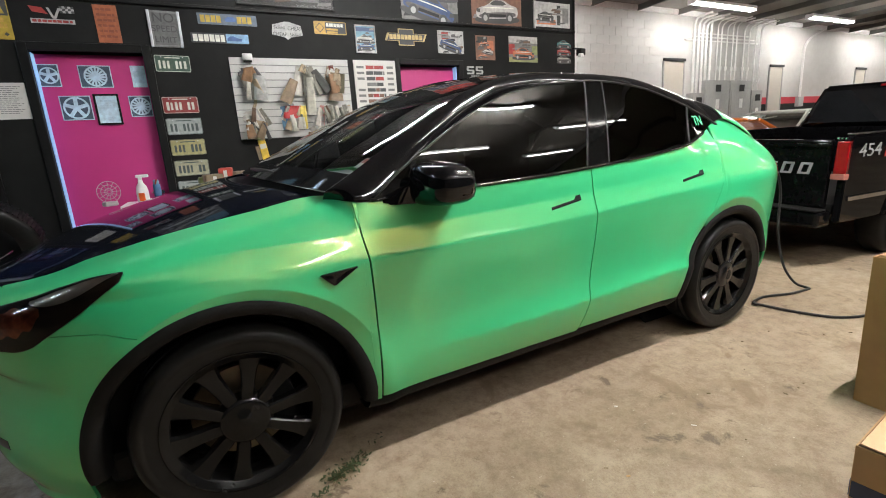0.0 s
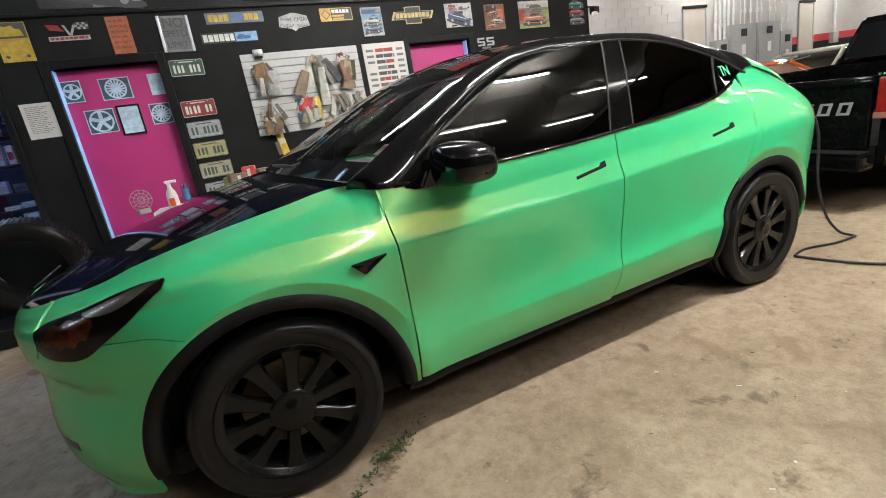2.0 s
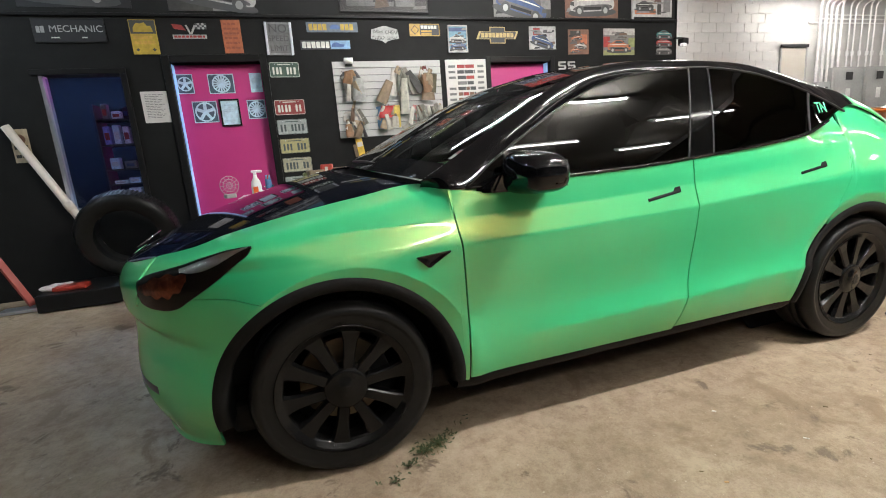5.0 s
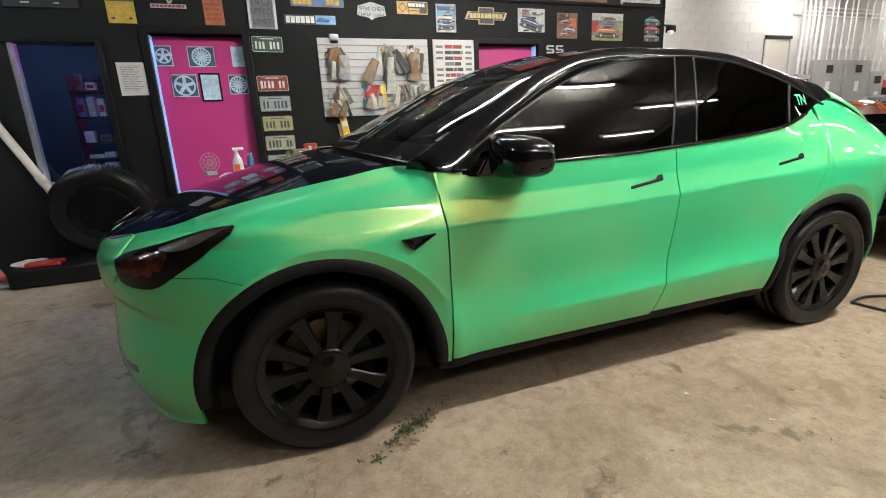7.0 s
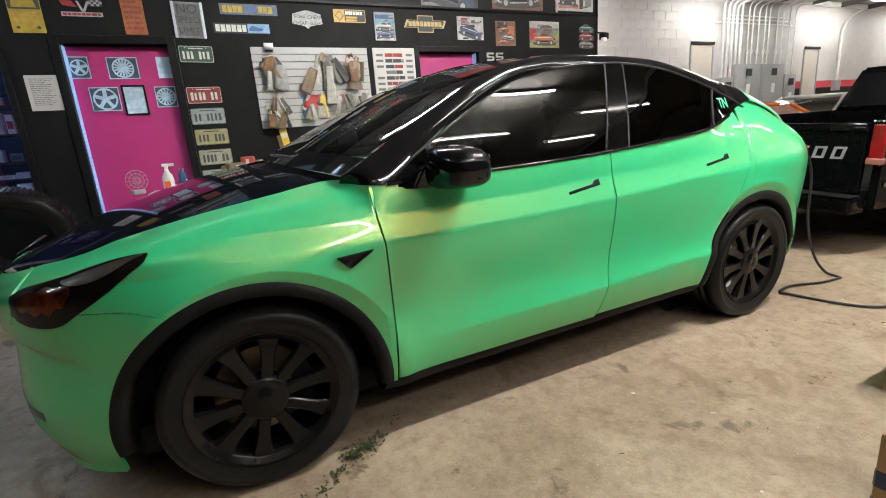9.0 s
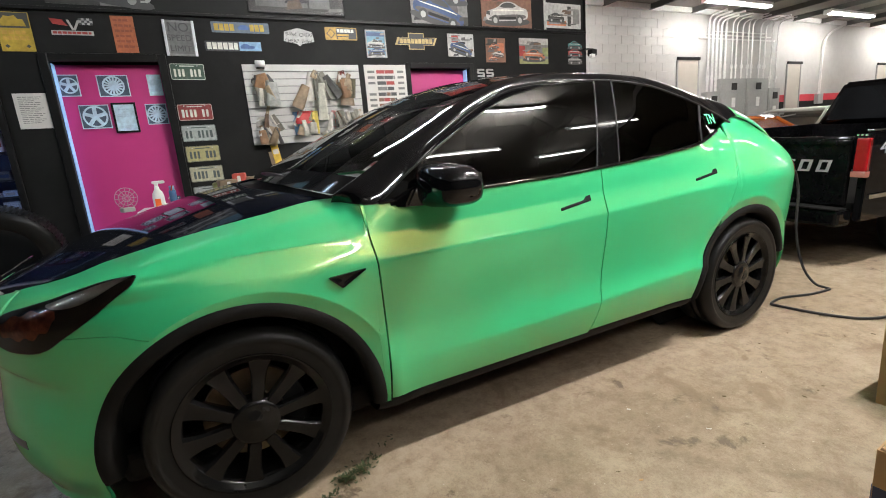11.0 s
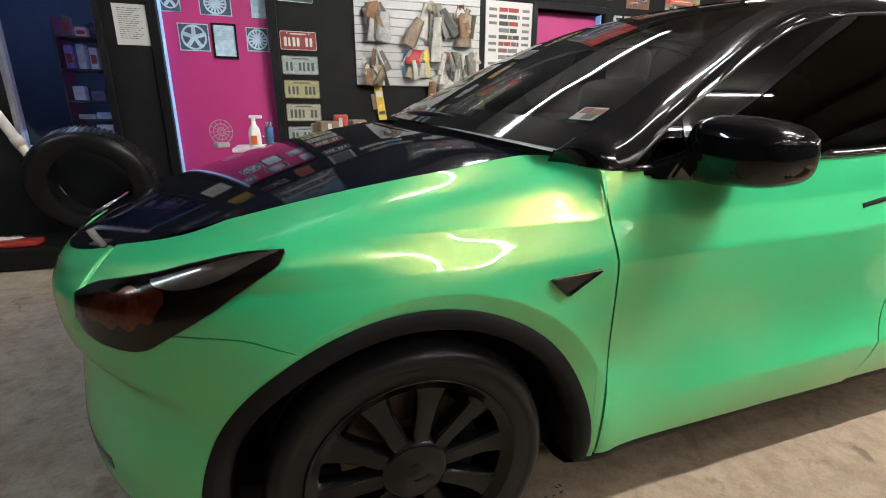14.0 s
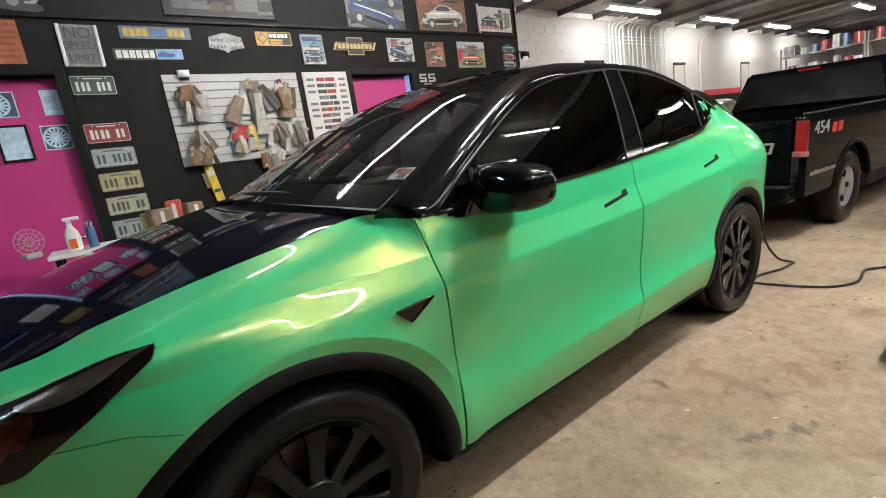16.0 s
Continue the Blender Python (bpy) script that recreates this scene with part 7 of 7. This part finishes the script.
bundle("swatch_bundle", "striped and pink sample cards on a hook", 0.90, 1.80, [(-0.02, 0.0, 0.07, 0.22, -10, paint("pink_card", (0.55, 0.25, 0.24))), (-0.05, -0.02, 0.06, 0.20, -16, CREAMP), (0.05, 0.0, 0.08, 0.24, 8, GREYP), (0.12, -0.02, 0.07, 0.22, 16, CREAMP), (0.18, -0.04, 0.06, 0.20, 22, GREYP)], 6)
bundle("swatch_bundle", "white paper tags hanging below the panel", 0.78, 1.58, [(-0.04, 0.0, 0.10, 0.14, 24, CREAMP), (0.06, 0.0, 0.10, 0.16, -10, CREAMP), (0.02, -0.08, 0.08, 0.16, 6, GREYP), (0.12, -0.05, 0.09, 0.10, -30, CREAMP)], 7)
bundle("swatch_bundle", "small white tags and grey strips on a hook", 1.12, 1.80, [(0.0, 0.0, 0.07, 0.20, 6, GREYP), (0.06, -0.02, 0.08, 0.16, -14, CREAMP), (-0.05, -0.03, 0.06, 0.2, 14, GREYP)], 8)
t = thing("paper_roll", "small white paper roll clipped on the slatwall", "paper roll", pose(0.175, -0.05, 2.265))
bm = bmesh.new()
cyl(bm, (-0.045, 0, 0.02), (0.045, 0, 0.02), 0.032, n=20)
part("roll", bm, WHITE_P, t, "", True)
part("holder", nbox((0, 0.012, -0.02), (0.08, 0.03, 0.02), 0.004), BLACK_TRIM, t)
t = thing("tube_pack", "yellow tube pack hanging below the slatwall", "tube pack", pose(0.215, -0.03, 1.30, 0, -8, 0))
part("pack_body", nbox((0, 0, 0), (0.075, 0.02, 0.34), 0.006), paint("pack_yellow", (0.68, 0.45, 0.05)), t)
part("pack_label", nbox((0, -0.0115, 0.10), (0.06, 0.002, 0.05)), PAPER, t)
part("pack_label", nbox((0, -0.0115, -0.07), (0.06, 0.002, 0.03)), INK, t)
part("pack_label", nbox((-0.05, 0.006, 0.04), (0.05, 0.004, 0.14)), KRAFT, t)

# colour chart beside it
t, w, h = on_wall("colour_chart", "white colour chart with rows of dark swatches", "chart", 1.290, 1.808, 1.50, 2.288)
part("chart_board", span(-w / 2, w / 2, -0.012, 0, -h / 2, h / 2, 0.003), PAPER, t)
rc = random.Random(21)
for i in range(11):
    z = h / 2 - 0.09 - i * 0.062
    for x0, x1, m in ((-0.225, -0.14, P_GREY), (0.14, 0.22, P_GREY)):
        if rc.random() < 0.85:
            flat("swatch_bar", rect(x0, x1, z, z + 0.026), m, t, -0.014, 0.002)
    x = -0.115
    while x < 0.09:
        b = rc.uniform(0.05, 0.13)
        b = min(b, 0.115 - x)
        flat("colour_swatch", rect(x, x + b - 0.006, z - 0.006, z + 0.032), rc.choice([INK, INK, INK, P_RED, P_GREY, P_BROWN]), t, -0.014, 0.002)
        x += b

# pictures taped to the magenta door
def wheel_picture(x0, x1, z0, z1, spokes, label="pale blue print of an alloy wheel taped to the door"):
    t = thing("wheel_picture", label, "picture", pose((x0 + x1) / 2, 0.098, (z0 + z1) / 2), group="wheel pictures")
    w, h = x1 - x0, z1 - z0
    pale = paint("print_pale_blue", (0.50, 0.66, 0.80))
    flat("sheet", rect(-w / 2, w / 2, -h / 2, h / 2), pale, t, -0.003, 0.002)
    flat("dark_ground", rect(-w / 2 + 0.008, w / 2 - 0.008, -h / 2 + 0.008, h / 2 - 0.008), paint("print_slate", (0.06, 0.09, 0.14)), t, -0.004, 0.0008)
    r = min(w, h) * 0.46
    flat("wheel_rim", disc_poly(0, 0, r, r, 28), pale, t, -0.005, 0.0008)
    flat("wheel_gap", disc_poly(0, 0, r * 0.84, r * 0.84, 28), paint("print_slate", (0.06, 0.09, 0.14)), t, -0.006, 0.0008)
    for k in range(spokes):
        a = k * math.tau / spokes + 0.3
        c, s = math.cos(a), math.sin(a)
        q = r * 0.12 * 5 / spokes + 0.004
        flat("wheel_spoke", [(-q * s, q * c), (r * 0.86 * c - q * s, r * 0.86 * s + q * c), (r * 0.86 * c + q * s, r * 0.86 * s - q * c), (q * s, -q * c)], pale, t, -0.007, 0.0008)
    flat("wheel_hub", disc_poly(0, 0, r * 0.2, r * 0.2, 16), pale, t, -0.008, 0.0008)


wheel_picture(-1.553, -1.40, 2.02, 2.21, 5)
wheel_picture(-1.262, -1.015, 2.012, 2.205, 16, "pale print of a lace-spoke wheel taped to the door")
wheel_picture(-1.448, -1.215, 1.728, 1.942, 5)
wheel_picture(-0.922, -0.742, 1.744, 1.937, 14, "pale print of a multi-spoke wheel taped to the door")
t = thing("print", "blank pale blue print taped to the door", "picture", pose(-0.80, 0.098, 2.11))
flat("sheet", rect(-0.06, 0.058, -0.096, 0.098), paint("print_pale_blue", (0.50, 0.66, 0.80)), t, -0.003, 0.002)
flat("print_shape", rect(-0.04, 0.04, -0.06, 0.05), paint("print_haze", (0.40, 0.55, 0.68)), t, -0.004, 0.0008)
t = thing("framed_certificate", "black framed pale certificate on the door", "picture", pose(-1.095, 0.098, 1.817))
flat("sheet", rect(-0.085, 0.085, -0.125, 0.125), paint("print_pale_blue", (0.50, 0.66, 0.80)), t, -0.008, 0.003)
for a in ((-0.098, -0.082, -0.138, 0.138), (0.082, 0.098, -0.138, 0.138), (-0.082, 0.082, 0.122, 0.138), (-0.082, 0.082, -0.138, -0.122)):
    part("frame_bar", span(a[0], a[1], -0.018, 0, a[2], a[3], 0.002), BLACK_TRIM, t)
bars(t, 0.17, [(0.07, 0.012, -0.05, 0.05), (0.03, 0.006, -0.06, 0.06), (0.01, 0.006, -0.06, 0.06), (-0.08, 0.006, -0.05, 0.05)], paint("print_haze", (0.40, 0.55, 0.68)), 3, -0.0095, 0.02, 0.05)

# bench under the signs with a spray bottle, parcels and a stool back
bench = thing("workbench", "narrow white topped bench along the shop wall", "bench", pose(-0.45, -0.42, floor_z(-0.42)))
part("bench_top", nbox((0, 0, 0.83), (1.25, 0.50, 0.03), 0.006), WHITE_P, bench, "white bench top")
for x in (-0.57, 0.57):
    for y in (-0.2, 0.2):
        part("leg", nbox((x, y, 0.405), (0.04, 0.04, 0.81), 0.003), BLACK_TRIM, bench)
BZ = floor_z(-0.42) + 0.846
t = thing("spray_bottle", "white spray bottle with a trigger head", "spray bottle", pose(-0.91, -0.52, BZ))
bm = bmesh.new()
lathe(bm, [(0.0, 0.0), (0.042, 0.0), (0.047, 0.01), (0.047, 0.10), (0.040, 0.14), (0.020, 0.175), (0.016, 0.20), (0.0, 0.20)], 24)
bmesh.ops.rotate(bm, cent=(0, 0, 0), matrix=Matrix.Rotation(math.radians(90), 3, "X"), verts=bm.verts)
part("bottle", bm, WHITE_P, t, "", True)
bm = bmesh.new()
box(bm, (0.018, 0, 0.232), (0.10, 0.026, 0.026), 0.008)
box(bm, (0.0, 0, 0.212), (0.03, 0.026, 0.03), 0.006)
part("trigger_head", bm, WHITE_P, t)
part("trigger", nbox((0.055, 0, 0.20), (0.012, 0.016, 0.05), 0.004, pose(0, 0, 0, 0, 18, 0)), RED_STEEL, t, "red trigger")
part("bottle_label", nbox((-0.005, -0.046, 0.055), (0.045, 0.006, 0.07), 0.002), ORANGE_P, t, "orange label")
t = thing("spray_can", "blue capped can on the bench", "can", pose(-0.80, -0.46, BZ))
bm = bmesh.new()
cyl(bm, (0, 0, 0), (0, 0, 0.15), 0.03, n=20)
part("can_body", bm, paint("can_blue", (0.05, 0.14, 0.28)), t, "", True)
bm = bmesh.new()
cyl(bm, (0, 0, 0.15), (0, 0, 0.19), 0.022, n=16)
part("can_cap", bm, paint("can_cap_blue", (0.20, 0.36, 0.52)), t, "", True)
for x, y, c, rz, sx, sz in ((-0.34, -0.50, KRAFT, 12, 0.16, 0.20), (-0.22, -0.46, paint("red_parcel", (0.50, 0.07, 0.05)), -8, 0.12, 0.25), (-0.10, -0.50, KRAFT, 20, 0.14, 0.21), (-0.40, -0.42, P_GREEN, 4, 0.12, 0.18)):
    t = thing("parcel", "small wrapped parcel lying on the bench", "parcel", pose(x, y, BZ, 0, 0, rz), group="parcels")
    part("wrapping", nbox((0, 0, sz / 2), (sx, 0.14, sz), 0.015), c, t)
    part("parcel_tape", nbox((0, -0.071, sz / 2), (0.03, 0.003, sz * 0.8)), PAPER, t)
t = thing("fan", "small grey table fan on the bench end", "fan", pose(-1.16, -0.50, BZ, 0, 0, 30))
bm = bmesh.new()
for r in (0.03, 0.06, 0.09):
    tube(bm, [(r * math.cos(a), -0.02, 0.12 + r * math.sin(a)) for a in np.linspace(0, math.tau, 24)], 0.003, 5)
for k in range(12):
    a = k * math.tau / 12
    tube(bm, [(0.01 * math.cos(a), -0.03, 0.12 + 0.01 * math.sin(a)), (0.09 * math.cos(a), -0.02, 0.12 + 0.09 * math.sin(a))], 0.0022, 4)
part("grille", bm, PANEL_GREY, t)
part("stand", nbox((0, 0, 0.02), (0.10, 0.08, 0.04), 0.01), PANEL_GREY, t)

# left of the window: loose tyre, pole, red stand
t = thing("loose_tyre", "worn black tyre leaning on the dark wall", "tyre", pose(-2.12, -0.30, floor_z(-0.3) + 0.575, 14, 0, 0))
bm = bmesh.new()
lathe(bm, [(0.272, -0.085), (0.30, -0.10), (0.355, -0.115), (0.40, -0.10), (0.420, -0.07), (0.424, 0.0), (0.420, 0.07), (0.40, 0.10), (0.355, 0.115), (0.30, 0.10), (0.272, 0.085), (0.282, 0.0), (0.272, -0.085)], 72)
part("tyre", bm, RUBBER, t, "", True)
bm = bmesh.new()
for k in range(72):
    a = k * math.tau / 72
    box(bm, (0.424, 0, 0), (0.008, 0.16, 0.018), 0.002, pose(0, 0, 0, 0, math.degrees(a), 0))
part("tread", bm, RUBBER, t, "worn tread")
t = thing("plinth", "low black painted step along the wall", "step", pose(-2.2, -0.32, floor_z(-0.32)))
part("step_body", nbox((0, 0, 0.075), (1.3, 0.56, 0.15), 0.01), BLACK_TRIM, t)
t = thing("cream_pole", "cream painted pole leaning against the wall", "pole")
bm = bmesh.new()
cyl(bm, (-2.98, -0.06, 1.77), (-2.25, -0.10, 0.17), 0.036, n=16)
part("pole_shaft", bm, POLE_M, t, "", True)
bm = bmesh.new()
cyl(bm, (-2.647, -0.078, 1.04), (-2.615, -0.08, 0.97), 0.042, n=16)
part("pole_collar", bm, POLE_M, t, "", True)
t = thing("floor_stand", "red painted steel floor stand", "stand", pose(-3.05, -0.42, floor_z(-0.42)))
bm = bmesh.new()
cyl(bm, (-0.12, 0, 0.62), (0.10, 0, 0.05), 0.035, n=4)
part("leg", bm, RED_STEEL, t)
part("foot", nbox((0.03, 0, 0.018), (0.36, 0.16, 0.03), 0.006), ALU, t, "bare metal foot plate")
bm = bmesh.new()
cyl(bm, (-0.12, 0, 0.60), (-0.35, 0.02, 0.05), 0.035, n=4)
part("leg", bm, RED_STEEL, t)
t = thing("shop_rag", "crumpled white and red rag on the step", "rag", pose(-2.74, -0.36, floor_z(-0.32) + 0.16))
bm = bmesh.new()
bmesh.ops.create_icosphere(bm, subdivisions=4, radius=0.1)
for v in bm.verts:
    v.co = Vector((v.co.x * 1.5, v.co.y * 0.8, max(v.co.z, -0.02) * 0.45)) * (1 + 0.4 * noise.noise(v.co * 16))
part("rag_body", bm, plain("rag_cloth", (0.6, 0.55, 0.54), 0.9, dirt=0.9, dirtcol=(0.4, 0.03, 0.05), scale=30), t)
t = thing("red_tray", "red plastic tray on the step", "tray", pose(-2.62, -0.44, floor_z(-0.32) + 0.153))
part("tray_body", nbox((0, 0, 0.02), (0.26, 0.14, 0.04), 0.01), RED_STEEL, t)
for x, mt, h in ((-2.10, ORANGE_P, 0.10), (-2.01, WHITE_P, 0.12)):
    t = thing("bottle", "small plastic bottle standing on the step", "bottle", pose(x, -0.50, floor_z(-0.32) + 0.151))
    bm = bmesh.new()
    cyl(bm, (0, 0, 0), (0, 0, h), 0.035, n=18)
    part("bottle_body", bm, mt, t, "", True)
    bm = bmesh.new()
    cyl(bm, (0, 0, h), (0, 0, h + 0.035), 0.014, n=12)
    part("bottle_cap", bm, WHITE_P, t, "", True)

# things in the lit back room seen through the shop window
rk = thing("display_rack", "dark display rack in the lit back room", "rack", pose(-2.28, 0.62, 0))
for z in (0.95, 1.16, 1.32, 1.58, 1.84):
    part("rack_shelf", nbox((0, 0, z), (0.34, 0.30, 0.016), 0.002), P_DARK, rk)
for x in (-0.165, 0.165):
    part("rack_side", nbox((x, 0, 1.05), (0.012, 0.30, 1.9), 0.002), P_DARK, rk)
ri = random.Random(14)
LILAC, ICE, WHT = paint("lilac_box", (0.28, 0.26, 0.66)), paint("ice_box", (0.55, 0.66, 0.78)), paint("shop_white", (0.75, 0.78, 0.82))
for z, items in ((0.958, ((-0.10, 0.10, 0.12, WHT), (0.06, 0.14, 0.16, WHT))), (1.168, ((-0.06, 0.14, 0.04, WHT), (0.07, 0.12, 0.06, ICE))), (1.328, ((-0.08, 0.10, 0.12, ICE), (0.06, 0.12, 0.08, P_GREY))),
                 (1.588, ((-0.10, 0.07, 0.19, LILAC), (-0.01, 0.07, 0.20, ICE), (0.08, 0.07, 0.18, WHT))), (1.848, ((-0.08, 0.06, 0.16, P_GREY), (0.02, 0.10, 0.08, WHT), (0.11, 0.06, 0.12, P_DARK)))):
    for x, w, h, m in items:
        t = thing("shop_item", "small packaged product on the display rack", "packet", pose(-2.28 + x, 0.55, z), group="rack products")
        part("packet", nbox((0, 0, h / 2), (w * 0.9, 0.09, h), 0.008), m, t)
        part("packet_label", nbox((0, -0.046, h * 0.45), (w * 0.6, 0.003, h * 0.4)), ri.choice([P_BLUE, P_DARK, PAPER, P_RED]), t)
t = thing("window_shelf", "white shelf inside the window with crumpled bags", "shelf", pose(-2.42, 0.36, 0.92))
part("shelf_board", nbox((0, 0, 0), (0.36, 0.34, 0.03), 0.004), WHT, t)
for x, s, m in ((-2.52, 0.09, WHT), (-2.42, 0.08, paint("pink_bag", (0.7, 0.4, 0.42))), (-2.47, 0.07, ICE)):
    b = thing("bag", "crumpled plastic bag on the window shelf", "bag", pose(x, 0.36, 0.937), group="shelf bags")
    bm = bmesh.new()
    bmesh.ops.create_icosphere(bm, subdivisions=3, radius=s)
    for v in bm.verts:
        v.co *= 1 + 0.35 * noise.noise(v.co * 24 + Vector((x * 9, 0, 0)))
        v.co.z = max(v.co.z, -s * 0.5) + s * 0.5
    part("bag_film", bm, m, b)

# concrete blocks of the white wall that stand clear of fittings
BL, BH = 0.40, 0.20
tmpl = bpy.data.meshes.new("block")
bm = nbox((0, 0, 0), (BL - 0.004, 0.010, BH - 0.004), 0.002)
bm.to_mesh(tmpl)
bm.free()
tmpl.materials.append(WHITE_BLOCK)
for r in range(10, 20):
    for c in range(14):
        x, z = 5.6 + c * BL + (0.2 if r % 2 else 0), 0.14 + r * BH + BH / 2
        if x > 10.2 or z > CEIL - 0.2:
            continue
        ob = new("block", tmpl)
        ob.parent = whitew
        ob.location = (x, WY - 0.006, z)
